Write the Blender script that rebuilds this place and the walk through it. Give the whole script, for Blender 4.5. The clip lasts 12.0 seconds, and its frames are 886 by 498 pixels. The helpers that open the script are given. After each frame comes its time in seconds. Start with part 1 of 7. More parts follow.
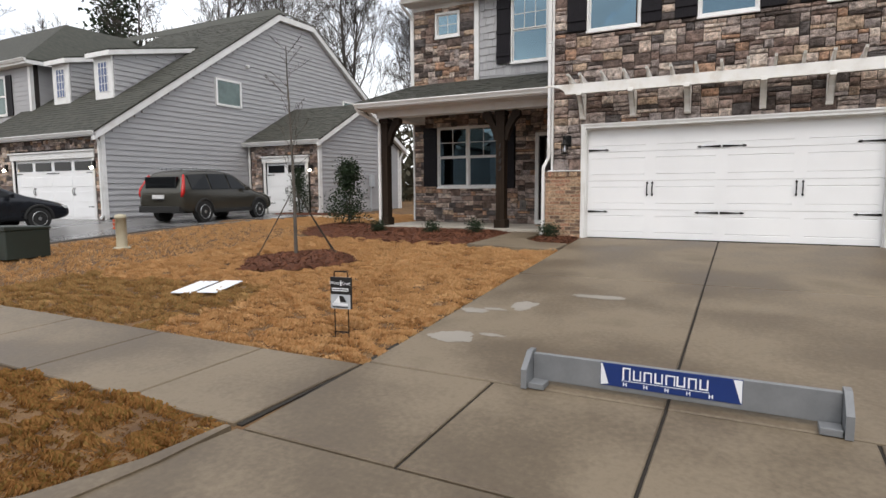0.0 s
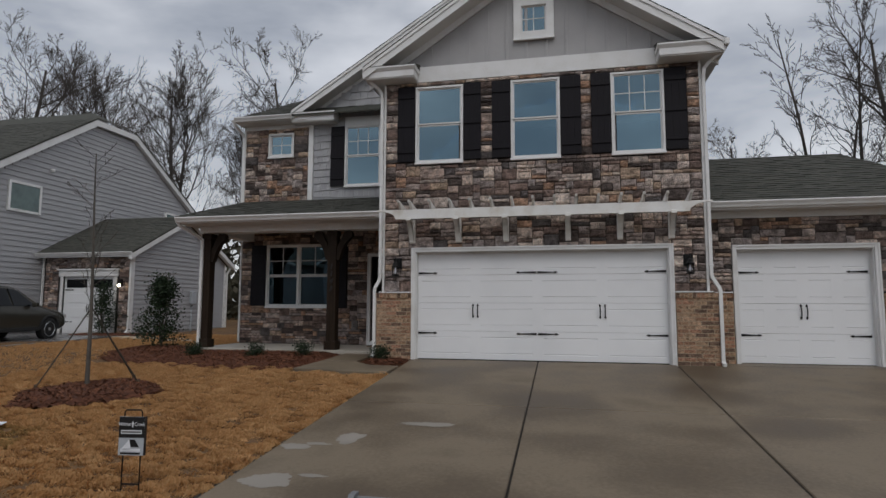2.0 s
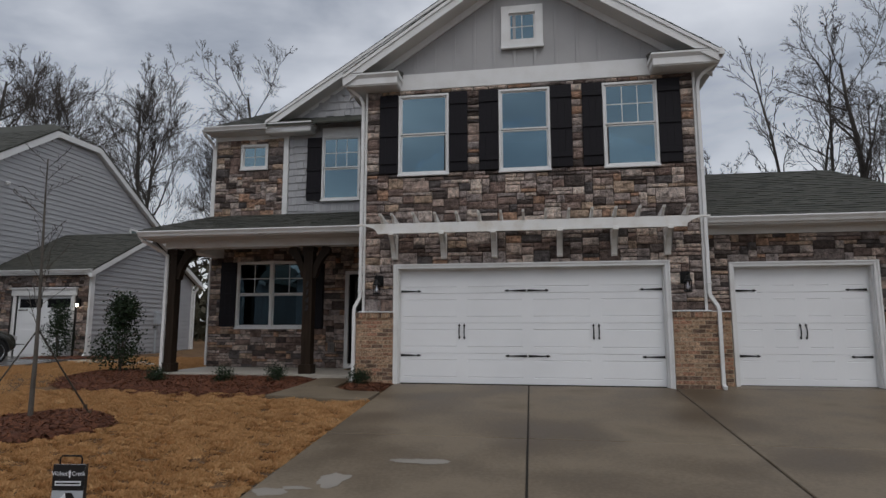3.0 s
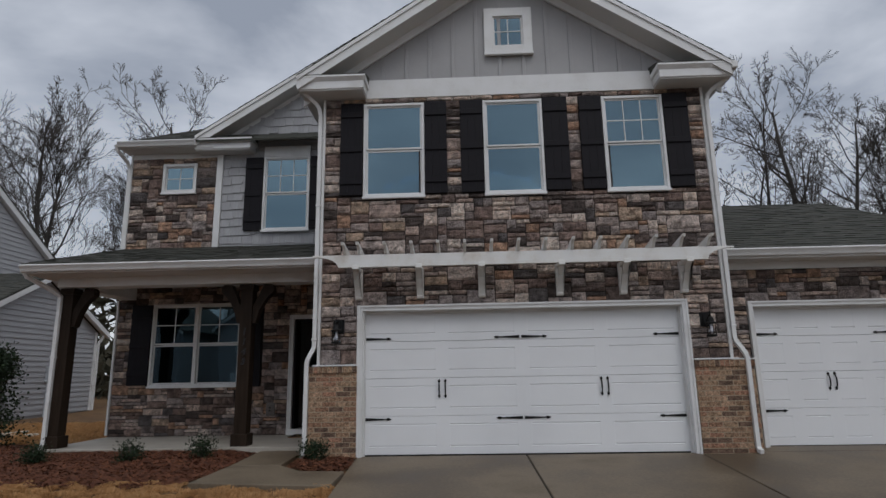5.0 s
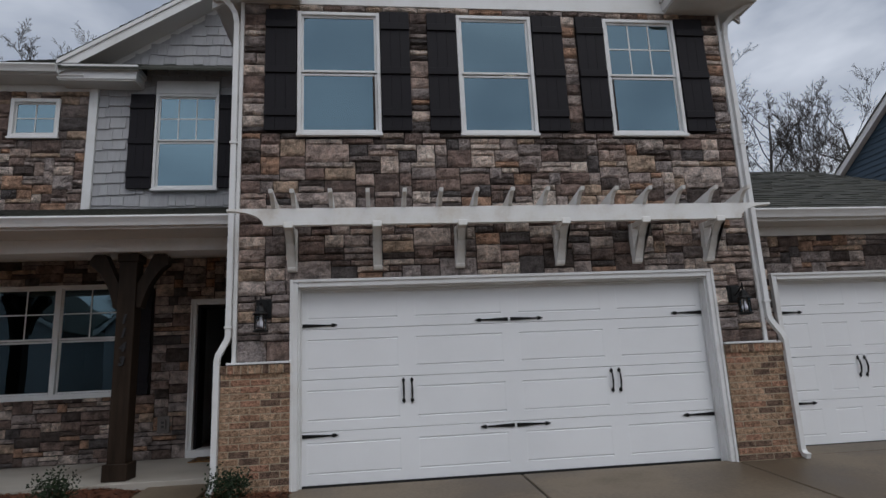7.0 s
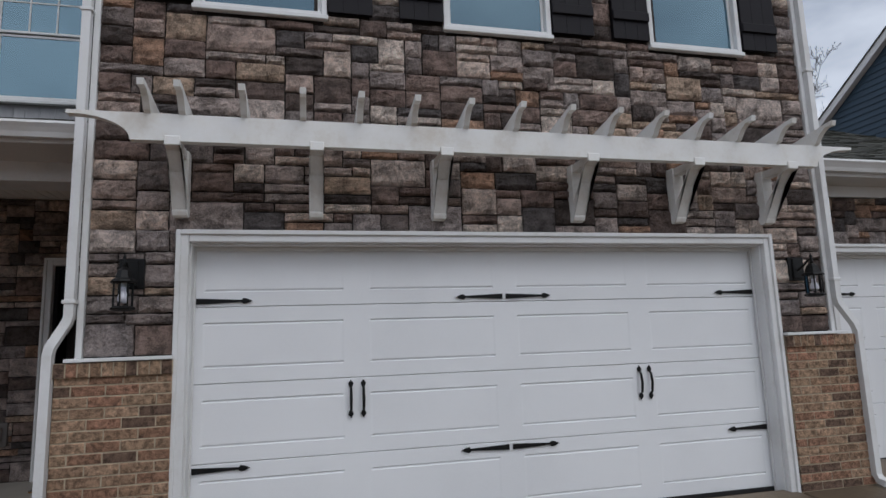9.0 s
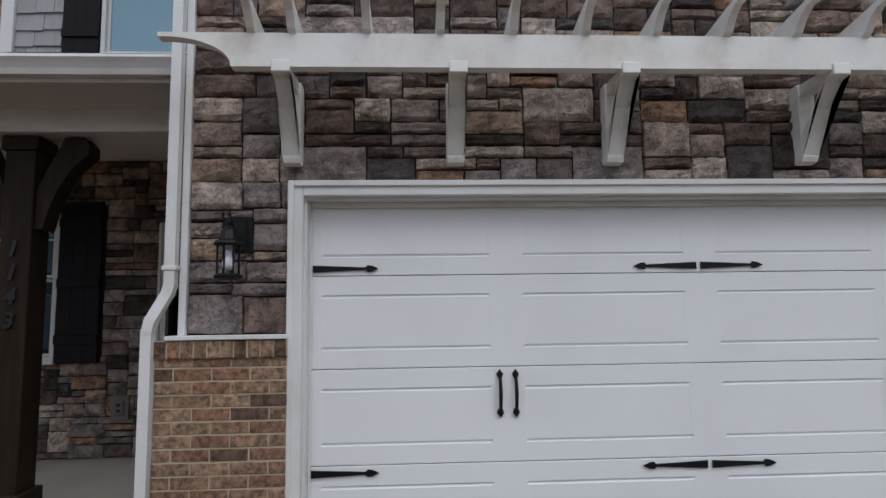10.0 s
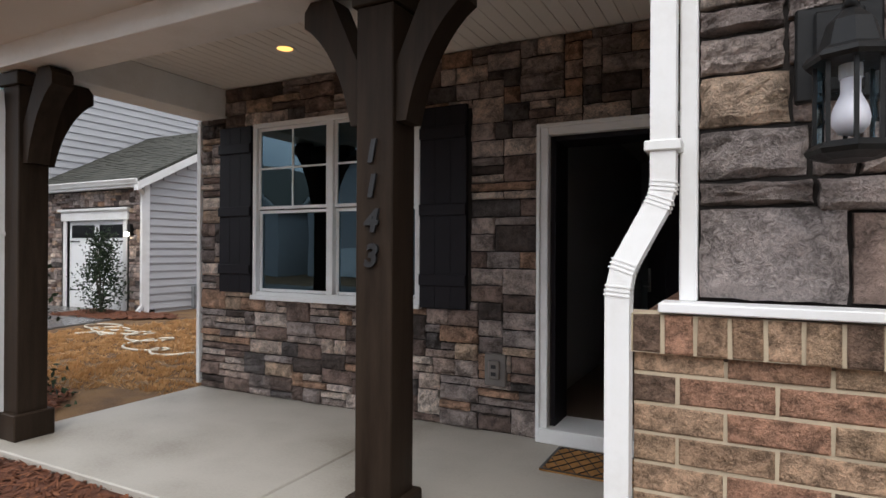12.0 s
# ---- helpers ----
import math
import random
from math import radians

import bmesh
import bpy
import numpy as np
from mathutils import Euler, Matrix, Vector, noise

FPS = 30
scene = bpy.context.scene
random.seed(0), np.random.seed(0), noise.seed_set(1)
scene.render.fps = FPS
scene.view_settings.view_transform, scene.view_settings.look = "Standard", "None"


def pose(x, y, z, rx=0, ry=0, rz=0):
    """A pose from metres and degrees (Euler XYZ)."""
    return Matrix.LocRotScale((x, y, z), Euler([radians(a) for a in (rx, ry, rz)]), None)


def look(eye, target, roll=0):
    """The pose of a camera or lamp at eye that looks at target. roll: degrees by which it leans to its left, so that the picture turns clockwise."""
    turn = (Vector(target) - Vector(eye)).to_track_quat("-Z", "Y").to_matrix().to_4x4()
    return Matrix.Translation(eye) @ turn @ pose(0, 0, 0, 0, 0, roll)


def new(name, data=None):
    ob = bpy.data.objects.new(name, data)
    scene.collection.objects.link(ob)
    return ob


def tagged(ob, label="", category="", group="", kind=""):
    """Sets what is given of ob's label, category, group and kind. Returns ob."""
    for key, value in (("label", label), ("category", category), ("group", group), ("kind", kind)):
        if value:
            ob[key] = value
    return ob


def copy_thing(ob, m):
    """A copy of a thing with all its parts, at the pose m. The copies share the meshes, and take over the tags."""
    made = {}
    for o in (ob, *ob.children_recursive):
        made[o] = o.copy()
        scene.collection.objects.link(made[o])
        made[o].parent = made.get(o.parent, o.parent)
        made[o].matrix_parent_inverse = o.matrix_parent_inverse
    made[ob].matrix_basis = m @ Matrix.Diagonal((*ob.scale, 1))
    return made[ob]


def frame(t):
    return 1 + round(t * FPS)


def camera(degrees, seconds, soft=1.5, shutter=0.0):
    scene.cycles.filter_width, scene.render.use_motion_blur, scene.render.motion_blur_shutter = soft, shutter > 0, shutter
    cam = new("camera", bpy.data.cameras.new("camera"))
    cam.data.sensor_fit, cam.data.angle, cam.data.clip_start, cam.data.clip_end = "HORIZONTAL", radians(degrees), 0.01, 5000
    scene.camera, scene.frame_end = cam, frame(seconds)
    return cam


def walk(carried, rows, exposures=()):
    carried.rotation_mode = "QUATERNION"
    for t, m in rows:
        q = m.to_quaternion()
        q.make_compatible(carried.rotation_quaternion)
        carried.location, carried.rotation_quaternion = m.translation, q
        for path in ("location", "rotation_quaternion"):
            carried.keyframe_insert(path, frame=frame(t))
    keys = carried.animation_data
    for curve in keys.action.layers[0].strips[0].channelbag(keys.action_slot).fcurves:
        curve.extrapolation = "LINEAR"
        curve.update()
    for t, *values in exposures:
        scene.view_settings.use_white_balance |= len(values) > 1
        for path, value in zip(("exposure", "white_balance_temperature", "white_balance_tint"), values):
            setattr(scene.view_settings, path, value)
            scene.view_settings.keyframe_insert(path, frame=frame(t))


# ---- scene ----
cam = camera(74.3, 12.0)
PATH = [
    (0, (0.061, -0.11, 0.994), (-0.871, 1.648, 0.793), -0.3),
    (0.5, (0.087, -0.025, 1.04), (-0.652, 1.832, 0.965), 0.3),
    (1, (0.09, -0.016, 1.067), (-0.499, 1.894, 1.116), 0.4),
    (1.5, (0.097, -0.021, 1.072), (-0.389, 1.914, 1.211), 0.3),
    (2, (0.086, 0.052, 1.066), (-0.326, 1.999, 1.264), 0.2),
    (2.5, (-0.065, 0.311, 1.061), (-0.43, 2.264, 1.295), 0.1),
    (4.5, (-0.995, 2.047, 1.201), (-1.143, 4.007, 1.575), -0.5),
    (5, (-1.325, 2.533, 1.214), (-1.398, 4.487, 1.631), -1.0),
    (5.5, (-1.604, 3.032, 1.22), (-1.606, 4.983, 1.661), -1.6),
    (6, (-1.869, 3.611, 1.2), (-1.807, 5.558, 1.651), -2.1),
    (6.5, (-1.984, 4.248, 1.179), (-1.838, 6.195, 1.616), -2.5),
    (7, (-2.062, 4.891, 1.218), (-1.829, 6.837, 1.618), -2.6),
    (7.2, (-2.06, 5.133, 1.25), (-1.782, 7.076, 1.634), -2.6),
    (8.8, (-2.067, 6.857, 1.433), (-1.603, 8.779, 1.736), -1.9),
    (9, (-2.092, 7.084, 1.452), (-1.64, 9.01, 1.744), -1.9),
    (9.5, (-2.14, 7.634, 1.488), (-1.777, 9.583, 1.752), -1.7),
    (10, (-2.269, 8.14, 1.5), (-2.175, 10.127, 1.708), -0.8),
    (10.5, (-2.469, 8.647, 1.464), (-2.703, 10.627, 1.617), 0.2),
    (11, (-2.761, 9.111, 1.452), (-3.256, 11.046, 1.556), 0.6),
    (11.5, (-3.09, 9.584, 1.462), (-3.836, 11.439, 1.514), 0.7),
    (12, (-3.485, 10.001, 1.501), (-4.403, 11.778, 1.504), 0.3),
]
walk(cam, [(t, look(eye, target, roll)) for t, eye, target, roll in PATH],
     exposures=[(0.0, 0.02, 6760, 10), (0.5, -0.42, 6620, 10), (1.0, -0.78, 6550, 10), (1.5, -1.06, 6500, 10), (2.5, -1.10, 6400, 10), (4.5, -1.15, 6250, 10), (5.5, -1.16, 6220, 10), (6.5, -1.08, 6200, 10), (9.0, -0.86, 6080, 10), (10.5, -0.70, 6150, 10), (11.0, -0.52, 6300, 10), (11.5, -0.17, 6400, 10), (12.0, 0.26, 6450, 10)])

# ---- light ----
SLOPE = 0.052
world = bpy.data.worlds.new("world")
scene.world = world
world.use_nodes = True
wn = world.node_tree.nodes
wl = world.node_tree.links
wn.clear()
w_out = wn.new("ShaderNodeOutputWorld")
w_bg = wn.new("ShaderNodeBackground")
w_bg2 = wn.new("ShaderNodeBackground")
w_add = wn.new("ShaderNodeAddShader")
w_sky = wn.new("ShaderNodeTexSky")
w_sky.sky_type = "NISHITA"
w_sky.sun_disc = False
w_sky.sun_elevation = radians(53)
w_sky.sun_rotation = radians(155)
w_sky.air_density = 1.0
w_sky.dust_density = 3.0
wl.new(w_sky.outputs[0], w_bg2.inputs[0])
w_bg2.inputs[1].default_value = 0.05
# the cloud cover: grey, with broad lighter and darker banks
w_co = wn.new("ShaderNodeTexCoord")
w_map = wn.new("ShaderNodeMapping")
w_map.inputs["Scale"].default_value = (1.0, 1.0, 2.2)
w_map.inputs["Location"].default_value = (3.1, 0.4, 1.7)
w_noise = wn.new("ShaderNodeTexNoise")
w_noise.inputs["Scale"].default_value = 2.1
w_noise.inputs["Detail"].default_value = 6
w_noise.inputs["Roughness"].default_value = 0.52
w_noise.inputs["Distortion"].default_value = 0.25
w_ramp = wn.new("ShaderNodeValToRGB")
w_ramp.color_ramp.elements[0].position = 0.36
w_ramp.color_ramp.elements[0].color = (0.33, 0.352, 0.395, 1)
w_ramp.color_ramp.elements[1].position = 0.66
w_ramp.color_ramp.elements[1].color = (0.92, 0.93, 0.955, 1)
wl.new(w_co.outputs["Generated"], w_map.inputs[0])
wl.new(w_map.outputs[0], w_noise.inputs[0])
wl.new(w_noise.outputs[0], w_ramp.inputs[0])
# an overcast dome is brightest overhead
w_sep = wn.new("ShaderNodeSeparateXYZ")
w_up = wn.new("ShaderNodeMapRange")
w_up.inputs[1].default_value, w_up.inputs[2].default_value = 0.0, 1.0
w_up.inputs[3].default_value, w_up.inputs[4].default_value = 1.06, 1.44
w_mul = wn.new("ShaderNodeVectorMath")
w_mul.operation = "SCALE"
wl.new(w_co.outputs["Generated"], w_sep.inputs[0])
wl.new(w_sep.outputs[2], w_up.inputs[0])
wl.new(w_ramp.outputs[0], w_mul.inputs[0])
wl.new(w_up.outputs[0], w_mul.inputs["Scale"])
wl.new(w_mul.outputs[0], w_bg.inputs[0])
w_bg.inputs[1].default_value = 1.40
wl.new(w_bg.outputs[0], w_add.inputs[0])
wl.new(w_bg2.outputs[0], w_add.inputs[1])
wl.new(w_add.outputs[0], w_out.inputs[0])

sun_data = bpy.data.lights.new("sun", "SUN")
sun_data.energy = 1.3
sun_data.angle = radians(40)
sun_data.color = (1.0, 0.985, 0.96)
sun = new("sun", sun_data)
sun.matrix_world = look((4, -12, 17), (0, 0, 0))


# ---- materials ----
def mat(name, cols, scale=6.0, fine=60.0, rough=0.7, bump=0.15, metal=0.0, piece=0.0, stretch=(1, 1, 1), spec=0.5, dist=0.004, rvar=0.12, rugged=0.0):
    """A surface whose colour wanders between cols at two scales; piece: how far the colour goes with the single piece."""
    m = bpy.data.materials.new(name)
    m.use_nodes = True
    n, l = m.node_tree.nodes, m.node_tree.links
    b = n["Principled BSDF"]
    co = n.new("ShaderNodeTexCoord")
    mp = n.new("ShaderNodeMapping")
    mp.inputs["Scale"].default_value = stretch
    l.new(co.outputs["Object"], mp.inputs[0])
    inf = n.new("ShaderNodeObjectInfo")
    geo = n.new("ShaderNodeNewGeometry")
    rnd = n.new("ShaderNodeMath")
    rnd.operation = "ADD"
    l.new(inf.outputs["Random"], rnd.inputs[0])
    l.new(geo.outputs["Random Per Island"], rnd.inputs[1])
    fr = n.new("ShaderNodeMath")
    fr.operation = "FRACT"
    l.new(rnd.outputs[0], fr.inputs[0])
    off = n.new("ShaderNodeVectorMath")
    off.operation = "ADD"
    sc = n.new("ShaderNodeMath")
    sc.operation = "MULTIPLY"
    sc.inputs[1].default_value = 37.0 if piece else 0.0
    l.new(fr.outputs[0], sc.inputs[0])
    l.new(mp.outputs[0], off.inputs[0])
    l.new(sc.outputs[0], off.inputs[1])
    big = n.new("ShaderNodeTexNoise")
    big.inputs["Scale"].default_value = scale
    big.inputs["Detail"].default_value = 4
    sm = n.new("ShaderNodeTexNoise")
    sm.inputs["Scale"].default_value = fine
    sm.inputs["Detail"].default_value = 8
    sm.inputs["Roughness"].default_value = 0.62
    sm.inputs["Distortion"].default_value = rugged
    l.new(off.outputs[0], big.inputs["Vector"])
    l.new(off.outputs[0], sm.inputs["Vector"])
    mix = n.new("ShaderNodeMath")
    mix.operation = "MULTIPLY_ADD"
    l.new(sm.outputs[0], mix.inputs[0])
    mix.inputs[1].default_value = 0.35
    l.new(big.outputs[0], mix.inputs[2])
    v = n.new("ShaderNodeMath")
    v.operation = "MULTIPLY_ADD"
    l.new(mix.outputs[0], v.inputs[0])
    v.inputs[1].default_value = (1 - piece) * 2.0
    v.inputs[2].default_value = 0.5 - 0.675 * (1 - piece) * 2.0 - 0.5 * piece
    v2 = n.new("ShaderNodeMath")
    v2.operation = "MULTIPLY_ADD"
    l.new(fr.outputs[0], v2.inputs[0])
    v2.inputs[1].default_value = piece
    l.new(v.outputs[0], v2.inputs[2])
    r = n.new("ShaderNodeValToRGB")
    e = r.color_ramp.elements
    while len(e) < len(cols):
        e.new(0.5)
    for i, c in enumerate(cols):
        e[i].position = i / max(1, len(cols) - 1)
        e[i].color = (*c, 1)
    l.new(v2.outputs[0], r.inputs[0])
    l.new(r.outputs[0], b.inputs["Base Color"])
    ro = n.new("ShaderNodeMath")
    ro.operation = "MULTIPLY_ADD"
    l.new(big.outputs[0], ro.inputs[0])
    ro.inputs[1].default_value = rvar * 2
    ro.inputs[2].default_value = rough - rvar
    l.new(ro.outputs[0], b.inputs["Roughness"])
    b.inputs["Metallic"].default_value = metal
    b.inputs["Specular IOR Level"].default_value = spec
    if bump:
        bp = n.new("ShaderNodeBump")
        bp.inputs["Strength"].default_value = min(1.0, bump)
        bp.inputs["Distance"].default_value = dist
        l.new(mix.outputs[0], bp.inputs["Height"])
        l.new(bp.outputs[0], b.inputs["Normal"])
    return m


def grey(v, d=0.1):
    return [(v * (1 - d), v * (1 - d), v * (1 - d)), (v * (1 + d), v * (1 + d), v * (1 + d))]


def tones(c, d=0.12):
    return [tuple(x * (1 - d) for x in c), c, tuple(min(1, x * (1 + d)) for x in c)]


def piece_mat(name, cols, scale, fine, lo=0.62, hi=1.32, rough=0.88, dist=0.03, rugged=0.8, veil=(0.2, 0.19, 0.18), veil_by=0.3, cleave=0.0):
    """Stones and bricks: one hue for each piece, with clefts, pits and a dusty veil inside it."""
    m = bpy.data.materials.new(name)
    m.use_nodes = True
    n, l = m.node_tree.nodes, m.node_tree.links
    b = n["Principled BSDF"]
    co, inf, geo = n.new("ShaderNodeTexCoord"), n.new("ShaderNodeObjectInfo"), n.new("ShaderNodeNewGeometry")
    add, fr = n.new("ShaderNodeMath"), n.new("ShaderNodeMath")
    add.operation, fr.operation = "ADD", "FRACT"
    l.new(inf.outputs["Random"], add.inputs[0])
    l.new(geo.outputs["Random Per Island"], add.inputs[1])
    l.new(add.outputs[0], fr.inputs[0])
    sc, off = n.new("ShaderNodeMath"), n.new("ShaderNodeVectorMath")
    sc.operation, off.operation = "MULTIPLY", "ADD"
    sc.inputs[1].default_value = 41.0
    l.new(fr.outputs[0], sc.inputs[0])
    l.new(co.outputs["Object"], off.inputs[0])
    l.new(sc.outputs[0], off.inputs[1])
    r = n.new("ShaderNodeValToRGB")
    e = r.color_ramp.elements
    while len(e) < len(cols):
        e.new(0.5)
    r.color_ramp.interpolation = "CONSTANT"
    for i, c in enumerate(cols):
        e[i].position = i / len(cols)
        e[i].color = (*c, 1)
    # a piece whose object colour has no green takes its hue from the red of it
    own, pick, hue = n.new("ShaderNodeSeparateColor"), n.new("ShaderNodeMath"), n.new("ShaderNodeMix")
    pick.operation = "LESS_THAN"
    pick.inputs[1].default_value = 0.5
    l.new(inf.outputs["Color"], own.inputs[0])
    l.new(own.outputs[1], pick.inputs[0])
    l.new(pick.outputs[0], hue.inputs[0])
    l.new(fr.outputs[0], hue.inputs[2])
    l.new(own.outputs[0], hue.inputs[3])
    l.new(hue.outputs[0], r.inputs[0])
    tex = []
    for s_, d_, ro_, di_ in ((scale, 6, 0.6, 0.3), (fine, 9, 0.66, rugged)):
        t_ = n.new("ShaderNodeTexNoise")
        t_.inputs["Scale"].default_value, t_.inputs["Detail"].default_value, t_.inputs["Roughness"].default_value, t_.inputs["Distortion"].default_value = s_, d_, ro_, di_
        l.new(off.outputs[0], t_.inputs["Vector"])
        tex.append(t_)
    mean = n.new("ShaderNodeMath")
    mean.operation = "MULTIPLY_ADD"
    l.new(tex[1].outputs[0], mean.inputs[0])
    mean.inputs[1].default_value = 0.8
    l.new(tex[0].outputs[0], mean.inputs[2])
    mr = n.new("ShaderNodeMapRange")
    mr.inputs[1].default_value, mr.inputs[2].default_value, mr.inputs[3].default_value, mr.inputs[4].default_value = 0.74, 1.06, lo, hi
    l.new(mean.outputs[0], mr.inputs[0])
    vm = n.new("ShaderNodeVectorMath")
    vm.operation = "SCALE"
    l.new(r.outputs[0], vm.inputs[0])
    l.new(mr.outputs[0], vm.inputs["Scale"])
    ve = n.new("ShaderNodeMix")
    ve.data_type = "RGBA"
    fac = n.new("ShaderNodeMath")
    fac.operation = "MULTIPLY_ADD"
    fac.use_clamp = True
    cleft = n.new("ShaderNodeTexNoise")
    cleft.noise_type = "RIDGED_MULTIFRACTAL"
    cleft.inputs["Scale"].default_value, cleft.inputs["Detail"].default_value, cleft.inputs["Distortion"].default_value = scale * 1.5, 6, 0.9
    l.new(off.outputs[0], cleft.inputs["Vector"])
    # worn, dusty crests
    crest = n.new("ShaderNodeMapRange")
    crest.inputs[1].default_value, crest.inputs[2].default_value = 0.75, 1.45
    l.new(cleft.outputs[0], crest.inputs[0])
    l.new(crest.outputs[0], fac.inputs[0])
    fac.inputs[1].default_value = veil_by * 2.0
    fac.inputs[2].default_value = veil_by * 0.25
    l.new(fac.outputs[0], ve.inputs[0])
    l.new(vm.outputs[0], ve.inputs[6])
    ve.inputs[7].default_value = (*veil, 1)
    l.new(ve.outputs[2], b.inputs["Base Color"])
    b.inputs["Roughness"].default_value = rough
    b.inputs["Specular IOR Level"].default_value = 0.2
    bp = n.new("ShaderNodeBump")
    bp.inputs["Strength"].default_value, bp.inputs["Distance"].default_value = 1.0, dist
    hh = n.new("ShaderNodeMath")
    hh.operation = "MULTIPLY_ADD"
    l.new(cleft.outputs[0], hh.inputs[0])
    hh.inputs[1].default_value = cleave
    l.new(mean.outputs[0], hh.inputs[2])
    l.new(hh.outputs[0], bp.inputs["Height"])
    l.new(bp.outputs[0], b.inputs["Normal"])
    return m


M_STONE = piece_mat("stone_veneer", [(0.092, 0.071, 0.064), (0.431, 0.354, 0.320), (0.667, 0.535, 0.451), (0.247, 0.172, 0.145), (0.471, 0.385, 0.345), (0.460, 0.282, 0.190), (0.115, 0.101, 0.099), (0.720, 0.604, 0.520), (0.333, 0.276, 0.255), (0.523, 0.385, 0.282), (0.167, 0.120, 0.103), (0.483, 0.368, 0.313), (0.598, 0.500, 0.443), (0.299, 0.213, 0.179), (0.402, 0.343, 0.322), (0.224, 0.182, 0.167)], 8, 60, lo=0.42, hi=1.60, dist=0.06, rugged=1.4, veil=(0.60, 0.52, 0.46), veil_by=0.20, cleave=0.6)
# Near-black: the shade inside the stone joints is put into the mortar colour.
M_SHADEMORTAR = mat("joint_shade_mortar", tones((0.032, 0.027, 0.024)), scale=8, fine=90, rough=0.95, bump=0.6)
M_BRICK = piece_mat("tan_brick", [(0.174, 0.111, 0.080), (0.383, 0.242, 0.154), (0.331, 0.187, 0.121), (0.464, 0.305, 0.201), (0.354, 0.227, 0.147), (0.400, 0.216, 0.142), (0.400, 0.267, 0.173)], 26, 150, lo=0.45, hi=1.6, dist=0.025, rugged=0.9, veil=(0.40, 0.32, 0.23), veil_by=0.20, cleave=0.45)
M_BMORTAR = mat("tan_mortar", tones((0.47, 0.385, 0.275)), scale=10, fine=120, rough=0.95, bump=0.6)
M_WHITE = mat("white_trim_paint", [(0.64, 0.63, 0.61), (0.72, 0.72, 0.71), (0.75, 0.75, 0.75)], scale=3, fine=40, rough=0.45, bump=0.05)
M_DOOR = mat("white_steel_door", [(0.76, 0.77, 0.78), (0.80, 0.81, 0.82), (0.82, 0.83, 0.84)], scale=1.2, fine=90, rough=0.42, bump=0.12, dist=0.001)
M_PERG = mat("weathered_white_paint", [(0.66, 0.62, 0.56), (0.78, 0.77, 0.74), (0.82, 0.82, 0.81)], scale=4, fine=30, rough=0.6, bump=0.2)
M_BLACKPAINT = mat("black_shutter_paint", [(0.0045, 0.0036, 0.0052), (0.0070, 0.0056, 0.0082), (0.0100, 0.0084, 0.0118)], scale=5, fine=60, rough=0.6, bump=0.15, spec=0.22)
M_IRON = mat("black_iron", grey(0.006, 0.3), scale=20, fine=120, rough=0.45, bump=0.3, spec=0.25)
M_POST = mat("dark_stained_post", [(0.015, 0.0095, 0.006), (0.025, 0.0165, 0.011), (0.034, 0.023, 0.0155)], scale=3, fine=30, spec=0.12, rough=0.55, bump=0.3, stretch=(6, 6, 0.6))
M_SIDING = mat("grey_lap_siding", [(0.315, 0.315, 0.325), (0.355, 0.355, 0.365), (0.385, 0.385, 0.395)], scale=1.5, fine=50, rough=0.65, bump=0.2, piece=0.2, stretch=(1, 1, 5))
M_BLUE = mat("dark_blue_siding", [(0.026, 0.050, 0.078), (0.032, 0.060, 0.092), (0.037, 0.068, 0.102)], scale=1.5, fine=50, rough=0.65, bump=0.2, piece=0.2)
M_SHAKE = mat("grey_shake", [(0.29, 0.29, 0.30), (0.36, 0.36, 0.37), (0.41, 0.41, 0.42)], scale=5, fine=40, rough=0.7, bump=0.35, piece=0.45, stretch=(6, 1, 0.8))
M_BOARD = mat("grey_board_batten", [(0.34, 0.335, 0.335), (0.37, 0.365, 0.365), (0.395, 0.39, 0.39)], scale=2, fine=40, rough=0.68, bump=0.2)
M_SHINGLE = mat("charcoal_shingle", [(0.022, 0.024, 0.019), (0.042, 0.044, 0.035), (0.064, 0.063, 0.051), (0.034, 0.035, 0.029), (0.080, 0.077, 0.062)],
                scale=5, fine=160, rough=0.92, bump=0.9, piece=0.55)
M_CONC = mat("damp_concrete", [(0.076, 0.056, 0.037), (0.112, 0.085, 0.056), (0.182, 0.144, 0.099), (0.130, 0.101, 0.068)], scale=0.7, fine=26, rough=0.56, bump=0.3, rvar=0.26, spec=0.36)
M_SLAB = mat("pale_porch_concrete", [(0.25, 0.225, 0.185), (0.345, 0.318, 0.272), (0.40, 0.372, 0.325), (0.355, 0.328, 0.284)], scale=1.3, fine=50, rough=0.5, bump=0.12)
M_ASPH = mat("wet_asphalt", [(0.035, 0.036, 0.038), (0.055, 0.056, 0.058), (0.07, 0.07, 0.07)], scale=1, fine=140, rough=0.4, bump=0.5)
M_NDRIVE = mat("wet_driveway_concrete", [(0.085, 0.083, 0.082), (0.13, 0.127, 0.125), (0.16, 0.156, 0.152)], scale=0.5, fine=60, rough=0.28, bump=0.12)
M_LAWN = mat("dormant_lawn", [(0.060, 0.030, 0.011), (0.105, 0.054, 0.020), (0.160, 0.088, 0.034), (0.125, 0.066, 0.025)], scale=2.2, fine=40, rough=0.95, bump=1.0, dist=0.03)
M_BLADE = mat("straw_blade", [(0.29, 0.156, 0.064), (0.53, 0.312, 0.140), (0.64, 0.400, 0.196), (0.44, 0.252, 0.108), (0.76, 0.530, 0.300)], scale=1.1, fine=20, rough=0.95, bump=0, piece=0.65, spec=0.1)
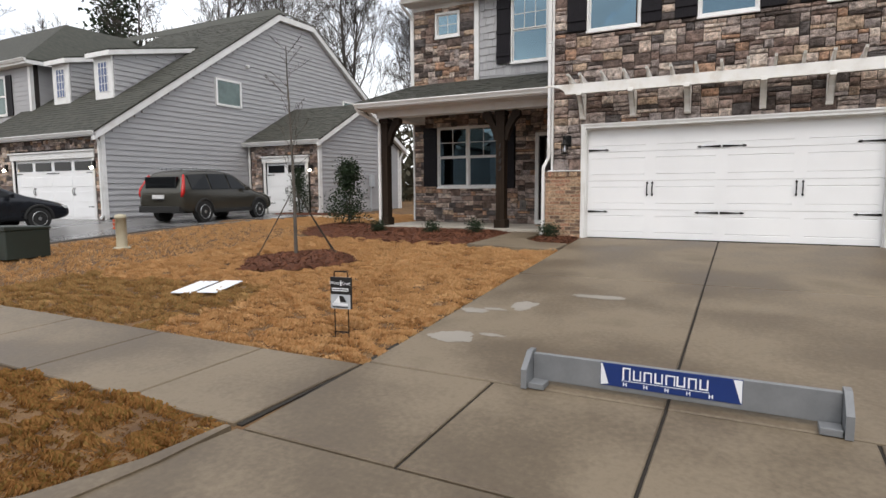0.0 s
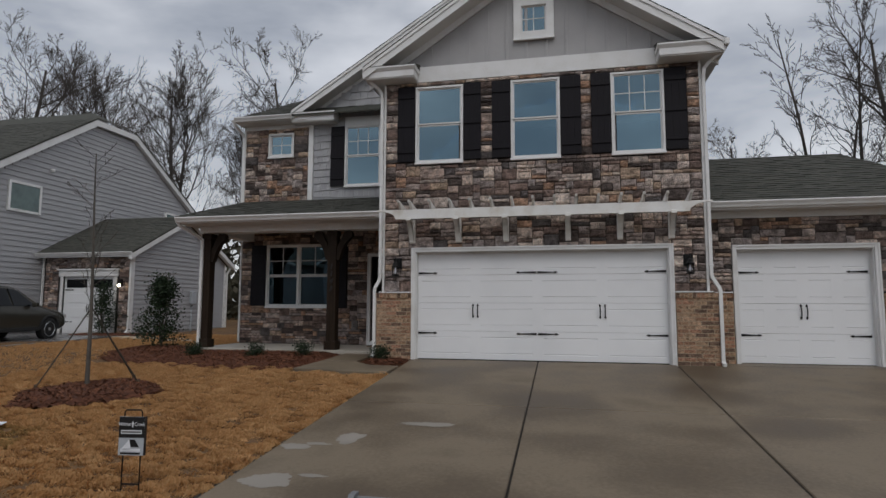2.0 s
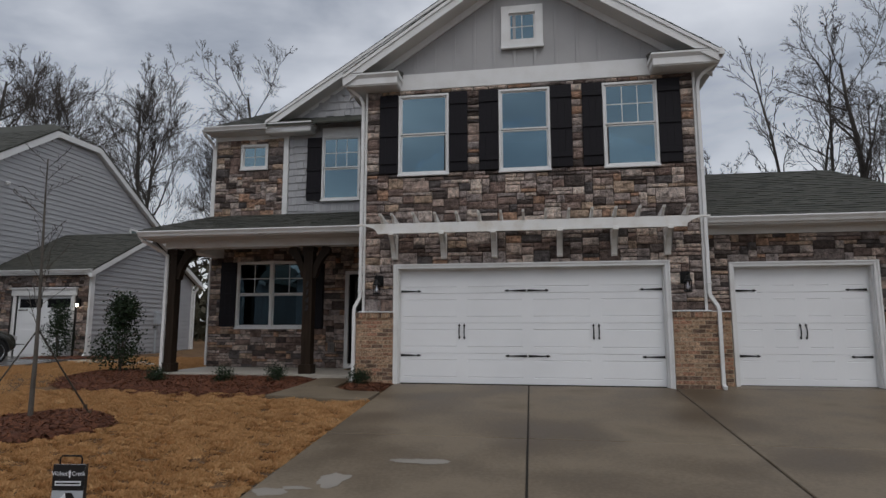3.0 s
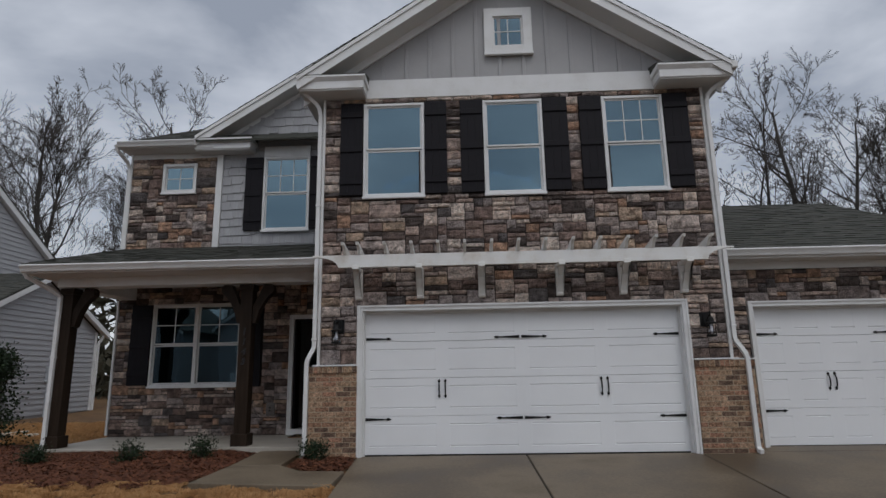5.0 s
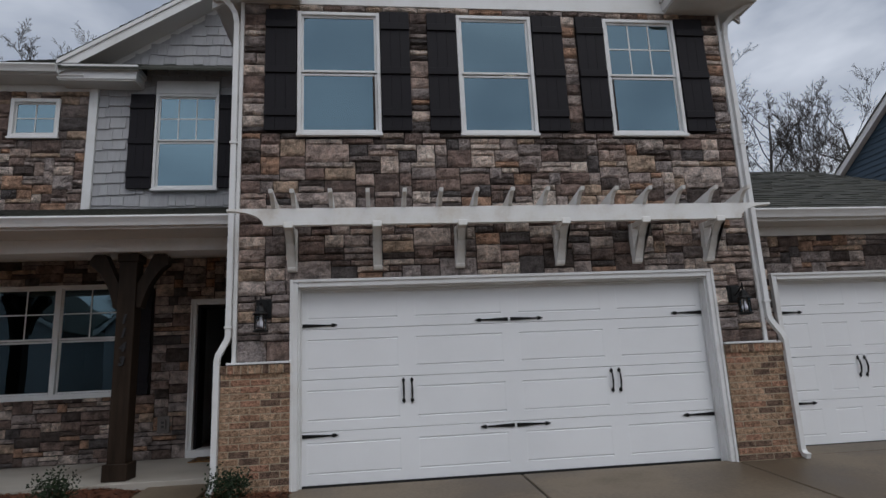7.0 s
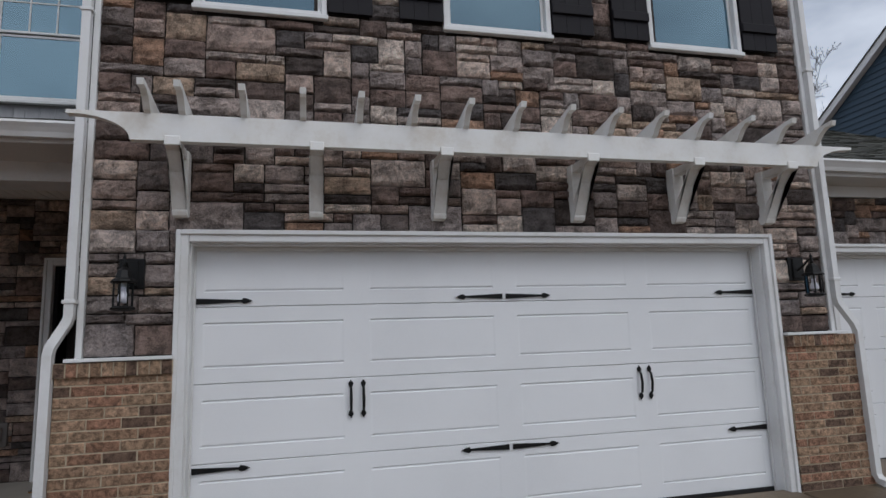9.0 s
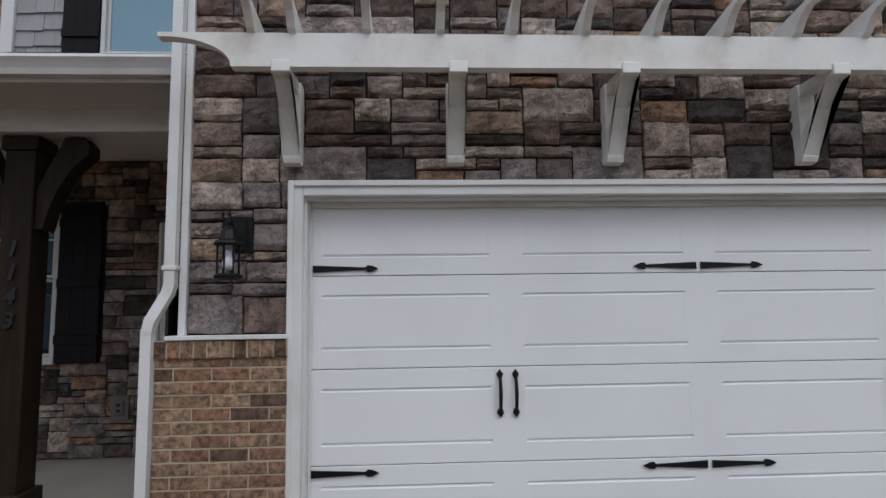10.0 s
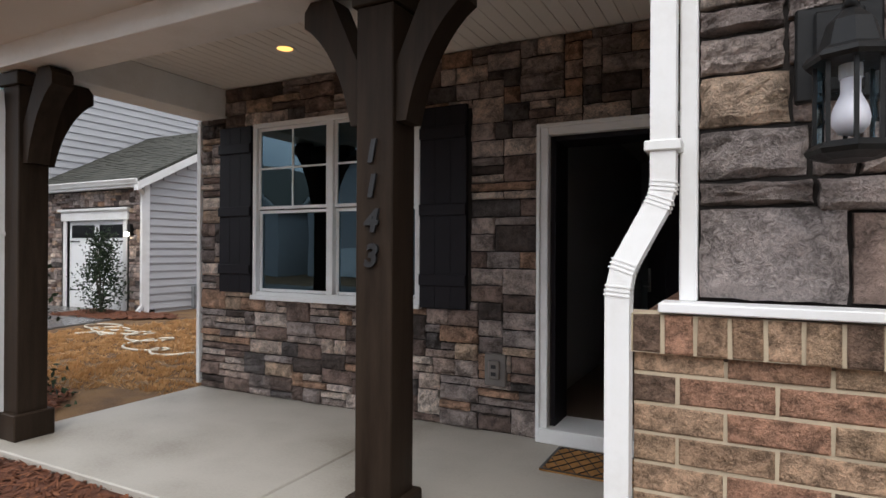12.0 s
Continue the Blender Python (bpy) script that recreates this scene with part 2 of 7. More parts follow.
M_VERGE = mat("brown_verge_blade", [(0.16, 0.072, 0.023), (0.30, 0.150, 0.050), (0.41, 0.220, 0.080), (0.22, 0.145, 0.042), (0.50, 0.295, 0.120)], scale=1.1, fine=20, rough=0.95, bump=0, piece=0.65, spec=0.1)
M_OLD = mat("old_turf_blade", [(0.20, 0.108, 0.040), (0.38, 0.222, 0.090), (0.48, 0.290, 0.128), (0.25, 0.180, 0.066), (0.58, 0.380, 0.178)], scale=1.1, fine=20, rough=0.95, bump=0, piece=0.65, spec=0.1)
M_MULCH = mat("red_brown_mulch", [(0.034, 0.012, 0.006), (0.125, 0.042, 0.018), (0.235, 0.090, 0.038)], scale=8, fine=60, rough=0.95, bump=1.0, dist=0.02, piece=0.6)
M_BARK = mat("grey_bark", [(0.050, 0.043, 0.036), (0.092, 0.081, 0.069), (0.130, 0.117, 0.100)], scale=3, fine=30, rough=0.95, bump=0.8)
M_FARBARK = mat("far_bark", [(0.028, 0.024, 0.021), (0.058, 0.050, 0.044), (0.095, 0.084, 0.075)], scale=1, fine=8, rough=0.95, bump=0)
M_LEAF = mat("evergreen_leaf", [(0.007, 0.015, 0.006), (0.015, 0.030, 0.011), (0.028, 0.048, 0.017)], scale=4, fine=20, rough=0.6, bump=0, piece=0.7, spec=0.3)
M_WOODS = mat("distant_brush", [(0.030, 0.030, 0.016), (0.055, 0.050, 0.030), (0.080, 0.068, 0.042)], scale=1, fine=6, rough=0.95, bump=0, piece=0.6)
M_ROOMWALL = mat("room_wall", tones((0.52, 0.52, 0.52), 0.05), scale=1, fine=30, rough=0.9, bump=0)
M_ROOMFLOOR = mat("room_floor", tones((0.14, 0.10, 0.07), 0.2), scale=2, fine=30, rough=0.5, bump=0)
M_CEIL = mat("porch_ceiling_vinyl", [(0.70, 0.67, 0.62), (0.75, 0.72, 0.67), (0.78, 0.75, 0.70)], scale=1, fine=40, rough=0.6, bump=0.05)
M_SOFFIT = mat("soffit_vinyl", [(0.62, 0.61, 0.59), (0.68, 0.67, 0.65)], scale=2, fine=40, rough=0.6, bump=0.05)
M_GALV = mat("grey_painted_board", [(0.135, 0.143, 0.150), (0.165, 0.172, 0.180), (0.19, 0.197, 0.205)], scale=5, fine=50, rough=0.5, bump=0.15)
M_SIGNBLUE = mat("blue_sign_vinyl", tones((0.008, 0.030, 0.150), 0.06), scale=4, fine=40, rough=0.4, bump=0)
M_SIGNWHITE = mat("white_sign_vinyl", tones((0.74, 0.76, 0.79), 0.03), scale=4, fine=40, rough=0.45, bump=0)
M_SIGNBLACK = mat("black_sign_vinyl", tones((0.012, 0.012, 0.013), 0.1), scale=4, fine=40, rough=0.4, bump=0)
M_SIGNGREY = mat("pale_grey_sign", tones((0.42, 0.45, 0.48), 0.05), scale=4, fine=40, rough=0.45, bump=0)
M_SHEET = mat("white_foam_sheet", tones((0.72, 0.75, 0.80), 0.04), scale=3, fine=30, rough=0.6, bump=0.05)
M_TGREEN = mat("dark_green_steel", tones((0.018, 0.026, 0.020), 0.15), scale=3, fine=50, rough=0.5, bump=0.1)
M_BEIGE = mat("beige_plastic", tones((0.40, 0.36, 0.26), 0.08), scale=4, fine=50, rough=0.55, bump=0.1)
M_ORANGE = mat("orange_sticker", tones((0.55, 0.10, 0.03), 0.1), scale=8, fine=50, rough=0.5, bump=0)
M_RED = mat("red_lamp", tones((0.40, 0.012, 0.010), 0.1), scale=8, fine=50, rough=0.25, bump=0)
M_CARSUV = mat("olive_grey_car_paint", tones((0.050, 0.047, 0.038), 0.06), scale=2, fine=30, rough=0.2, bump=0, metal=0.3)
M_CARSED = mat("dark_grey_car_paint", tones((0.016, 0.018, 0.023), 0.06), scale=2, fine=30, rough=0.2, bump=0, metal=0.4)
M_CARGLASS = mat("tinted_car_glass", tones((0.006, 0.007, 0.008), 0.1), scale=2, fine=30, rough=0.06, bump=0, rvar=0.01, spec=0.22)
M_TYRE = mat("tyre_rubber", tones((0.012, 0.012, 0.012), 0.2), scale=8, fine=60, rough=0.85, bump=0.3)
M_RIM = mat("alloy_rim", tones((0.45, 0.46, 0.47), 0.08), scale=8, fine=60, rough=0.3, bump=0, metal=0.9)
M_PLATE = mat("pale_plate", tones((0.55, 0.55, 0.55), 0.05), scale=8, fine=60, rough=0.4, bump=0)
M_ROPE = mat("pale_hose", tones((0.50, 0.45, 0.36), 0.1), scale=8, fine=60, rough=0.7, bump=0.1)
M_COIR = mat("coir_mat", tones((0.30, 0.15, 0.045), 0.25), scale=20, fine=200, rough=0.98, bump=1.0)
M_CHROME = mat("brushed_nickel", tones((0.45, 0.44, 0.42), 0.05), scale=8, fine=90, rough=0.3, bump=0, metal=0.95)
M_OUTLET = mat("grey_outlet_cover", tones((0.13, 0.115, 0.105), 0.12), scale=8, fine=60, rough=0.5, bump=0.05)
M_STRAP = mat("dark_strap", tones((0.035, 0.030, 0.022), 0.2), scale=8, fine=60, rough=0.8, bump=0.1)
M_STAKE = mat("weathered_stake", tones((0.10, 0.065, 0.04), 0.3), scale=8, fine=60, rough=0.9, bump=0.3)
M_DRYSPOT = mat("pale_dry_concrete", tones((0.245, 0.222, 0.19), 0.06), scale=3, fine=60, rough=0.75, bump=0.05)
M_JOINT = mat("joint_filler", tones((0.020, 0.016, 0.012), 0.2), scale=8, fine=60, rough=0.95, bump=0.3)


def glass(name, tint, ior, rough=0.0):
    """A pane: clear, with the gloss of coated double glazing."""
    m = bpy.data.materials.new(name)
    m.use_nodes = True
    n, l = m.node_tree.nodes, m.node_tree.links
    n.remove(n["Principled BSDF"])
    tr = n.new("ShaderNodeBsdfTransparent")
    tr.inputs[0].default_value = (*tint, 1)
    gl = n.new("ShaderNodeBsdfGlossy")
    gl.inputs["Color"].default_value = (0.58, 0.85, 1.0, 1)
    gl.inputs["Roughness"].default_value = rough
    fr = n.new("ShaderNodeFresnel")
    fr.inputs[0].default_value = ior
    co = n.new("ShaderNodeTexCoord")
    wav = n.new("ShaderNodeTexNoise")
    wav.inputs["Scale"].default_value = 1.6
    l.new(co.outputs["Object"], wav.inputs["Vector"])
    bp = n.new("ShaderNodeBump")
    bp.inputs["Strength"].default_value = 0.06
    bp.inputs["Distance"].default_value = 0.02
    l.new(wav.outputs[0], bp.inputs["Height"])
    l.new(bp.outputs[0], gl.inputs["Normal"])
    mx = n.new("ShaderNodeMixShader")
    l.new(fr.outputs[0], mx.inputs[0])
    l.new(tr.outputs[0], mx.inputs[1])
    l.new(gl.outputs[0], mx.inputs[2])
    l.new(mx.outputs[0], n["Material Output"].inputs[0])
    return m


M_GLASS = glass("window_glass", (0.30, 0.37, 0.40), 3.0)
# Same glazing, tinted darker and less glossy to imitate the shade under the porch.
M_GLASSDIM = glass("shaded_porch_glass", (0.20, 0.25, 0.255), 2.25)
M_LAMPGLASS = glass("clear_lantern_glass", (0.96, 0.96, 0.96), 1.09)


def glow(name, col, strength):
    m = bpy.data.materials.new(name)
    m.use_nodes = True
    b = m.node_tree.nodes["Principled BSDF"]
    b.inputs["Base Color"].default_value = (*col, 1)
    b.inputs["Emission Color"].default_value = (*col, 1)
    b.inputs["Emission Strength"].default_value = strength
    return m


M_WARM = glow("warm_downlight", (1.0, 0.50, 0.13), 1.7)
M_LAMPON = glow("lit_bulb", (1.0, 0.85, 0.62), 18.0)
M_BULB = mat("white_bulb", tones((0.78, 0.78, 0.85), 0.02), scale=4, fine=40, rough=0.4, bump=0)


# ---- mesh helpers ----
def ground_z(x, y):
    if y < 0:
        return 0.025 - SLOPE * 11.6
    if y < 11.6:
        return 0.025 + SLOPE * (y - 11.6)
    return min(0.06, 0.025 + 0.015 * (y - 11.6))


def thing(name, label, category, group="", kind="", at=(0, 0, 0), rz=0):
    ob = new(name)
    ob.matrix_world = pose(*at, 0, 0, rz)
    return tagged(ob, label, category, group, kind)


def link_bm(name, bm, material, smooth=False):
    me = bpy.data.meshes.new(name)
    bm.normal_update()
    bm.to_mesh(me)
    bm.free()
    me.materials.append(material)
    if smooth:
        me.polygons.foreach_set("use_smooth", [True] * len(me.polygons))
    return new(name, me)


def part(name, bm, material, parent, label="", smooth=False):
    ob = link_bm(name, bm, material, smooth)
    ob.parent = parent
    if label:
        tagged(ob, label)
    return ob


def struct(name, bm, material, label, category):
    return tagged(link_bm(name, bm, material), label, category, "", "structure")


def boxes(*list_of_boxes, bev=0.0, seg=1):
    """Boxes (x0, x1, y0, y1, z0, z1) in one bmesh, edges eased by bev."""
    bm = bmesh.new()
    for x0, x1, y0, y1, z0, z1 in list_of_boxes:
        v = [bm.verts.new((x, y, z)) for z in (z0, z1) for y in (y0, y1) for x in (x0, x1)]
        for f in ((0, 2, 3, 1), (4, 5, 7, 6), (0, 1, 5, 4), (2, 6, 7, 3), (0, 4, 6, 2), (1, 3, 7, 5)):
            bm.faces.new([v[i] for i in f])
    if bev:
        bmesh.ops.bevel(bm, geom=bm.edges[:], offset=bev, segments=seg, affect="EDGES", profile=0.5)
    return bm


def prism(outline, axis, a, b, bm=None, bev=0.0):
    """The outline (pairs) pushed from a to b along the axis: x takes (y, z), y takes (x, z), z takes (x, y)."""
    bm = bm or bmesh.new()

    def at(p, s):
        return {"x": (s, p[0], p[1]), "y": (p[0], s, p[1]), "z": (p[0], p[1], s)}[axis]

    u = [bm.verts.new(at(p, a)) for p in outline]
    w = [bm.verts.new(at(p, b)) for p in outline]
    bm.faces.new(u)
    bm.faces.new(w[::-1])
    k = len(outline)
    for i in range(k):
        bm.faces.new((u[i], w[i], w[(i + 1) % k], u[(i + 1) % k]))
    bmesh.ops.recalc_face_normals(bm, faces=bm.faces[:])
    if bev:
        bmesh.ops.bevel(bm, geom=bm.edges[:], offset=bev, segments=1, affect="EDGES")
    return bm


def sweep(points, radii, sides=8, bm=None, flat=(1.0, 1.0), turn=0.0, caps=True):
    """A tube along points, radii one number or one each; flat squeezes the section."""
    bm = bm or bmesh.new()
    pts = [Vector(p) for p in points]
    if not hasattr(radii, "__len__"):
        radii = [radii] * len(pts)
    rings = []
    for i, p in enumerate(pts):
        d = (pts[min(i + 1, len(pts) - 1)] - pts[max(i - 1, 0)]).normalized()
        side = d.cross(Vector((0, 1, 0)) if abs(d.y) < 0.9 else Vector((1, 0, 0))).normalized()
        up = side.cross(d).normalized()
        rings.append([bm.verts.new(p + radii[i] * (side * math.cos(turn + k * math.tau / sides) * flat[0] + up * math.sin(turn + k * math.tau / sides) * flat[1])) for k in range(sides)])
    for a, b in zip(rings, rings[1:]):
        for k in range(sides):
            bm.faces.new((a[k], a[(k + 1) % sides], b[(k + 1) % sides], b[k]))
    if caps:
        bm.faces.new(rings[0][::-1])
        bm.faces.new(rings[-1])
    return bm


def lathe(profile, at=(0, 0, 0), sides=16, bm=None):
    """Turned shape: profile of (radius, height) about the z axis."""
    bm = bm or bmesh.new()
    rings = [[bm.verts.new((at[0] + r * math.cos(k * math.tau / sides), at[1] + r * math.sin(k * math.tau / sides), at[2] + h)) for k in range(sides)] for r, h in profile]
    for a, b in zip(rings, rings[1:]):
        for k in range(sides):
            bm.faces.new((a[k], a[(k + 1) % sides], b[(k + 1) % sides], b[k]))
    bm.faces.new(rings[0][::-1])
    bm.faces.new(rings[-1])
    return bm


def wall_bm(x0, x1, z0, z1, y0, y1, holes=(), axis="y"):
    """A wall as one slab with real openings (u0, u1, v0, v1)."""
    us = sorted({x0, x1, *[h[0] for h in holes], *[h[1] for h in holes]})
    vs = sorted({z0, z1, *[h[2] for h in holes], *[h[3] for h in holes]})
    us = [u for u in us if x0 <= u <= x1]
    vs = [v for v in vs if z0 <= v <= z1]

    def solid(i, j):
        if not (0 <= i < len(us) - 1 and 0 <= j < len(vs) - 1):
            return False
        u, v = (us[i] + us[i + 1]) / 2, (vs[j] + vs[j + 1]) / 2
        return not any(h[0] < u < h[1] and h[2] < v < h[3] for h in holes)

    bm = bmesh.new()
    got = {}

    def vert(u, d, v):
        k = (round(u, 5), d, round(v, 5))
        if k not in got:
            y = y0 if d == 0 else y1
            got[k] = bm.verts.new((u, y, v) if axis == "y" else (y, u, v))
        return got[k]

    for i in range(len(us) - 1):
        for j in range(len(vs) - 1):
            if not solid(i, j):
                continue
            a, b, c, d = us[i], us[i + 1], vs[j], vs[j + 1]
            bm.faces.new((vert(a, 0, c), vert(b, 0, c), vert(b, 0, d), vert(a, 0, d)))
            bm.faces.new((vert(a, 1, d), vert(b, 1, d), vert(b, 1, c), vert(a, 1, c)))
            if not solid(i - 1, j):
                bm.faces.new((vert(a, 0, d), vert(a, 1, d), vert(a, 1, c), vert(a, 0, c)))
            if not solid(i + 1, j):
                bm.faces.new((vert(b, 0, c), vert(b, 1, c), vert(b, 1, d), vert(b, 0, d)))
            if not solid(i, j - 1):
                bm.faces.new((vert(a, 0, c), vert(a, 1, c), vert(b, 1, c), vert(b, 0, c)))
            if not solid(i, j + 1):
                bm.faces.new((vert(a, 0, d), vert(b, 0, d), vert(b, 1, d), vert(a, 1, d)))
    bmesh.ops.recalc_face_normals(bm, faces=bm.faces[:])
    return bm


# ---- ground ----
def spaced(lo, hi, near_lo, near_hi, step):
    mid = list(np.arange(near_lo, near_hi + 1e-6, step))
    out, s, v = [], step, near_lo
    while v > lo:
        s *= 1.6
        v = max(lo, v - s)
        out.insert(0, v)
    tail, s, v = [], step, near_hi
    while v < hi:
        s *= 1.6
        v = min(hi, v + s)
        tail.append(v)
    return out + mid + tail


gx = spaced(-600, 600, -16, 8, 0.5)
gy = spaced(-600, 600, -4, 20, 0.5)
bm = bmesh.new()
grid = []
for y in gy:
    row = []
    for x in gx:
        z = ground_z(x, y) - 0.03
        if y > 22:
            z += min(2.0, (y - 22) * 0.03)
        if -12 < x < -2.4 and 3.6 < y < 12:
            z += 0.012 * noise.noise((x * 1.3, y * 1.3, 0.3))
        row.append(bm.verts.new((x, y, z)))
    grid.append(row)
for a, b in zip(grid, grid[1:]):
    for i in range(len(gx) - 1):
        bm.faces.new((a[i], a[i + 1], b[i + 1], b[i]))
ground = struct("ground", bm, M_LAWN, "tan dormant grass lawn sloping down to the street", "ground")
for p in ground.data.polygons:
    p.use_smooth = True


def slab_bm(corners, thick=0.10, lift=0.0, bev=0.008, zf=ground_z):
    """A concrete panel whose top follows the ground."""
    bm = bmesh.new()
    top = [bm.verts.new((x, y, zf(x, y) + lift)) for x, y in corners]
    low = [bm.verts.new((x, y, zf(x, y) + lift - thick)) for x, y in corners]
    f = bm.faces.new(top)
    bm.faces.new(low[::-1])
    k = len(corners)
    for i in range(k):
        bm.faces.new((top[i], low[i], low[(i + 1) % k], top[(i + 1) % k]))
    bmesh.ops.recalc_face_normals(bm, faces=bm.faces[:])
    if bev:
        bmesh.ops.bevel(bm, geom=[e for e in bm.edges if all(v.co.z > zf(v.co.x, v.co.y) + lift - thick / 2 for v in e.verts)], offset=bev, segments=1, affect="EDGES")
    return bm


def road_z(x, y):
    return SLOPE * -11.6 + 0.005


# driveway, with its joints
drive = thing("driveway", "damp grey-brown concrete driveway with dark joints", "driveway", kind="structure")


def left_edge(y):
    return -2.64 - 0.046 * (y - 3.68)


def mid_right(y):
    return 2.045 - 0.031 * (11.5 - y)


G = 0.011


def mid_left(y):
    return -0.48 + 0.0135 * (11.64 - y)


FRONT, JOINT, WALK, KERB = 11.655, 7.63, 3.69, 2.37
for ya, yb in ((WALK, JOINT), (JOINT, FRONT)):
    part("driveway_panel", slab_bm([(left_edge(ya), ya + G), (mid_left(ya) - G, ya + G), (mid_left(yb) - G, yb - G), (left_edge(yb), yb - G)]), M_CONC, drive)
    part("driveway_panel", slab_bm([(mid_left(ya) + G, ya + G), (mid_right(ya) - G, ya + G), (mid_right(yb) - G, yb - G), (mid_left(yb) + G, yb - G)]), M_CONC, drive)
    part("driveway_panel", slab_bm([(mid_right(ya) + G, ya + G), (6.2, ya + G), (6.2, yb - G), (mid_right(yb) + G, yb - G)]), M_CONC, drive)
part("driveway_panel", slab_bm([(2.86, 11.66), (6.2, 11.66), (6.2, 12.32), (2.86, 12.32)], zf=lambda x, y: 0.026), M_CONC, drive)
for xs in ((-2.66, -1.55), (-1.55, -0.37), (-0.37, 0.72), (0.72, 1.82), (1.82, 2.95), (2.95, 4.15), (4.15, 6.2)):
    part("walk_panel", slab_bm([(xs[0] + G, KERB + G), (xs[1] - G, KERB + G), (xs[1] - G, WALK - G), (xs[0] + G, WALK - G)]), M_CONC, drive)
for xs in ((-2.7, -0.36), (-0.36, 1.82), (1.82, 4.2)):
    wide = -0.45 if xs[0] == -2.7 else 0.0
    part("apron_panel", slab_bm([(xs[0] + G + wide, 0.2), (xs[1] - G, 0.2), (xs[1] - G, KERB - G), (xs[0] + G, KERB - G)]), M_CONC, drive)
struct("driveway_bed", slab_bm([(-2.6, 0.25), (6.15, 0.25), (6.15, 11.6), (-2.95, 11.6)], 0.2, -0.018, 0), M_JOINT, "dark filler in the driveway joints", "joint")

pave = thing("pavement", "damp concrete sidewalk panels beside the lawn", "sidewalk", kind="structure")
x = -2.70
widths = [1.06, 1.36, 1.42, 1.42, 1.2, 1.2, 1.2, 1.2, 1.2, 1.2, 1.2]
for wd in widths:
    part("walk_panel", slab_bm([(x - wd + G - 0.06, KERB + 0.03 + G), (x - G - 0.06, KERB + 0.03 + G), (x - G + 0.03, WALK - 0.06 - G), (x - wd + G + 0.03, WALK - 0.06 - G)]), M_CONC, pave)
    x -= wd
struct("pavement_bed", slab_bm([(-15, 2.43), (-2.72, 2.43), (-2.68, 3.6), (-15, 3.6)], 0.2, -0.018, 0), M_JOINT, "dark filler in the sidewalk joints", "joint")

# kerb return beside the apron, gutter and street
kerb = thing("kerb", "pale concrete kerb along the street", "kerb", kind="structure")
part("kerb_run", slab_bm([(-2.78, 2.35), (-2.86, 1.85), (-3.07, 1.35), (-3.4, 0.9), (-4.0, 0.58), (-4.9, 0.42), (-30, 0.42), (-30, 0.24), (-4.9, 0.24), (-3.95, 0.38), (-3.22, 0.72), (-2.86, 1.25), (-2.75, 1.85), (-2.73, 2.35)], 0.2, 0.012, 0.0), M_CONC, kerb)
part("gutter_pan", slab_bm([(-30, -0.3), (6.2, -0.3), (6.2, 0.2), (-30, 0.2)], 0.15, 0.0, 0.0, lambda x, y: SLOPE * -11.6 + 0.029), M_CONC, kerb)
struct("road", slab_bm([(-80, -8.5), (80, -8.5), (80, -0.3), (-80, -0.3)], 0.1, 0.0, 0.0, road_z), M_ASPH, "wet dark asphalt residential street", "road")

# front walk from the porch to the driveway
fwalk = thing("front_walk", "damp concrete front walk from porch to driveway", "walkway", kind="structure")
part("walk_panel", slab_bm([(-4.64, 10.95), (-3.93, 10.95), (-3.93, 12.2), (-4.64, 12.2)], 0.1, 0.03), M_CONC, fwalk)
part("walk_panel", slab_bm([(-4.75, 9.93), (-2.97, 9.72), (-2.96, 10.50), (-3.55, 10.55), (-3.93, 10.93), (-4.64, 10.93)], 0.1, 0.03), M_CONC, fwalk)

# neighbour's driveway
struct("neighbour_driveway", slab_bm([(-14.4, 0.3), (-14.4, 10.8), (-14.0, 14.0), (-15.2, 18.55), (-19.3, 18.55), (-19.3, 12.1), (-27, 12.1), (-27, 0.3)], 0.12, 0.01, 0, lambda x, y: ground_z(x, min(y, 11.6)) + max(0, min(0.03, (y - 11.6) * 0.01))), M_NDRIVE, "wet grey concrete driveway with parked cars", "driveway")

# ---- main house walls ----
GH = [(-2.915, 1.95, -1, 2.21), (-2.90, -2.04, 4.08, 5.61), (-0.91, -0.05, 4.08, 5.61), (1.09, 1.94, 4.08, 5.61)]
wall_garage = struct("wall_garage_front", wall_bm(-3.60, 2.63, -0.1, 6.1, 11.622, 11.94, GH), M_SHADEMORTAR, "mixed brown and grey stone veneer garage wall", "wall")
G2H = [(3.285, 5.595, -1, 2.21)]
wall_bay = struct("wall_third_garage_front", wall_bm(2.66, 6.6, -0.1, 3.1, 12.162, 12.45, G2H), M_SHADEMORTAR, "mixed stone veneer wall round the single garage door", "wall")
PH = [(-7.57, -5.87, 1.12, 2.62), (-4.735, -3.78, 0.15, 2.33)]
wall_porch = struct("wall_porch", wall_bm(-8.36, -3.64, -0.1, 3.25, 14.142, 14.45, PH), M_SHADEMORTAR, "dark mixed stone veneer wall under the porch", "wall")
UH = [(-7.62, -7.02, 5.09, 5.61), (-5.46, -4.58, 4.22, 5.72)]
wall_upper_left = struct("wall_upper_left", wall_bm(-8.36, -6.45, 3.25, 6.05, 14.142, 14.45, UH), M_SHADEMORTAR, "dark stone veneer upper wall with a small window", "wall")
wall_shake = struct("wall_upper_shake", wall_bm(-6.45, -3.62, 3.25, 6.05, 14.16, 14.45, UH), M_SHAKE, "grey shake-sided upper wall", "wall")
bm = prism([(-6.55, 6.05), (-3.2, 6.05), (-3.2, 8.2)], "y", 14.16, 14.45)
gable_shake = struct("wall_shake_gable", bm, M_SHAKE, "grey shake gable under the rake", "wall")
struct("wall_garage_left", boxes((-3.62, -3.40, 11.94, 14.16, -0.1, 6.1)), M_BOARD, "grey side wall between porch and garage", "wall")
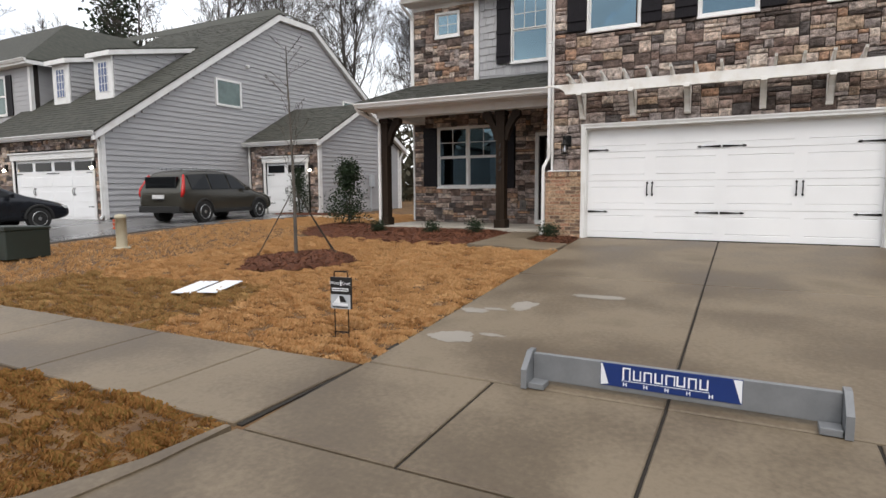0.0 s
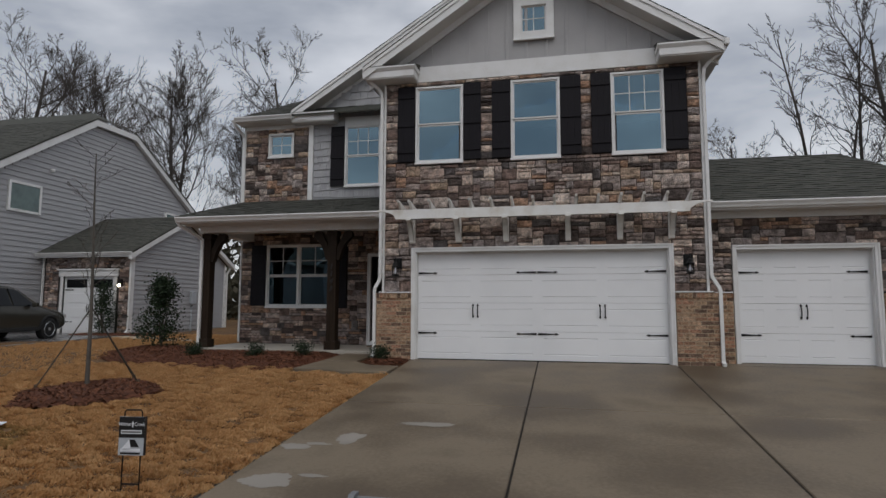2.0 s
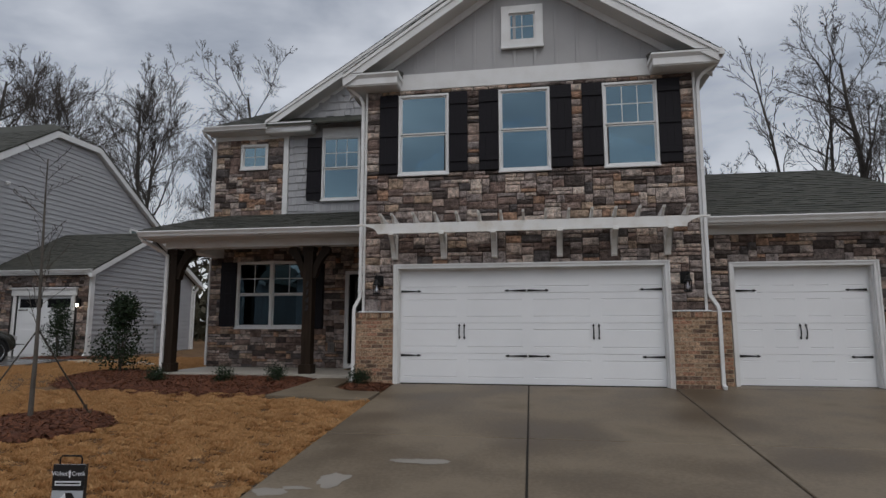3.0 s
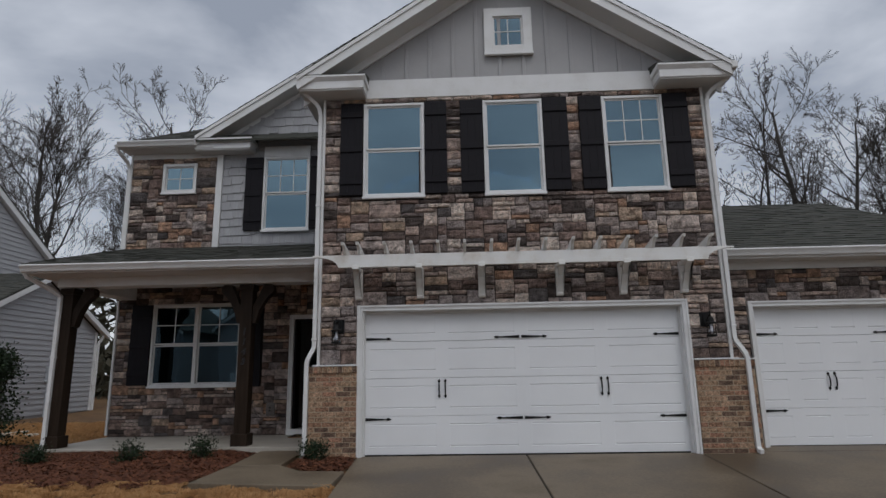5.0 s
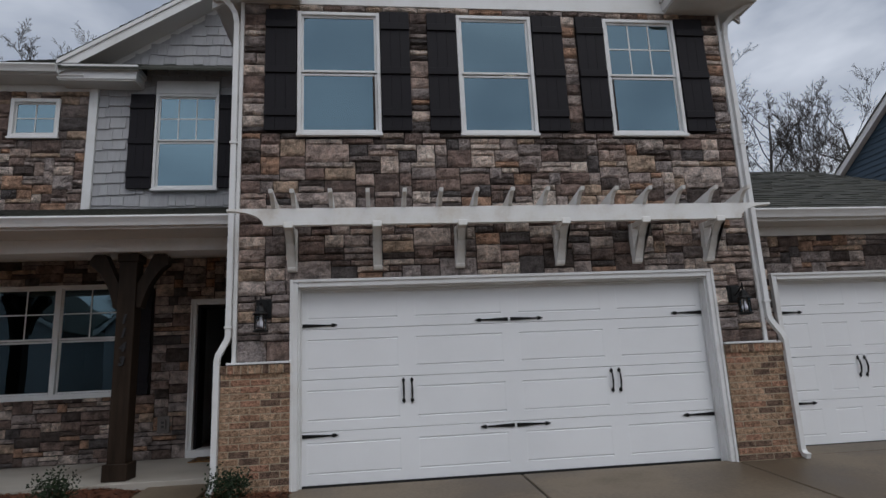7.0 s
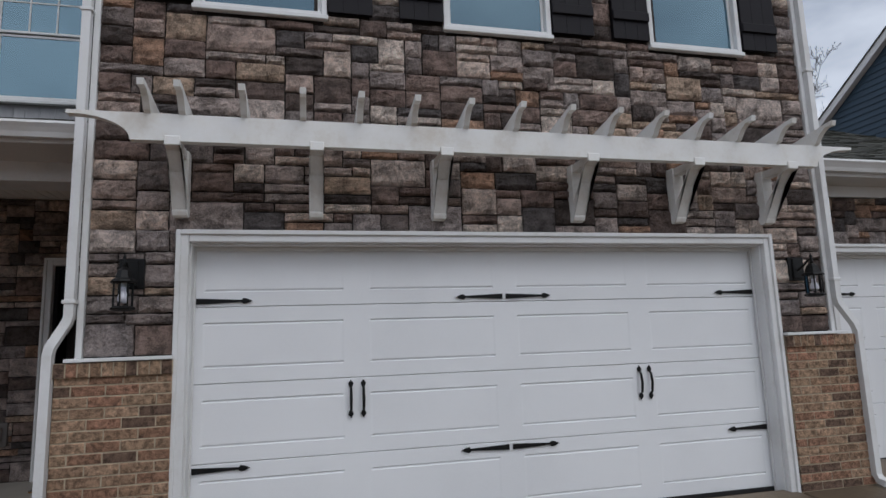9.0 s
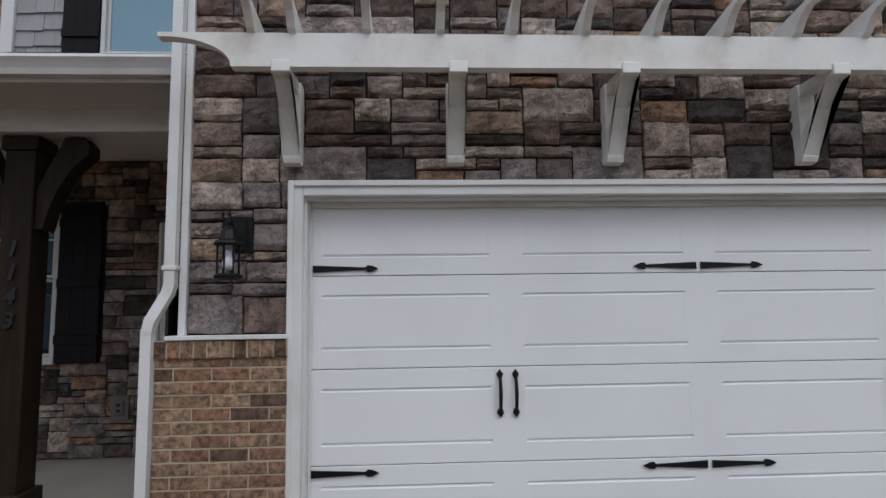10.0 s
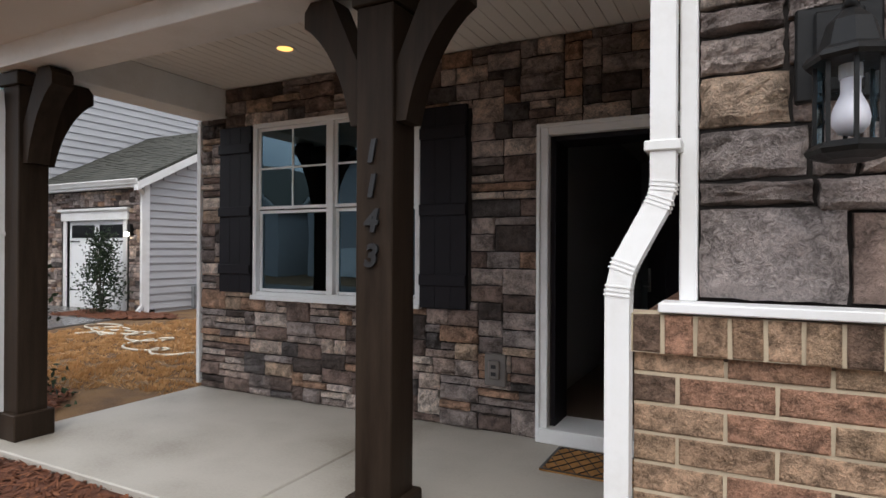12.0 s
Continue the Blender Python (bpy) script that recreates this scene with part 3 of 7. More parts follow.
struct("wall_left_side", boxes((-8.36, -8.16, 14.45, 24, -0.1, 6.05)), M_SIDING, "grey siding on the side of the house", "wall")
struct("wall_garage_right", boxes((2.43, 2.63, 11.94, 16, -0.1, 6.1)), M_SIDING, "grey siding above the low garage roof", "wall")
struct("wall_back", boxes((-8.36, 6.6, 23.8, 24, -0.1, 6.05)), M_SIDING, "plain grey back wall", "wall")
struct("wall_bay_right", boxes((6.4, 6.6, 12.45, 19, -0.1, 3.1)), M_SIDING, "plain grey side wall of the low garage", "wall")
# gable front: boards and battens
gable = struct("wall_gable", prism([(-3.62, 6.1), (2.66, 6.1), (2.66, 6.16), (-0.48, 8.2), (-3.62, 6.16)], "y", 11.66, 11.94), M_BOARD, "pale grey board-and-batten gable wall", "wall")
for i in range(-8, 9):
    xb = -0.44 + 0.40 * i + 0.2
    top = 8.05 - 0.66 * abs(xb + 0.44)
    if top > 6.3:
        part("batten", boxes((xb - 0.03, xb + 0.03, 11.635, 11.662, 6.1, top), bev=0.004), M_BOARD, gable)

# rooms behind the windows
def room(name, x0, x1, y0, y1, z0, z1, label):
    t = 0.05
    ob = thing(name, label, "room", kind="structure")
    part("room_floor", boxes((x0, x1, y0, y1, z0 - t, z0)), M_ROOMFLOOR, ob)
    part("room_ceiling", boxes((x0, x1, y0, y1, z1, z1 + t)), M_ROOMWALL, ob)
    part("room_wall", boxes((x0 - t, x0, y0, y1, z0, z1)), M_ROOMWALL, ob)
    part("room_wall", boxes((x1, x1 + t, y0, y1, z0, z1)), M_ROOMWALL, ob)
    part("room_wall", boxes((x0, x1, y1, y1 + t, z0, z1)), M_ROOMWALL, ob)


room("bedroom", -3.3, 2.5, 11.95, 15.5, 3.2, 5.85, "pale bedroom behind the upper windows")
room("landing", -8.1, -3.7, 14.46, 17.5, 3.4, 5.9, "pale upstairs room behind the small windows")
room("study", -8.1, -5.2, 14.46, 18, 0.17, 2.95, "dim room behind the porch window")
room("hallway", -5.0, -3.45, 14.46, 20, 0.17, 2.95, "dark hallway behind the open front door")
room("garage_interior", -3.35, 2.5, 12.0, 18, 0.0, 2.9, "closed garage behind the wide door")

# ---- roofs ----
def roof_courses(p0, p1, p2, p3, name, label, step=0.145, thick=0.012, parent=None):
    """Shingle courses on a sloping quad: p0-p1 along the eave, p3-p2 along the top; each course a row of tabs that overlap."""
    a, b, c, d = (Vector(p) for p in (p0, p1, p2, p3))
    n_up = (b - a).cross(d - a).normalized()
    if n_up.z < 0:
        n_up = -n_up
    rise = max((d - a).length, (c - b).length, 0.1)
    k = max(2, int(rise / step))
    rng = random.Random(len(name) * 7 + int(abs(a.x) * 13))
    verts, faces = [], []
    for i in range(k):
        l0, r0 = a.lerp(d, i / k), b.lerp(c, i / k)
        l1, r1 = a.lerp(d, min(1, (i + 1.25) / k)), b.lerp(c, min(1, (i + 1.25) / k))
        run = (r0 - l0).length
        if run < 0.05:
            continue
        s = -rng.random() * 0.2
        cuts = [0.0]
        while s < run:
            s += rng.choice((0.12, 0.17, 0.22, 0.3))
            if s > 0.02:
                cuts.append(min(1.0, s / run))
        for u, v in zip(cuts, cuts[1:]):
            if v - u < 1e-4:
                continue
            h = thick * rng.choice((0.7, 1.0, 1.5))
            q = [l0.lerp(r0, u), l0.lerp(r0, v), l1.lerp(r1, v), l1.lerp(r1, u)]
            o = len(verts)
            verts += [tuple(q[0] + n_up * h), tuple(q[1] + n_up * h), tuple(q[2] + n_up * 0.002), tuple(q[3] + n_up * 0.002), tuple(q[0]), tuple(q[1])]
            faces += [(o, o + 1, o + 2, o + 3), (o, o + 4, o + 5, o + 1)]
    me = bpy.data.meshes.new("shingles")
    me.from_pydata(verts, [], faces)
    me.materials.append(M_SHINGLE)
    ob = tagged(new("shingles", me), label, "", "", "stuff")
    if parent:
        ob.parent = parent
    return ob


def roof_slab(quad, thick=0.12, bm=None):
    bm = bm or bmesh.new()
    v = [bm.verts.new(p) for p in quad]
    w = [bm.verts.new((p[0], p[1], p[2] - thick)) for p in quad]
    bm.faces.new(v)
    bm.faces.new(w[::-1])
    for i in range(len(quad)):
        bm.faces.new((v[i], w[i], w[(i + 1) % len(quad)], v[(i + 1) % len(quad)]))
    bmesh.ops.recalc_face_normals(bm, faces=bm.faces[:])
    return bm


AX, AZ, PITCH = -0.50, 8.33, 0.66
roof = thing("roof_main", "charcoal shingle roof with white rakes", "roof", kind="structure")
L = [(-3.98, 11.18, AZ - PITCH * 3.48), (-3.98, 22, AZ - PITCH * 3.48), (AX, 22, AZ), (AX, 11.18, AZ)]
R = [(2.98, 11.18, AZ - PITCH * 3.48), (AX, 11.18, AZ), (AX, 22, AZ), (2.98, 22, AZ - PITCH * 3.48)]
part("roof_deck", roof_slab(L, 0.05), M_SHINGLE, roof)
part("roof_deck", roof_slab(R, 0.05), M_SHINGLE, roof)
roof_courses(L[0], L[1], L[2], L[3], "main_left", "charcoal laminated shingles", parent=roof)
roof_courses(R[0], R[3], R[2], R[1], "main_right", "charcoal laminated shingles", parent=roof)


def rake(x0, z0, x1, z1, y, parent, depth=0.40, name="rake_board"):
    """White rake: fascia, drip edge, sloping soffit and the frieze under it."""
    part(name, prism([(x0, z0 - 0.05), (x1, z1 - 0.05), (x1, z1 - 0.26), (x0, z0 - 0.26)], "y", y + 0.005, y + 0.03), M_WHITE, parent)
    part("rake_cap", prism([(x0, z0 - 0.03), (x1, z1 - 0.03), (x1, z1 - 0.10), (x0, z0 - 0.10)], "y", y - 0.02, y + 0.006), M_WHITE, parent)
    part("soffit", prism([(x0, z0 - 0.20), (x1, z1 - 0.20), (x1, z1 - 0.22), (x0, z0 - 0.22)], "y", y + 0.03, y + depth + 0.06), M_SOFFIT, parent)
    part("rake_frieze", prism([(x0, z0 - 0.22), (x1, z1 - 0.22), (x1, z1 - 0.365), (x0, z0 - 0.365)], "y", y + depth + 0.02, y + depth + 0.06), M_WHITE, parent)


rake(-3.98, AZ - PITCH * 3.48, AX, AZ, 11.18, roof)
rake(2.98, AZ - PITCH * 3.48, AX, AZ, 11.18, roof)


def eave_return(x0, x1, y0, y1, z, tip, parent):
    """Boxed return of the eave with a small shingled top; tip: the end that shows the crown."""
    part("return_box", boxes((x0, x1, y0 + 0.03, y1, z - 0.19, z - 0.02), bev=0.006), M_WHITE, parent)
    a, b = (x0 - 0.02, x1 + 0.03) if tip > 0 else (x0 - 0.03, x1 + 0.02)
    part("return_crown", prism([(y0 + 0.03, z - 0.06), (y0 - 0.02, z + 0.0), (y0 - 0.02, z + 0.03), (y1, z + 0.03), (y1, z - 0.06)], "x", a, b), M_WHITE, parent)
    part("return_soffit", boxes((x0 + 0.02, x1 - 0.02, y0 + 0.05, y1, z - 0.21, z - 0.19)), M_SOFFIT, parent)
    part("return_shingles", prism([(y0 - 0.02, z + 0.03), (y0 - 0.02, z + 0.045), (y1, z + 0.19), (y1, z + 0.03)], "x", a, b), M_SHINGLE, parent)


eave_return(-3.98, -2.90, 11.20, 11.63, 5.98, 1, roof)
eave_return(1.86, 3.02, 11.20, 11.63, 5.98, -1, roof)
part("side_soffit", boxes((-3.98, -3.60, 11.63, 22, 5.82, 5.84)), M_SOFFIT, roof)
part("side_fascia", boxes((-4.0, -3.97, 11.2, 22, 5.82, 6.0)), M_WHITE, roof)
part("side_gutter", boxes((2.98, 3.08, 11.16, 22, 5.88, 6.0), bev=0.012), M_WHITE, roof)
part("side_soffit", boxes((2.62, 3.0, 11.63, 22, 5.82, 5.84)), M_SOFFIT, roof)
struct("frieze_board", boxes((-3.62, 2.65, 11.585, 11.64, 5.765, 6.10), bev=0.004), M_WHITE, "white frieze board under the gable", "trim")

# wider gable behind, over the shake wall
gab2 = thing("roof_side_gable", "charcoal shingle side gable with white rake", "roof", kind="structure")
bx, bz, by, rise2 = -6.88, 6.19, 13.76, 0.632
tx = -2.1
tz = bz + rise2 * (tx - bx)
L2 = [(bx, by, bz), (bx, 22, bz), (tx, 22, tz), (tx, by, tz)]
part("roof_deck", roof_slab(L2, 0.05), M_SHINGLE, gab2)
part("roof_deck", roof_slab([(tx, by, tz), (tx, 22, tz), (tx + 4.2, 22, tz - rise2 * 4.2), (tx + 4.2, by, tz - rise2 * 4.2)], 0.05), M_SHINGLE, gab2)
roof_courses(L2[0], L2[1], L2[2], L2[3], "gable_left", "charcoal laminated shingles", parent=gab2)
rake(bx, bz, tx, tz, by, gab2)
eave_return(-6.90, -5.72, 13.78, 14.16, 6.07, 1, gab2)

# hip roof at the left corner
hip = thing("roof_hip", "charcoal shingle hip roof with white gutter", "roof", kind="structure")
hx, hy, hz, hr = -8.48, 13.74, 6.05, 4.0
part("roof_deck", roof_slab([(hx, hy, hz), (-3.5, hy, hz), (-3.5, hy + hr, hz + PITCH * hr), (hx + hr, hy + hr, hz + PITCH * hr)], 0.04), M_SHINGLE, hip)
part("roof_deck", roof_slab([(hx, hy, hz), (hx + hr, hy + hr, hz + PITCH * hr), (hx + hr, 22, hz + PITCH * hr), (hx, 24, hz)], 0.04), M_SHINGLE, hip)
roof_courses((hx, hy, hz), (-6.8, hy, hz), (-6.8, hy + 1.6, hz + PITCH * 1.6), (hx + 1.6, hy + 1.6, hz + PITCH * 1.6), "hip_front", "charcoal laminated shingles", parent=hip)


def gutter_profile(y, z):
    """Ogee gutter section (y, z), its back at y."""
    return [(y, z), (y - 0.11, z), (y - 0.115, z - 0.02), (y - 0.095, z - 0.045), (y - 0.075, z - 0.075), (y - 0.06, z - 0.11), (y, z - 0.11)]


def gutter(name, x0, x1, y, z, parent):
    part(name, prism(gutter_profile(y, z), "x", x0, x1), M_WHITE, parent)


gutter("gutter", hx, -6.85, 13.76, 6.05, hip)
part("fascia", boxes((hx, -6.85, 13.76, 13.79, 5.93, 6.08)), M_WHITE, hip)
part("eave_soffit", boxes((hx, -6.5, 13.79, 14.2, 5.92, 5.94)), M_SOFFIT, hip)
part("eave_frieze", boxes((-8.36, -6.5, 14.12, 14.16, 5.80, 5.92)), M_WHITE, hip)
part("side_fascia", boxes((hx, hx + 0.03, 13.76, 24, 5.93, 6.08)), M_WHITE, hip)
part("side_soffit", boxes((hx + 0.03, -8.3, 14.2, 24, 5.92, 5.94)), M_SOFFIT, hip)

# porch roof
proof = thing("roof_porch", "charcoal shingle porch roof with white gutter", "roof", kind="structure")
P = [(-8.62, 11.70, 3.10), (-3.62, 11.70, 3.10), (-3.62, 14.16, 3.86), (-8.38, 14.16, 3.86)]
part("roof_deck", roof_slab(P, 0.05), M_SHINGLE, proof)
part("roof_deck", roof_slab([(-8.62, 11.70, 3.10), (-8.38, 14.16, 3.86), (-8.40, 14.4, 3.80), (-8.62, 14.4, 3.10)], 0.04), M_SHINGLE, proof)
roof_courses(P[0], P[1], P[2], P[3], "porch_roof", "charcoal laminated shingles", parent=proof)
gutter("gutter", -8.60, -3.66, 11.74, 3.075, proof)
part("fascia", boxes((-8.60, -3.64, 11.745, 11.77, 2.94, 3.08)), M_WHITE, proof)
part("eave_soffit", boxes((-8.60, -3.64, 11.77, 12.24, 2.94, 2.955)), M_SOFFIT, proof)
part("side_fascia", boxes((-8.62, -8.59, 11.77, 14.4, 2.94, 3.08)), M_WHITE, proof)
part("side_soffit", boxes((-8.59, -8.34, 12.24, 14.16, 2.94, 2.955)), M_SOFFIT, proof)
beam = thing("porch_beam", "white wrapped beams carrying the porch roof", "beam", kind="structure")
part("front_beam", boxes((-8.34, -3.64, 12.24, 12.56, 2.78, 3.06), bev=0.005), M_WHITE, beam)
part("side_beam", boxes((-8.34, -8.02, 12.56, 14.16, 2.78, 3.06), bev=0.005), M_WHITE, beam)
struct("porch_ceiling", boxes(*[(-8.02 + i * 0.1, -7.925 + i * 0.1, 12.56, 14.16, 3.06, 3.08) for i in range(44)], (-8.02, -3.62, 12.56, 14.16, 3.07, 3.10)), M_CEIL, "cream beadboard porch ceiling", "ceiling")
slab = thing("porch_slab", "pale broom-finished concrete porch slab", "porch floor", kind="structure")
part("slab_panel", boxes((-8.36, -5.875, 12.16, 14.16, -0.1, 0.12), bev=0.008), M_SLAB, slab)
part("slab_panel", boxes((-5.865, -3.64, 12.16, 14.16, -0.1, 0.12), bev=0.008), M_SLAB, slab)

# low garage roof
broof = thing("roof_low_garage", "charcoal shingle hip roof over the single garage", "roof", kind="structure")
B0, B1 = (2.64, 11.72, 3.065), (7.3, 11.72, 3.065)
B2, B3 = (6.15, 14.6, 4.56), (2.64, 14.6, 4.56)
part("roof_deck", roof_slab([B0, B1, B2, B3], 0.05), M_SHINGLE, broof)
part("roof_deck", roof_slab([B1, (7.3, 19, 3.065), (6.15, 17, 4.56), B2], 0.05), M_SHINGLE, broof)
part("roof_deck", roof_slab([B3, B2, (6.15, 17, 4.56), (2.64, 17, 4.56)], 0.05), M_SHINGLE, broof)
roof_courses(B0, B1, B2, B3, "low_garage", "charcoal laminated shingles", parent=broof)
roof_courses(B1, (7.3, 19, 3.065), (6.15, 17, 4.56), B2, "low_garage_r", "charcoal laminated shingles", parent=broof)
gutter("gutter", 2.72, 7.32, 11.76, 3.055, broof)
part("fascia", boxes((2.72, 7.3, 11.765, 11.79, 2.91, 3.045)), M_WHITE, broof)
part("eave_soffit", boxes((2.64, 7.3, 11.79, 12.16, 2.91, 2.925)), M_SOFFIT, broof)
part("eave_frieze", boxes((2.64, 6.6, 12.115, 12.16, 2.79, 2.91)), M_WHITE, broof)


# ---- windows and doors of the house ----
def window(name, x0, x1, z0, z1, y, label, grid=(0, 0), lower=(0, 0), trim=0.045, single=False, twin=False, depth=0.10, glazing=None):
    """A hung window: frame, rails, panes and bars. y: the face of the frame."""
    ob = thing(name, label, "window", "", "structure", at=((x0 + x1) / 2, y, z0))
    w, h, f = x1 - x0, z1 - z0, trim
    hw = w / 2
    part("window_frame", boxes((-hw, -hw + f, -0.0, depth, 0, h), (hw - f, hw, 0.0, depth, 0, h), (-hw + f, hw - f, 0.002, depth, h - f, h), (-hw + f, hw - f, 0.002, depth, 0, f), bev=0.004), M_WHITE, ob)
    part("window_sill", boxes((-hw - 0.01, hw + 0.01, -0.025, 0.03, -0.03, 0.01), bev=0.005), M_WHITE, ob)
    units = [(-hw + f, -0.035), (0.035, hw - f)] if twin else [(-hw + f, hw - f)]
    if twin:
        part("mullion", boxes((-0.035, 0.035, 0.001, depth, f, h - f), bev=0.004), M_WHITE, ob)
    for a, b in units:
        mid = h / 2
        rails = [(f, mid - 0.005, 0.05, lower), (mid + 0.005, h - f, 0.03, grid)] if not single else [(f, h - f, 0.04, grid)]
        for za, zb, yy, g in rails:
            s = 0.028
            part("sash", boxes((a, a + s, yy, yy + 0.03, za, zb), (b - s, b, yy, yy + 0.03, za, zb), (a + s, b - s, yy + 0.001, yy + 0.03, zb - s, zb), (a + s, b - s, yy + 0.001, yy + 0.03, za, za + s), bev=0.003), M_WHITE, ob)
            pane = part("pane", boxes((a + s - 0.005, b - s + 0.005, yy + 0.012, yy + 0.016, za + s - 0.005, zb - s + 0.005)), glazing or M_GLASS, ob)
            pane.visible_shadow = False
            nx, nz = g
            for i in range(1, nx):
                u = a + s + (b - a - 2 * s) * i / nx
                part("muntin", boxes((u - 0.008, u + 0.008, yy + 0.004, yy + 0.011, za + s, zb - s)), M_WHITE, ob)
            for j in range(1, nz):
                v = za + s + (zb - za - 2 * s) * j / nz
                part("muntin", boxes((a + s, b - s, yy + 0.003, yy + 0.010, v - 0.008, v + 0.008)), M_WHITE, ob)
    return ob


window("window_1", -2.95, -1.94, 4.03, 5.66, 11.57, "white double-hung upper window in the stone wall")
window("window_2", -0.965, 0.015, 4.03, 5.66, 11.57, "white double-hung upper window with a lit lamp behind")
window("window_3", 0.99, 1.98, 4.03, 5.66, 11.57, "white double-hung upper window with grilles in its top sash", grid=(3, 2))
window("window_4", -5.515, -4.53, 4.165, 5.78, 14.10, "white double-hung window in the grey shake wall", grid=(3, 2))
part("head_trim", boxes((-0.49, 0.49, -0.01, 0.03, 1.615, 1.84), bev=0.004), M_WHITE, bpy.data.objects["window_4"])
window("window_5", -7.68, -6.95, 5.03, 5.68, 14.09, "small white four-light square window", grid=(2, 2), single=True, trim=0.06)
window("window_6", -7.63, -5.81, 1.055, 2.68, 14.09, "wide white twin window on the porch", grid=(2, 2), twin=True, glazing=M_GLASSDIM)
window("window_7", -0.895, -0.078, 6.52, 7.385, 11.59, "small white four-light gable window", grid=(2, 2), single=True, trim=0.155, depth=0.07)
# The gable is solid here; a dark sheet imitates the unlit space behind the panes.
struct("gable_window_back", boxes((-0.74, -0.24, 11.654, 11.659, 6.62, 7.30)), M_ROOMFLOOR, "dark sheet standing in for the unlit attic behind the gable window", "wall")


def shutter(x0, x1, z0, z1, y):
    ob = thing("shutter", "black board-and-batten shutter fixed to the wall", "shutter", "black window shutters", at=((x0 + x1) / 2, y, z0))
    w, h = (x1 - x0) / 2, z1 - z0
    n = 3 if x1 - x0 > 0.25 else 2
    for i in range(n):
        a = -w + 2 * w * i / n
        part("plank", boxes((a + 0.0006, a + 2 * w / n - 0.0006, 0.0, 0.035, 0, h), bev=0.0015), M_BLACKPAINT, ob)
    for v in (0.14, 0.52, 0.90):
        part("batten", boxes((-w, w, -0.022, 0.001, h * v - 0.05 * (v > 0.5) - 0.045, h * v + 0.045 - 0.05 * (v > 0.5)), bev=0.004), M_BLACKPAINT, ob)


for x0, x1 in ((-3.33, -2.96), (-1.93, -1.57), (-1.345, -0.975), (0.025, 0.42), (0.615, 0.98), (1.99, 2.375)):
    shutter(x0, x1, 4.07, 5.67, 11.555)
shutter(-5.895, -5.525, 4.18, 5.765, 14.085)
shutter(-4.52, -4.15, 4.18, 5.765, 14.085)
shutter(-8.05, -7.64, 1.085, 2.665, 14.075)
shutter(-5.80, -5.39, 1.04, 2.63, 14.075)


# garage doors
def strap(x, z, y, way, parent, length=0.40):
    """Spear-ended strap hinge."""
    o = [(0, -0.022), (0, 0.022), (length * 0.8, 0.008), (length * 0.83, 0.022), (length * 0.90, 0.018), (length, 0.0), (length * 0.90, -0.018), (length * 0.83, -0.022), (length * 0.8, -0.008)]
    part("strap_hinge", prism([(x + way * a, z + b) for a, b in o], "y", y - 0.008, y), M_IRON, parent, "black spear-ended strap hinge")


def pull(x, z, y, way, parent):
    bm = sweep([(x, y - 0.004, z - 0.10), (x, y - 0.03, z - 0.075), (x, y - 0.042, z), (x, y - 0.03, z + 0.075), (x, y - 0.004, z + 0.10)], [0.008, 0.010, 0.012, 0.010, 0.008], 8)
    for s in (-1, 1):
        prism([(x, z + s * 0.145), (x + 0.008, z + s * 0.132), (x + 0.021, z + s * 0.116), (x + 0.011, z + s * 0.088), (x - 0.011, z + s * 0.088), (x - 0.021, z + s * 0.116), (x - 0.008, z + s * 0.132)], "y", y - 0.010, y, bm)
    part("pull_handle", bm, M_IRON, parent, "black spear-ended pull handle")


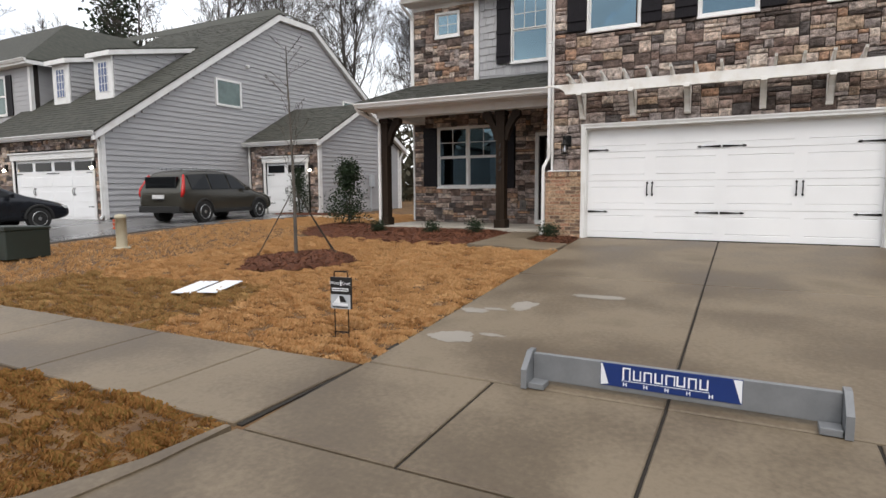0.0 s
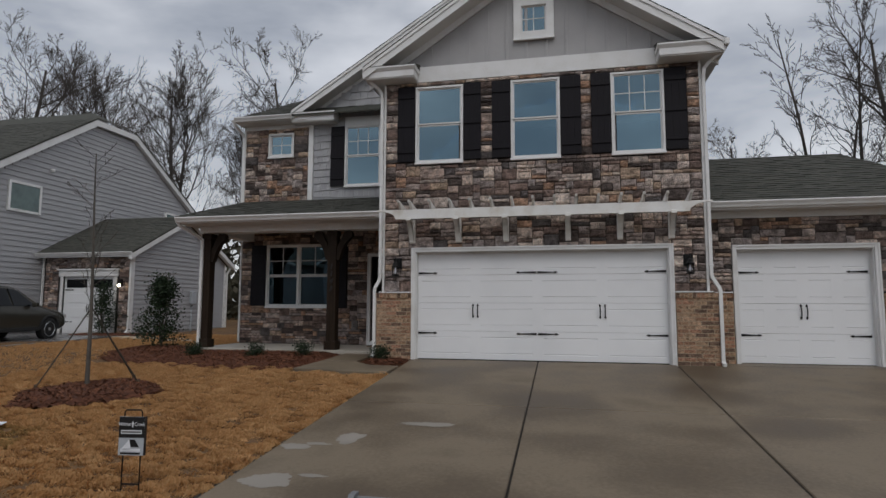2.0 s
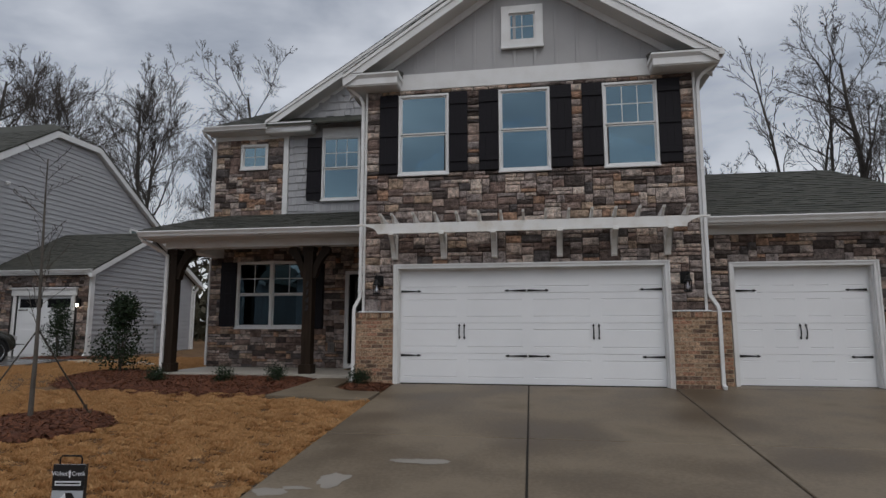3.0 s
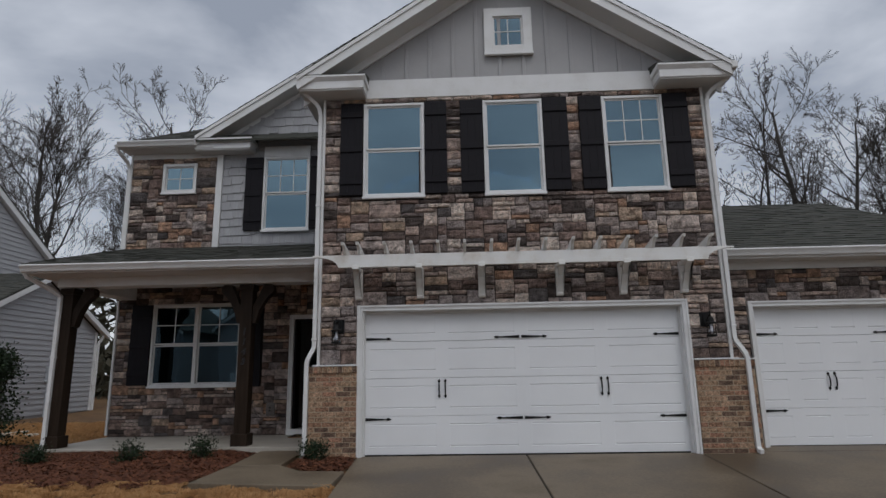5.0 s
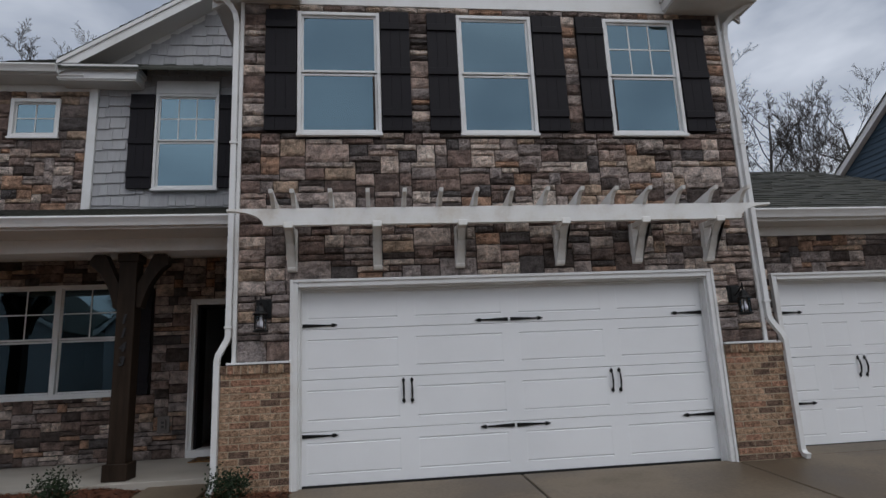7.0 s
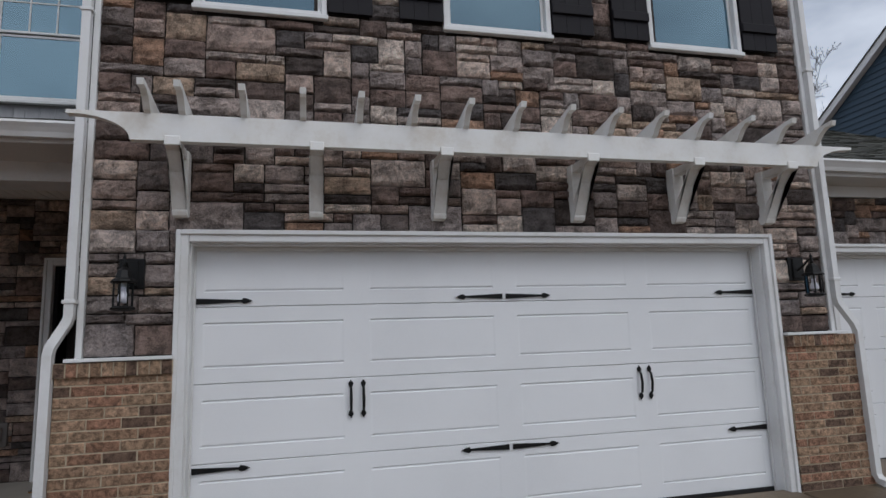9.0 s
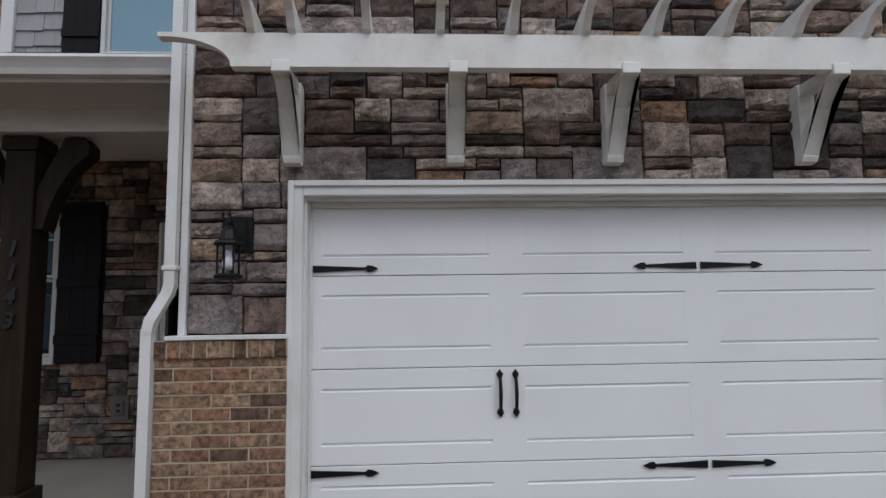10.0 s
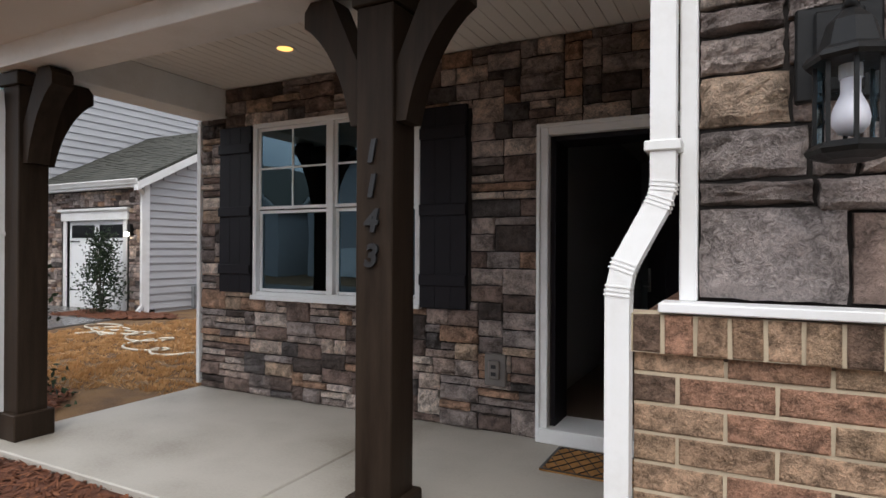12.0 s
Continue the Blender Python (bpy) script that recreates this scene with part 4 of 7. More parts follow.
def garage_door(name, x0, x1, y, cols, label, trim_z=2.258, stop=2.18, x_out=0.085):
    ob = thing(name, label, "garage door", "", "structure")
    z_lines = [0.03, 0.59, 1.153, 1.715, 2.28]
    pitch = (x1 - x0) / cols * 1.012
    half = pitch / 2 - 0.098
    mids = [(x0 + x1) / 2 + pitch * (c - (cols - 1) / 2) for c in range(cols)]
    for za, zb in zip(z_lines, z_lines[1:]):
        za, zb = za + 0.002, zb - 0.002
        lo, hi = za + 0.11, zb - 0.112
        bm = bmesh.new()
        quad = lambda *q: bm.faces.new([bm.verts.new(p) for p in q])
        flat = lambda a, b, c, d: quad((a, y, c), (b, y, c), (b, y, d), (a, y, d))
        a, b = x0 - 0.03, x1 + 0.03
        flat(a, b, za + 0.004, lo)
        flat(a, b, hi, zb - 0.004)
        quad((a, y + 0.006, za), (b, y + 0.006, za), (b, y, za + 0.004), (a, y, za + 0.004))
        quad((a, y, zb - 0.004), (b, y, zb - 0.004), (b, y + 0.006, zb), (a, y + 0.006, zb))
        for u, v in zip([a] + [m + half for m in mids], [m - half for m in mids] + [b]):
            flat(u, v, lo, hi)
        quad((a, y + 0.04, za), (b, y + 0.04, za), (b, y + 0.04, zb), (a, y + 0.04, zb))
        quad((a, y + 0.006, za), (a, y + 0.04, za), (b, y + 0.04, za), (b, y + 0.006, za))
        quad((a, y + 0.006, zb), (b, y + 0.006, zb), (b, y + 0.04, zb), (a, y + 0.04, zb))
        bmesh.ops.remove_doubles(bm, verts=bm.verts[:], dist=1e-5)
        bmesh.ops.recalc_face_normals(bm, faces=bm.faces[:])
        sec = part("section", bm, M_DOOR, ob)
        for m in mids:
            # pressed panel: a flat field between two grooves, its ends hardly stepped
            pb = bmesh.new()
            rows = []
            for pz, dy in ((lo, 0.0), (lo + 0.006, 0.013), (lo + 0.010, 0.013), (lo + 0.022, 0.0012), (hi - 0.022, 0.0012), (hi - 0.010, 0.013), (hi - 0.006, 0.013), (hi, 0.0)):
                rows.append([pb.verts.new((px, y + d, pz)) for px, d in ((m - half, 0.0), (m - half + 0.018, dy), (m + half - 0.018, dy), (m + half, 0.0))])
            for u, v in zip(rows, rows[1:]):
                for k in range(3):
                    pb.faces.new((u[k], u[k + 1], v[k + 1], v[k]))
            part("pressed_panel", pb, M_DOOR, sec)
    part("bottom_seal", boxes((x0, x1, y - 0.012, y + 0.03, 0.0, 0.034)), M_TYRE, ob, "black rubber seal")
    part("casing", boxes((x0 - x_out, x0 - 0.012, y - 0.18, y - 0.13, -0.02, trim_z), (x1 + 0.012, x1 + x_out, y - 0.18, y - 0.13, -0.02, trim_z), (x0 - 0.012, x1 + 0.012, y - 0.179, y - 0.13, stop, trim_z), bev=0.006), M_WHITE, ob)
    part("casing_edge", boxes((x0 - x_out - 0.012, x0 - x_out + 0.022, y - 0.198, y - 0.13, -0.02, trim_z + 0.012), (x1 + x_out - 0.022, x1 + x_out + 0.012, y - 0.198, y - 0.13, -0.02, trim_z + 0.012), (x0 - x_out + 0.022, x1 + x_out - 0.022, y - 0.197, y - 0.13, trim_z - 0.022, trim_z + 0.012), bev=0.004), M_WHITE, ob)
    part("jamb", boxes((x0 - 0.03, x0 + 0.003, y - 0.13, y + 0.06, -0.02, stop), (x1 - 0.003, x1 + 0.03, y - 0.13, y + 0.06, -0.02, stop), (x0 + 0.003, x1 - 0.003, y - 0.13, y + 0.06, stop - 0.012, stop + 0.03)), M_WHITE, ob)
    part("stop_moulding", boxes((x0 + 0.003, x0 + 0.018, y - 0.03, y - 0.014, 0, stop - 0.012), (x1 - 0.018, x1 - 0.003, y - 0.03, y - 0.014, 0, stop - 0.012), (x0 + 0.018, x1 - 0.018, y - 0.03, y - 0.014, stop - 0.045, stop - 0.012), bev=0.003), M_WHITE, ob)
    return ob


gd = garage_door("door_1", -2.915, 1.95, 11.74, 4, "wide white carriage-style double garage door, closed")
cx = -0.492
for zz in (1.759, 0.548):
    strap(-2.895, zz, 11.735, 1, gd)
    strap(1.93, zz, 11.735, -1, gd)
    strap(cx - 0.015, zz, 11.735, -1, gd)
    strap(cx + 0.015, zz, 11.735, 1, gd)
for hx_ in (-1.717, 0.752):
    pull(hx_ - 0.048, 0.995, 11.735, -1, gd)
    pull(hx_ + 0.048, 0.995, 11.735, 1, gd)
gd2 = garage_door("door_2", 3.285, 5.595, 12.27, 4, "white carriage-style single garage door, closed")
for zz in (1.75, 0.555):
    strap(3.335, zz, 12.265, 1, gd2, 0.36)
    strap(5.545, zz, 12.265, -1, gd2, 0.36)
pull(4.39, 1.0, 12.265, -1, gd2)
pull(4.49, 1.0, 12.265, 1, gd2)

# front door, standing open inwards
fd = thing("door_3", "black panelled front door standing open inwards", "door", "", "structure")
part("door_casing", boxes((-4.81, -4.745, 14.08, 14.15, 0.12, 2.40), (-3.77, -3.66, 14.08, 14.15, 0.12, 2.40), (-4.745, -3.77, 14.081, 14.15, 2.33, 2.40), bev=0.006), M_WHITE, fd)
part("casing_edge", boxes((-4.828, -4.80, 14.062, 14.15, 0.12, 2.412), (-3.68, -3.645, 14.062, 14.15, 0.12, 2.412), (-4.80, -3.68, 14.063, 14.15, 2.385, 2.412), bev=0.004), M_WHITE, fd)
part("door_jamb", boxes((-4.745, -4.705, 14.15, 14.46, 0.17, 2.335), (-3.80, -3.765, 14.15, 14.46, 0.17, 2.335), (-4.705, -3.80, 14.15, 14.46, 2.295, 2.335), bev=0.003), M_BLACKPAINT, fd, "black painted jamb")
part("threshold", boxes((-4.80, -3.70, 14.055, 14.46, 0.12, 0.225), bev=0.006), M_WHITE, fd)
leaf = part("door_leaf", boxes((-0.90, 0, 0, 0.045, 0, 2.03), bev=0.004), M_BLACKPAINT, fd)
leaf.matrix_local = pose(-3.80, 14.44, 0.225, 0, 0, -62)
for za, zb in ((0.15, 0.75), (0.88, 1.35), (1.48, 1.92)):
    for xa, xb in ((-0.80, -0.49), (-0.41, -0.10)):
        part("leaf_panel", boxes((xa, xb, -0.008, 0.001, za, zb), bev=0.006), M_BLACKPAINT, leaf)
part("lever_plate", boxes((-0.865, -0.82, -0.012, 0.002, 0.93, 1.13), bev=0.004), M_CHROME, leaf, "brushed nickel lock plate")
part("lever", sweep([(-0.84, -0.012, 0.98), (-0.84, -0.05, 0.98), (-0.73, -0.055, 0.98)], 0.010, 8), M_CHROME, leaf, "brushed nickel lever")


# ---- porch posts, pergola, downspouts, lanterns ----
def words(text, size, extrude, material, parent, m, name="lettering", align="CENTER", shear=0.0, label="", fat=0.0):
    cu = bpy.data.curves.new(name, "FONT")
    cu.body, cu.size, cu.extrude, cu.align_x, cu.align_y, cu.shear, cu.offset = text, size, extrude, align, "CENTER", shear, fat
    tmp = bpy.data.objects.new(name, cu)
    scene.collection.objects.link(tmp)
    me = bpy.data.meshes.new_from_object(tmp)
    bpy.data.objects.remove(tmp)
    me.materials.clear()
    me.materials.append(material)
    ob = new(name, me)
    ob.parent = parent
    ob.matrix_local = m
    if label:
        tagged(ob, label)
    return ob


def post(x, y, sides, numbers=False, back=False):
    z0, top = 0.12, 2.77
    ob = thing("porch_post", "dark brown stained timber porch post with curved braces", "post", "porch posts", at=(x, y, z0))
    h, w = top - z0, 0.104
    part("shaft", boxes((-w, w, -w, w, 0, h - 0.10), bev=0.006), M_POST, ob)
    part("base", boxes((-w - 0.035, w + 0.035, -w - 0.035, w + 0.035, 0, 0.19), bev=0.008), M_POST, ob)
    part("capital", boxes((-w - 0.02, w + 0.02, -w - 0.02, w + 0.02, h - 0.10, h - 0.001), bev=0.006), M_POST, ob)
    for s in sides:
        out = []
        n = 8
        for i in range(n + 1):
            a = i / n * math.pi / 2
            u = 0.45 * i / n
            out.append((s * (w + 0.055 + 0.295 * (u + 0.55 * (1 - math.cos(a)))), h - 0.66 + 0.53 * (u + 0.55 * math.sin(a))))
        outline = [(s * w, h - 0.66)] + out + [(s * (w + 0.35), h - 0.05), (s * (w + 0.31), h - 0.001), (s * (w + 0.18), h - 0.001), (s * (w + 0.001), h - 0.38)]
        part("brace", prism(outline, "y", -0.075, 0.075), M_POST, ob)
        if back:
            part("brace", prism(outline, "x", -0.075, 0.075), M_POST, ob)
    if numbers:
        for i, ch in enumerate("1143"):
            words(ch, 0.145, 0.008, M_SIGNBLACK, ob, pose(-0.012, -w - 0.009, 1.845 - 0.166 * i, 90, 0, 0), "house_number", shear=0.2, label="black house numeral " + ch, fat=0.006)
    return ob


post(-8.20, 12.42, (1,), back=True)
post(-5.06, 12.43, (-1, 1), True)

perg = thing("pergola", "white painted pergola on brackets over the garage door", "pergola", at=(-0.48, 11.6, 2.815))
lo, hi = -3.10, 3.10
n = 10
curve = [(lo - 0.03 + 0.36 * math.sin(i / n * math.pi / 2) - 0.0, 0.165 - 0.165 * (1 - math.cos(i / n * math.pi / 2))) for i in range(n + 1)]
outline = [(lo - 0.06, 0.19), (lo - 0.06, 0.165)] + curve + [(-x, z) for x, z in reversed(curve)] + [(hi + 0.06, 0.165), (hi + 0.06, 0.19)]
part("beam", prism(outline, "y", -0.40, -0.33), M_PERG, perg)
raf_x = [-2.665, -2.445] + [-2.445 + 0.4015 * i for i in range(1, 14)]
for rx in raf_x:
    o = [(-0.015, 0.19), (-0.405, 0.19), (-0.43, 0.205), (-0.452, 0.237), (-0.485, 0.275), (-0.535, 0.308), (-0.60, 0.308), (-0.612, 0.350), (-0.54, 0.342), (-0.40, 0.318), (-0.20, 0.285), (-0.015, 0.25)]
    part("rafter", prism([(a, b - 0.002) for a, b in o], "x", rx - 0.022, rx + 0.022), M_PERG, perg)
for bx_ in (-2.985, -2.026, -1.07, 0.13, 1.095, 2.02):
    b = part("bracket", prism([(-0.001, 0.03), (-0.10, 0.03), (-0.10, -0.42), (-0.085, -0.45), (-0.03, -0.46), (-0.001, -0.44)], "x", -0.052, 0.052, bev=0.004), M_PERG, perg)
    b.matrix_local = Matrix.Translation((bx_ + 0.48, 0, 0))
    part("strut", prism([(-0.10, -0.30), (-0.10, -0.41), (-0.33, 0.035), (-0.41, 0.035), (-0.415, -0.03), (-0.34, -0.045)], "x", -0.05, 0.05, bev=0.004), M_PERG, b)
    part("arm", boxes((-0.04, 0.04, -0.33, -0.10, -0.04, 0.028), bev=0.003), M_PERG, b)


def downspout(points, label, w=0.031, d=0.03, bands=()):
    """Square pipe along the points, with crimped elbows where it turns and straps at the given heights."""
    ob = thing("downspout", label, "downspout", "white downspouts", at=points[-1])
    o = Vector(points[-1])
    pts = [Vector(p) - o for p in points]
    part("pipe", sweep(pts, 1.0, 4, flat=(w * 1.35, d * 1.35), turn=math.pi / 4), M_WHITE, ob)
    for p, q, r in zip(pts, pts[1:], pts[2:]):
        u, v = (q - p).normalized(), (r - q).normalized()
        if u.angle(v) < 0.12:
            continue
        along = (u + v).normalized()
        for k in (-0.011, 0.0, 0.011):
            part("elbow_crimp", sweep([q + along * (k - 0.002), q + along * (k + 0.002)], 1.0, 4, flat=(w * 1.45, d * 1.45), turn=math.pi / 4), M_WHITE, ob)
    for x, y, z in bands:
        c = Vector((x, y, z)) - o
        part("strap_band", boxes((c.x - w - 0.012, c.x + w + 0.012, c.y - d - 0.006, c.y + d + 0.03, c.z - 0.013, c.z + 0.013), bev=0.003), M_WHITE, ob)
    return ob


downspout([(-3.93, 11.30, 5.86), (-3.90, 11.36, 5.78), (-3.74, 11.50, 5.66), (-3.69, 11.53, 5.58), (-3.665, 11.545, 5.45), (-3.665, 11.545, 1.66), (-3.675, 11.54, 1.62), (-3.755, 11.515, 1.46), (-3.766, 11.51, 1.40), (-3.766, 11.51, 0.17), (-3.775, 11.485, 0.10), (-3.79, 11.43, 0.06)], "white metal downspout stepping out over the brick pier", bands=((-3.665, 11.545, 1.76), (-3.665, 11.545, 3.9)))
downspout([(3.02, 11.25, 5.88), (2.98, 11.32, 5.80), (2.78, 11.50, 5.68), (2.71, 11.55, 5.60), (2.685, 11.555, 5.45), (2.685, 11.555, 1.68), (2.695, 11.55, 1.63), (2.80, 11.515, 1.44), (2.815, 11.505, 1.37), (2.815, 11.505, 0.12), (2.818, 11.475, 0.07), (2.825, 11.42, 0.05)], "white metal downspout beside the single garage", bands=((2.685, 11.555, 1.85), (2.685, 11.555, 3.9)))
downspout([(-8.58, 11.70, 3.0), (-8.55, 11.78, 2.90), (-8.36, 12.20, 2.70), (-8.30, 12.28, 2.62), (-8.30, 12.29, 2.45), (-8.30, 12.29, 0.20), (-8.32, 12.26, 0.12), (-8.38, 12.18, 0.08)], "white metal downspout beside the porch post", bands=((-8.30, 12.29, 1.6),))
downspout([(-8.52, 13.70, 6.0), (-8.50, 13.78, 5.88), (-8.44, 14.05, 5.72), (-8.42, 14.12, 5.60), (-8.42, 14.12, 3.75), (-8.44, 14.05, 3.70)], "white metal downspout onto the porch roof")

# corner trims and flashing
struct("corner_trim", boxes((-3.632, -3.59, 11.575, 11.64, 1.375, 5.765), (2.61, 2.655, 11.575, 11.64, 1.375, 5.765), bev=0.004), M_WHITE, "white metal corner trims beside the stone", "trim")
struct("porch_corner_trim", boxes((-8.40, -8.355, 14.10, 14.16, 0.15, 2.78), (-8.40, -8.355, 14.10, 14.16, 3.7, 5.93), (-6.53, -6.40, 14.10, 14.16, 3.75, 5.93), bev=0.004), M_WHITE, "white corner trims on the upper and porch walls", "trim")
struct("pier_flashing", boxes((-3.672, -3.0, 11.495, 11.60, 1.352, 1.376), (2.05, 2.70, 11.495, 11.60, 1.352, 1.376), (2.86, 3.18, 12.04, 12.14, 1.352, 1.376), bev=0.003), M_WHITE, "white metal flashing on top of the brick piers", "trim")


def lantern(x, y, z):
    """Wall lantern; z: the foot of its cage."""
    ob = thing("wall_lantern", "black metal wall lantern with clear glass and a white bulb", "wall lamp", "garage lanterns", at=(x, y, z))
    part("stone_block", boxes((-0.105, 0.105, -0.03, 0.02, 0.19, 0.46), bev=0.006), M_IRON, ob, "black mounting block")
    part("backplate", boxes((-0.06, 0.06, -0.045, -0.03, 0.21, 0.44), bev=0.006), M_IRON, ob)
    yc = -0.215
    part("arm", sweep([(0, -0.04, 0.30), (0, -0.12, 0.35), (0, -0.18, 0.405), (0, yc, 0.415), (0, yc - 0.005, 0.39), (0, yc, 0.36)], 0.011, 8), M_IRON, ob)
    part("finial", lathe([(0.004, 0.36), (0.020, 0.37), (0.011, 0.39), (0.020, 0.41), (0.008, 0.425), (0.014, 0.44), (0.004, 0.475)], (0, yc, 0), 12), M_IRON, ob, smooth=True)
    part("hood", lathe([(0.098, 0.225), (0.104, 0.235), (0.095, 0.25), (0.070, 0.265), (0.052, 0.33), (0.020, 0.362), (0.004, 0.364)], (0, yc, 0), 8), M_IRON, ob)
    part("cage_base", lathe([(0.055, -0.012), (0.095, 0.0), (0.100, 0.012), (0.080, 0.030), (0.004, 0.031)], (0, yc, 0), 8), M_IRON, ob)
    for k in range(8):
        a = k * math.tau / 8
        cxx, cyy = 0.076 * math.cos(a), yc + 0.076 * math.sin(a)
        part("cage_bar", boxes((cxx - 0.005, cxx + 0.005, cyy - 0.005, cyy + 0.005, 0.02, 0.235)), M_IRON, ob)
    g = part("glass", lathe([(0.072, 0.03), (0.072, 0.23)], (0, yc, 0), 8), M_LAMPGLASS, ob, "clear glass")
    g.visible_shadow = False
    part("bulb", lathe([(0.006, 0.050), (0.026, 0.056), (0.040, 0.075), (0.043, 0.095), (0.038, 0.118), (0.028, 0.140), (0.022, 0.155), (0.022, 0.20), (0.004, 0.205)], (0, yc, 0), 16), M_BULB, ob, "white light bulb", smooth=True)
    part("socket", lathe([(0.02, 0.19), (0.026, 0.192), (0.026, 0.235), (0.01, 0.236)], (0, yc, 0), 12), M_SIGNGREY, ob)
    return ob


lan = lantern(-3.30, 11.60, 1.692)
lan.scale = (0.80, 0.92, 0.80)
copy_thing(lan, pose(2.30, 11.60, 1.692))

for lx, ly in ((-6.67, 13.47), (-4.32, 13.45)):
    dl = thing("downlight", "lit warm recessed porch ceiling light", "ceiling light", "porch downlights", at=(lx, ly, 3.06))
    part("trim_ring", lathe([(0.062, -0.002), (0.085, -0.010), (0.090, -0.004), (0.088, 0.0), (0.062, 0.0)], (0, 0, 0), 20), M_WHITE, dl)
    part("lens", lathe([(0.060, -0.003), (0.062, 0.004), (0.004, 0.004)], (0, 0, 0), 20), M_WARM, dl, "glowing warm lens")
rl = thing("ceiling_lamp", "lit two-bulb ceiling lamp on a short stem upstairs", "ceiling light", at=(0.345, 13.45, 5.745))
part("stem", lathe([(0.012, 0.0), (0.012, 0.085), (0.06, 0.09), (0.06, 0.104)], (0, 0, 0), 10), M_CHROME, rl)
part("crossbar", boxes((-0.13, 0.13, -0.01, 0.01, -0.01, 0.01), bev=0.003), M_CHROME, rl)
for lx in (-0.11, 0.11):
    part("bulb", lathe([(0.004, -0.10), (0.045, -0.085), (0.062, -0.05), (0.045, -0.015), (0.02, -0.005)], (lx, 0, 0), 14), M_LAMPON, rl, "glowing warm bulb", smooth=True)

outl = thing("outdoor_outlet", "grey covered double outlet on the stone wall", "outlet", at=(-5.15, 14.10, 0.60))
part("outlet_block", boxes((-0.085, 0.085, -0.02, 0.05, -0.12, 0.12), bev=0.006), M_OUTLET, outl)
part("cover", boxes((-0.045, 0.045, -0.05, -0.02, -0.065, 0.075), bev=0.008), M_OUTLET, outl)
for zz in (-0.025, 0.03):
    part("socket", boxes((-0.02, 0.02, -0.056, -0.05, zz - 0.015, zz + 0.015), bev=0.003), M_SIGNBLACK, outl)
mt = thing("door_mat", "brown coir door mat with a dark lattice pattern", "door mat", at=(-4.26, 13.77, 0.121))
part("mat_pad", boxes((-0.37, 0.37, -0.23, 0.23, 0, 0.014), bev=0.004), M_COIR, mt)
for i in range(-7, 8):
    for s in (-1, 1):
        u = i * 0.09
        pts = []
        for k in range(21):
            yy = -0.21 + 0.42 * k / 20
            xx = u + s * yy * 0.6
            if abs(xx) < 0.35:
                pts.append((xx, yy, 0.0148))
        if len(pts) > 2:
            part("lattice_line", sweep([pts[0], pts[-1]], 0.006, 4, flat=(1, 0.3)), M_SIGNBLACK, mt)
part("mat_border", boxes((-0.37, 0.37, -0.23, -0.212, 0.0135, 0.0165), (-0.37, 0.37, 0.212, 0.23, 0.0135, 0.0165), (-0.37, -0.352, -0.212, 0.212, 0.0135, 0.0165), (0.352, 0.37, -0.212, 0.212, 0.0135, 0.0165)), M_SIGNBLACK, mt, "black border")


# ---- front yard ----
bar = thing("parking_barrier", "low grey board barrier with a blue and white sign", "barrier", at=(-0.36, 3.80, ground_z(0, 3.78)), rz=0.3)
bar.scale = (1.015, 1.0, 1.02)
part("board", boxes((-0.905, 0.905, -0.012, 0.028, 0.028, 0.215), bev=0.004), M_GALV, bar)
for s in (-1, 1):
    x0, x1 = (-0.945, -0.905) if s < 0 else (0.905, 0.945)
    part("end_board", prism([(-0.16, 0), (-0.16, 0.13), (-0.03, 0.235), (0.05, 0.235), (0.05, 0)], "x", x0, x1), M_GALV, bar)
    a, b = (-0.90, -0.79) if s < 0 else (0.79, 0.90)
    part("foot_block", boxes((a, b, -0.14, -0.02, 0, 0.04), bev=0.003), M_GALV, bar)
sg = part("sign_face", boxes((-0.437, 0.406, -0.017, -0.0125, 0.062, 0.213), bev=0.001), M_SIGNBLUE, bar, "blue vinyl sign")
# the maker's mark: plain white strokes, a tall row over a small one
for i in range(8):
    a = -0.295 + 0.066 * i
    lo_, hi_ = (0.113, 0.196) if i == 0 else (0.118, 0.184)
    wide = 0.042 if i != 4 else 0.05
    part("mark", boxes((a, a + 0.011, -0.0185, -0.0172, lo_, hi_), (a + wide, a + wide + 0.009, -0.0185, -0.0172, lo_, hi_), (a + 0.011, a + wide, -0.0184, -0.0172, *((lo_, lo_ + 0.009) if i % 2 else (hi_ - 0.009, hi_)))), M_SIGNWHITE, sg)
for i in range(5):
    a = -0.29 + 0.128 * i
    part("mark", boxes((a, a + 0.006, -0.0185, -0.0172, 0.071, 0.097), (a + 0.018, a + 0.024, -0.0185, -0.0172, 0.071, 0.097), (a + 0.006, a + 0.018, -0.0184, -0.0172, 0.082, 0.087)), M_SIGNWHITE, sg)
part("sign_line", boxes((-0.30, 0.225, -0.0185, -0.0172, 0.105, 0.109)), M_SIGNWHITE, sg)
part("sign_corner", prism([(-0.434, 0.066), (-0.434, 0.208), (-0.424, 0.208), (-0.384, 0.075)], "y", -0.0185, -0.0172), M_SIGNWHITE, sg)
part("sign_corner", prism([(0.403, 0.066), (0.403, 0.208), (0.354, 0.208), (0.395, 0.075)], "y", -0.0185, -0.0172), M_SIGNWHITE, sg)

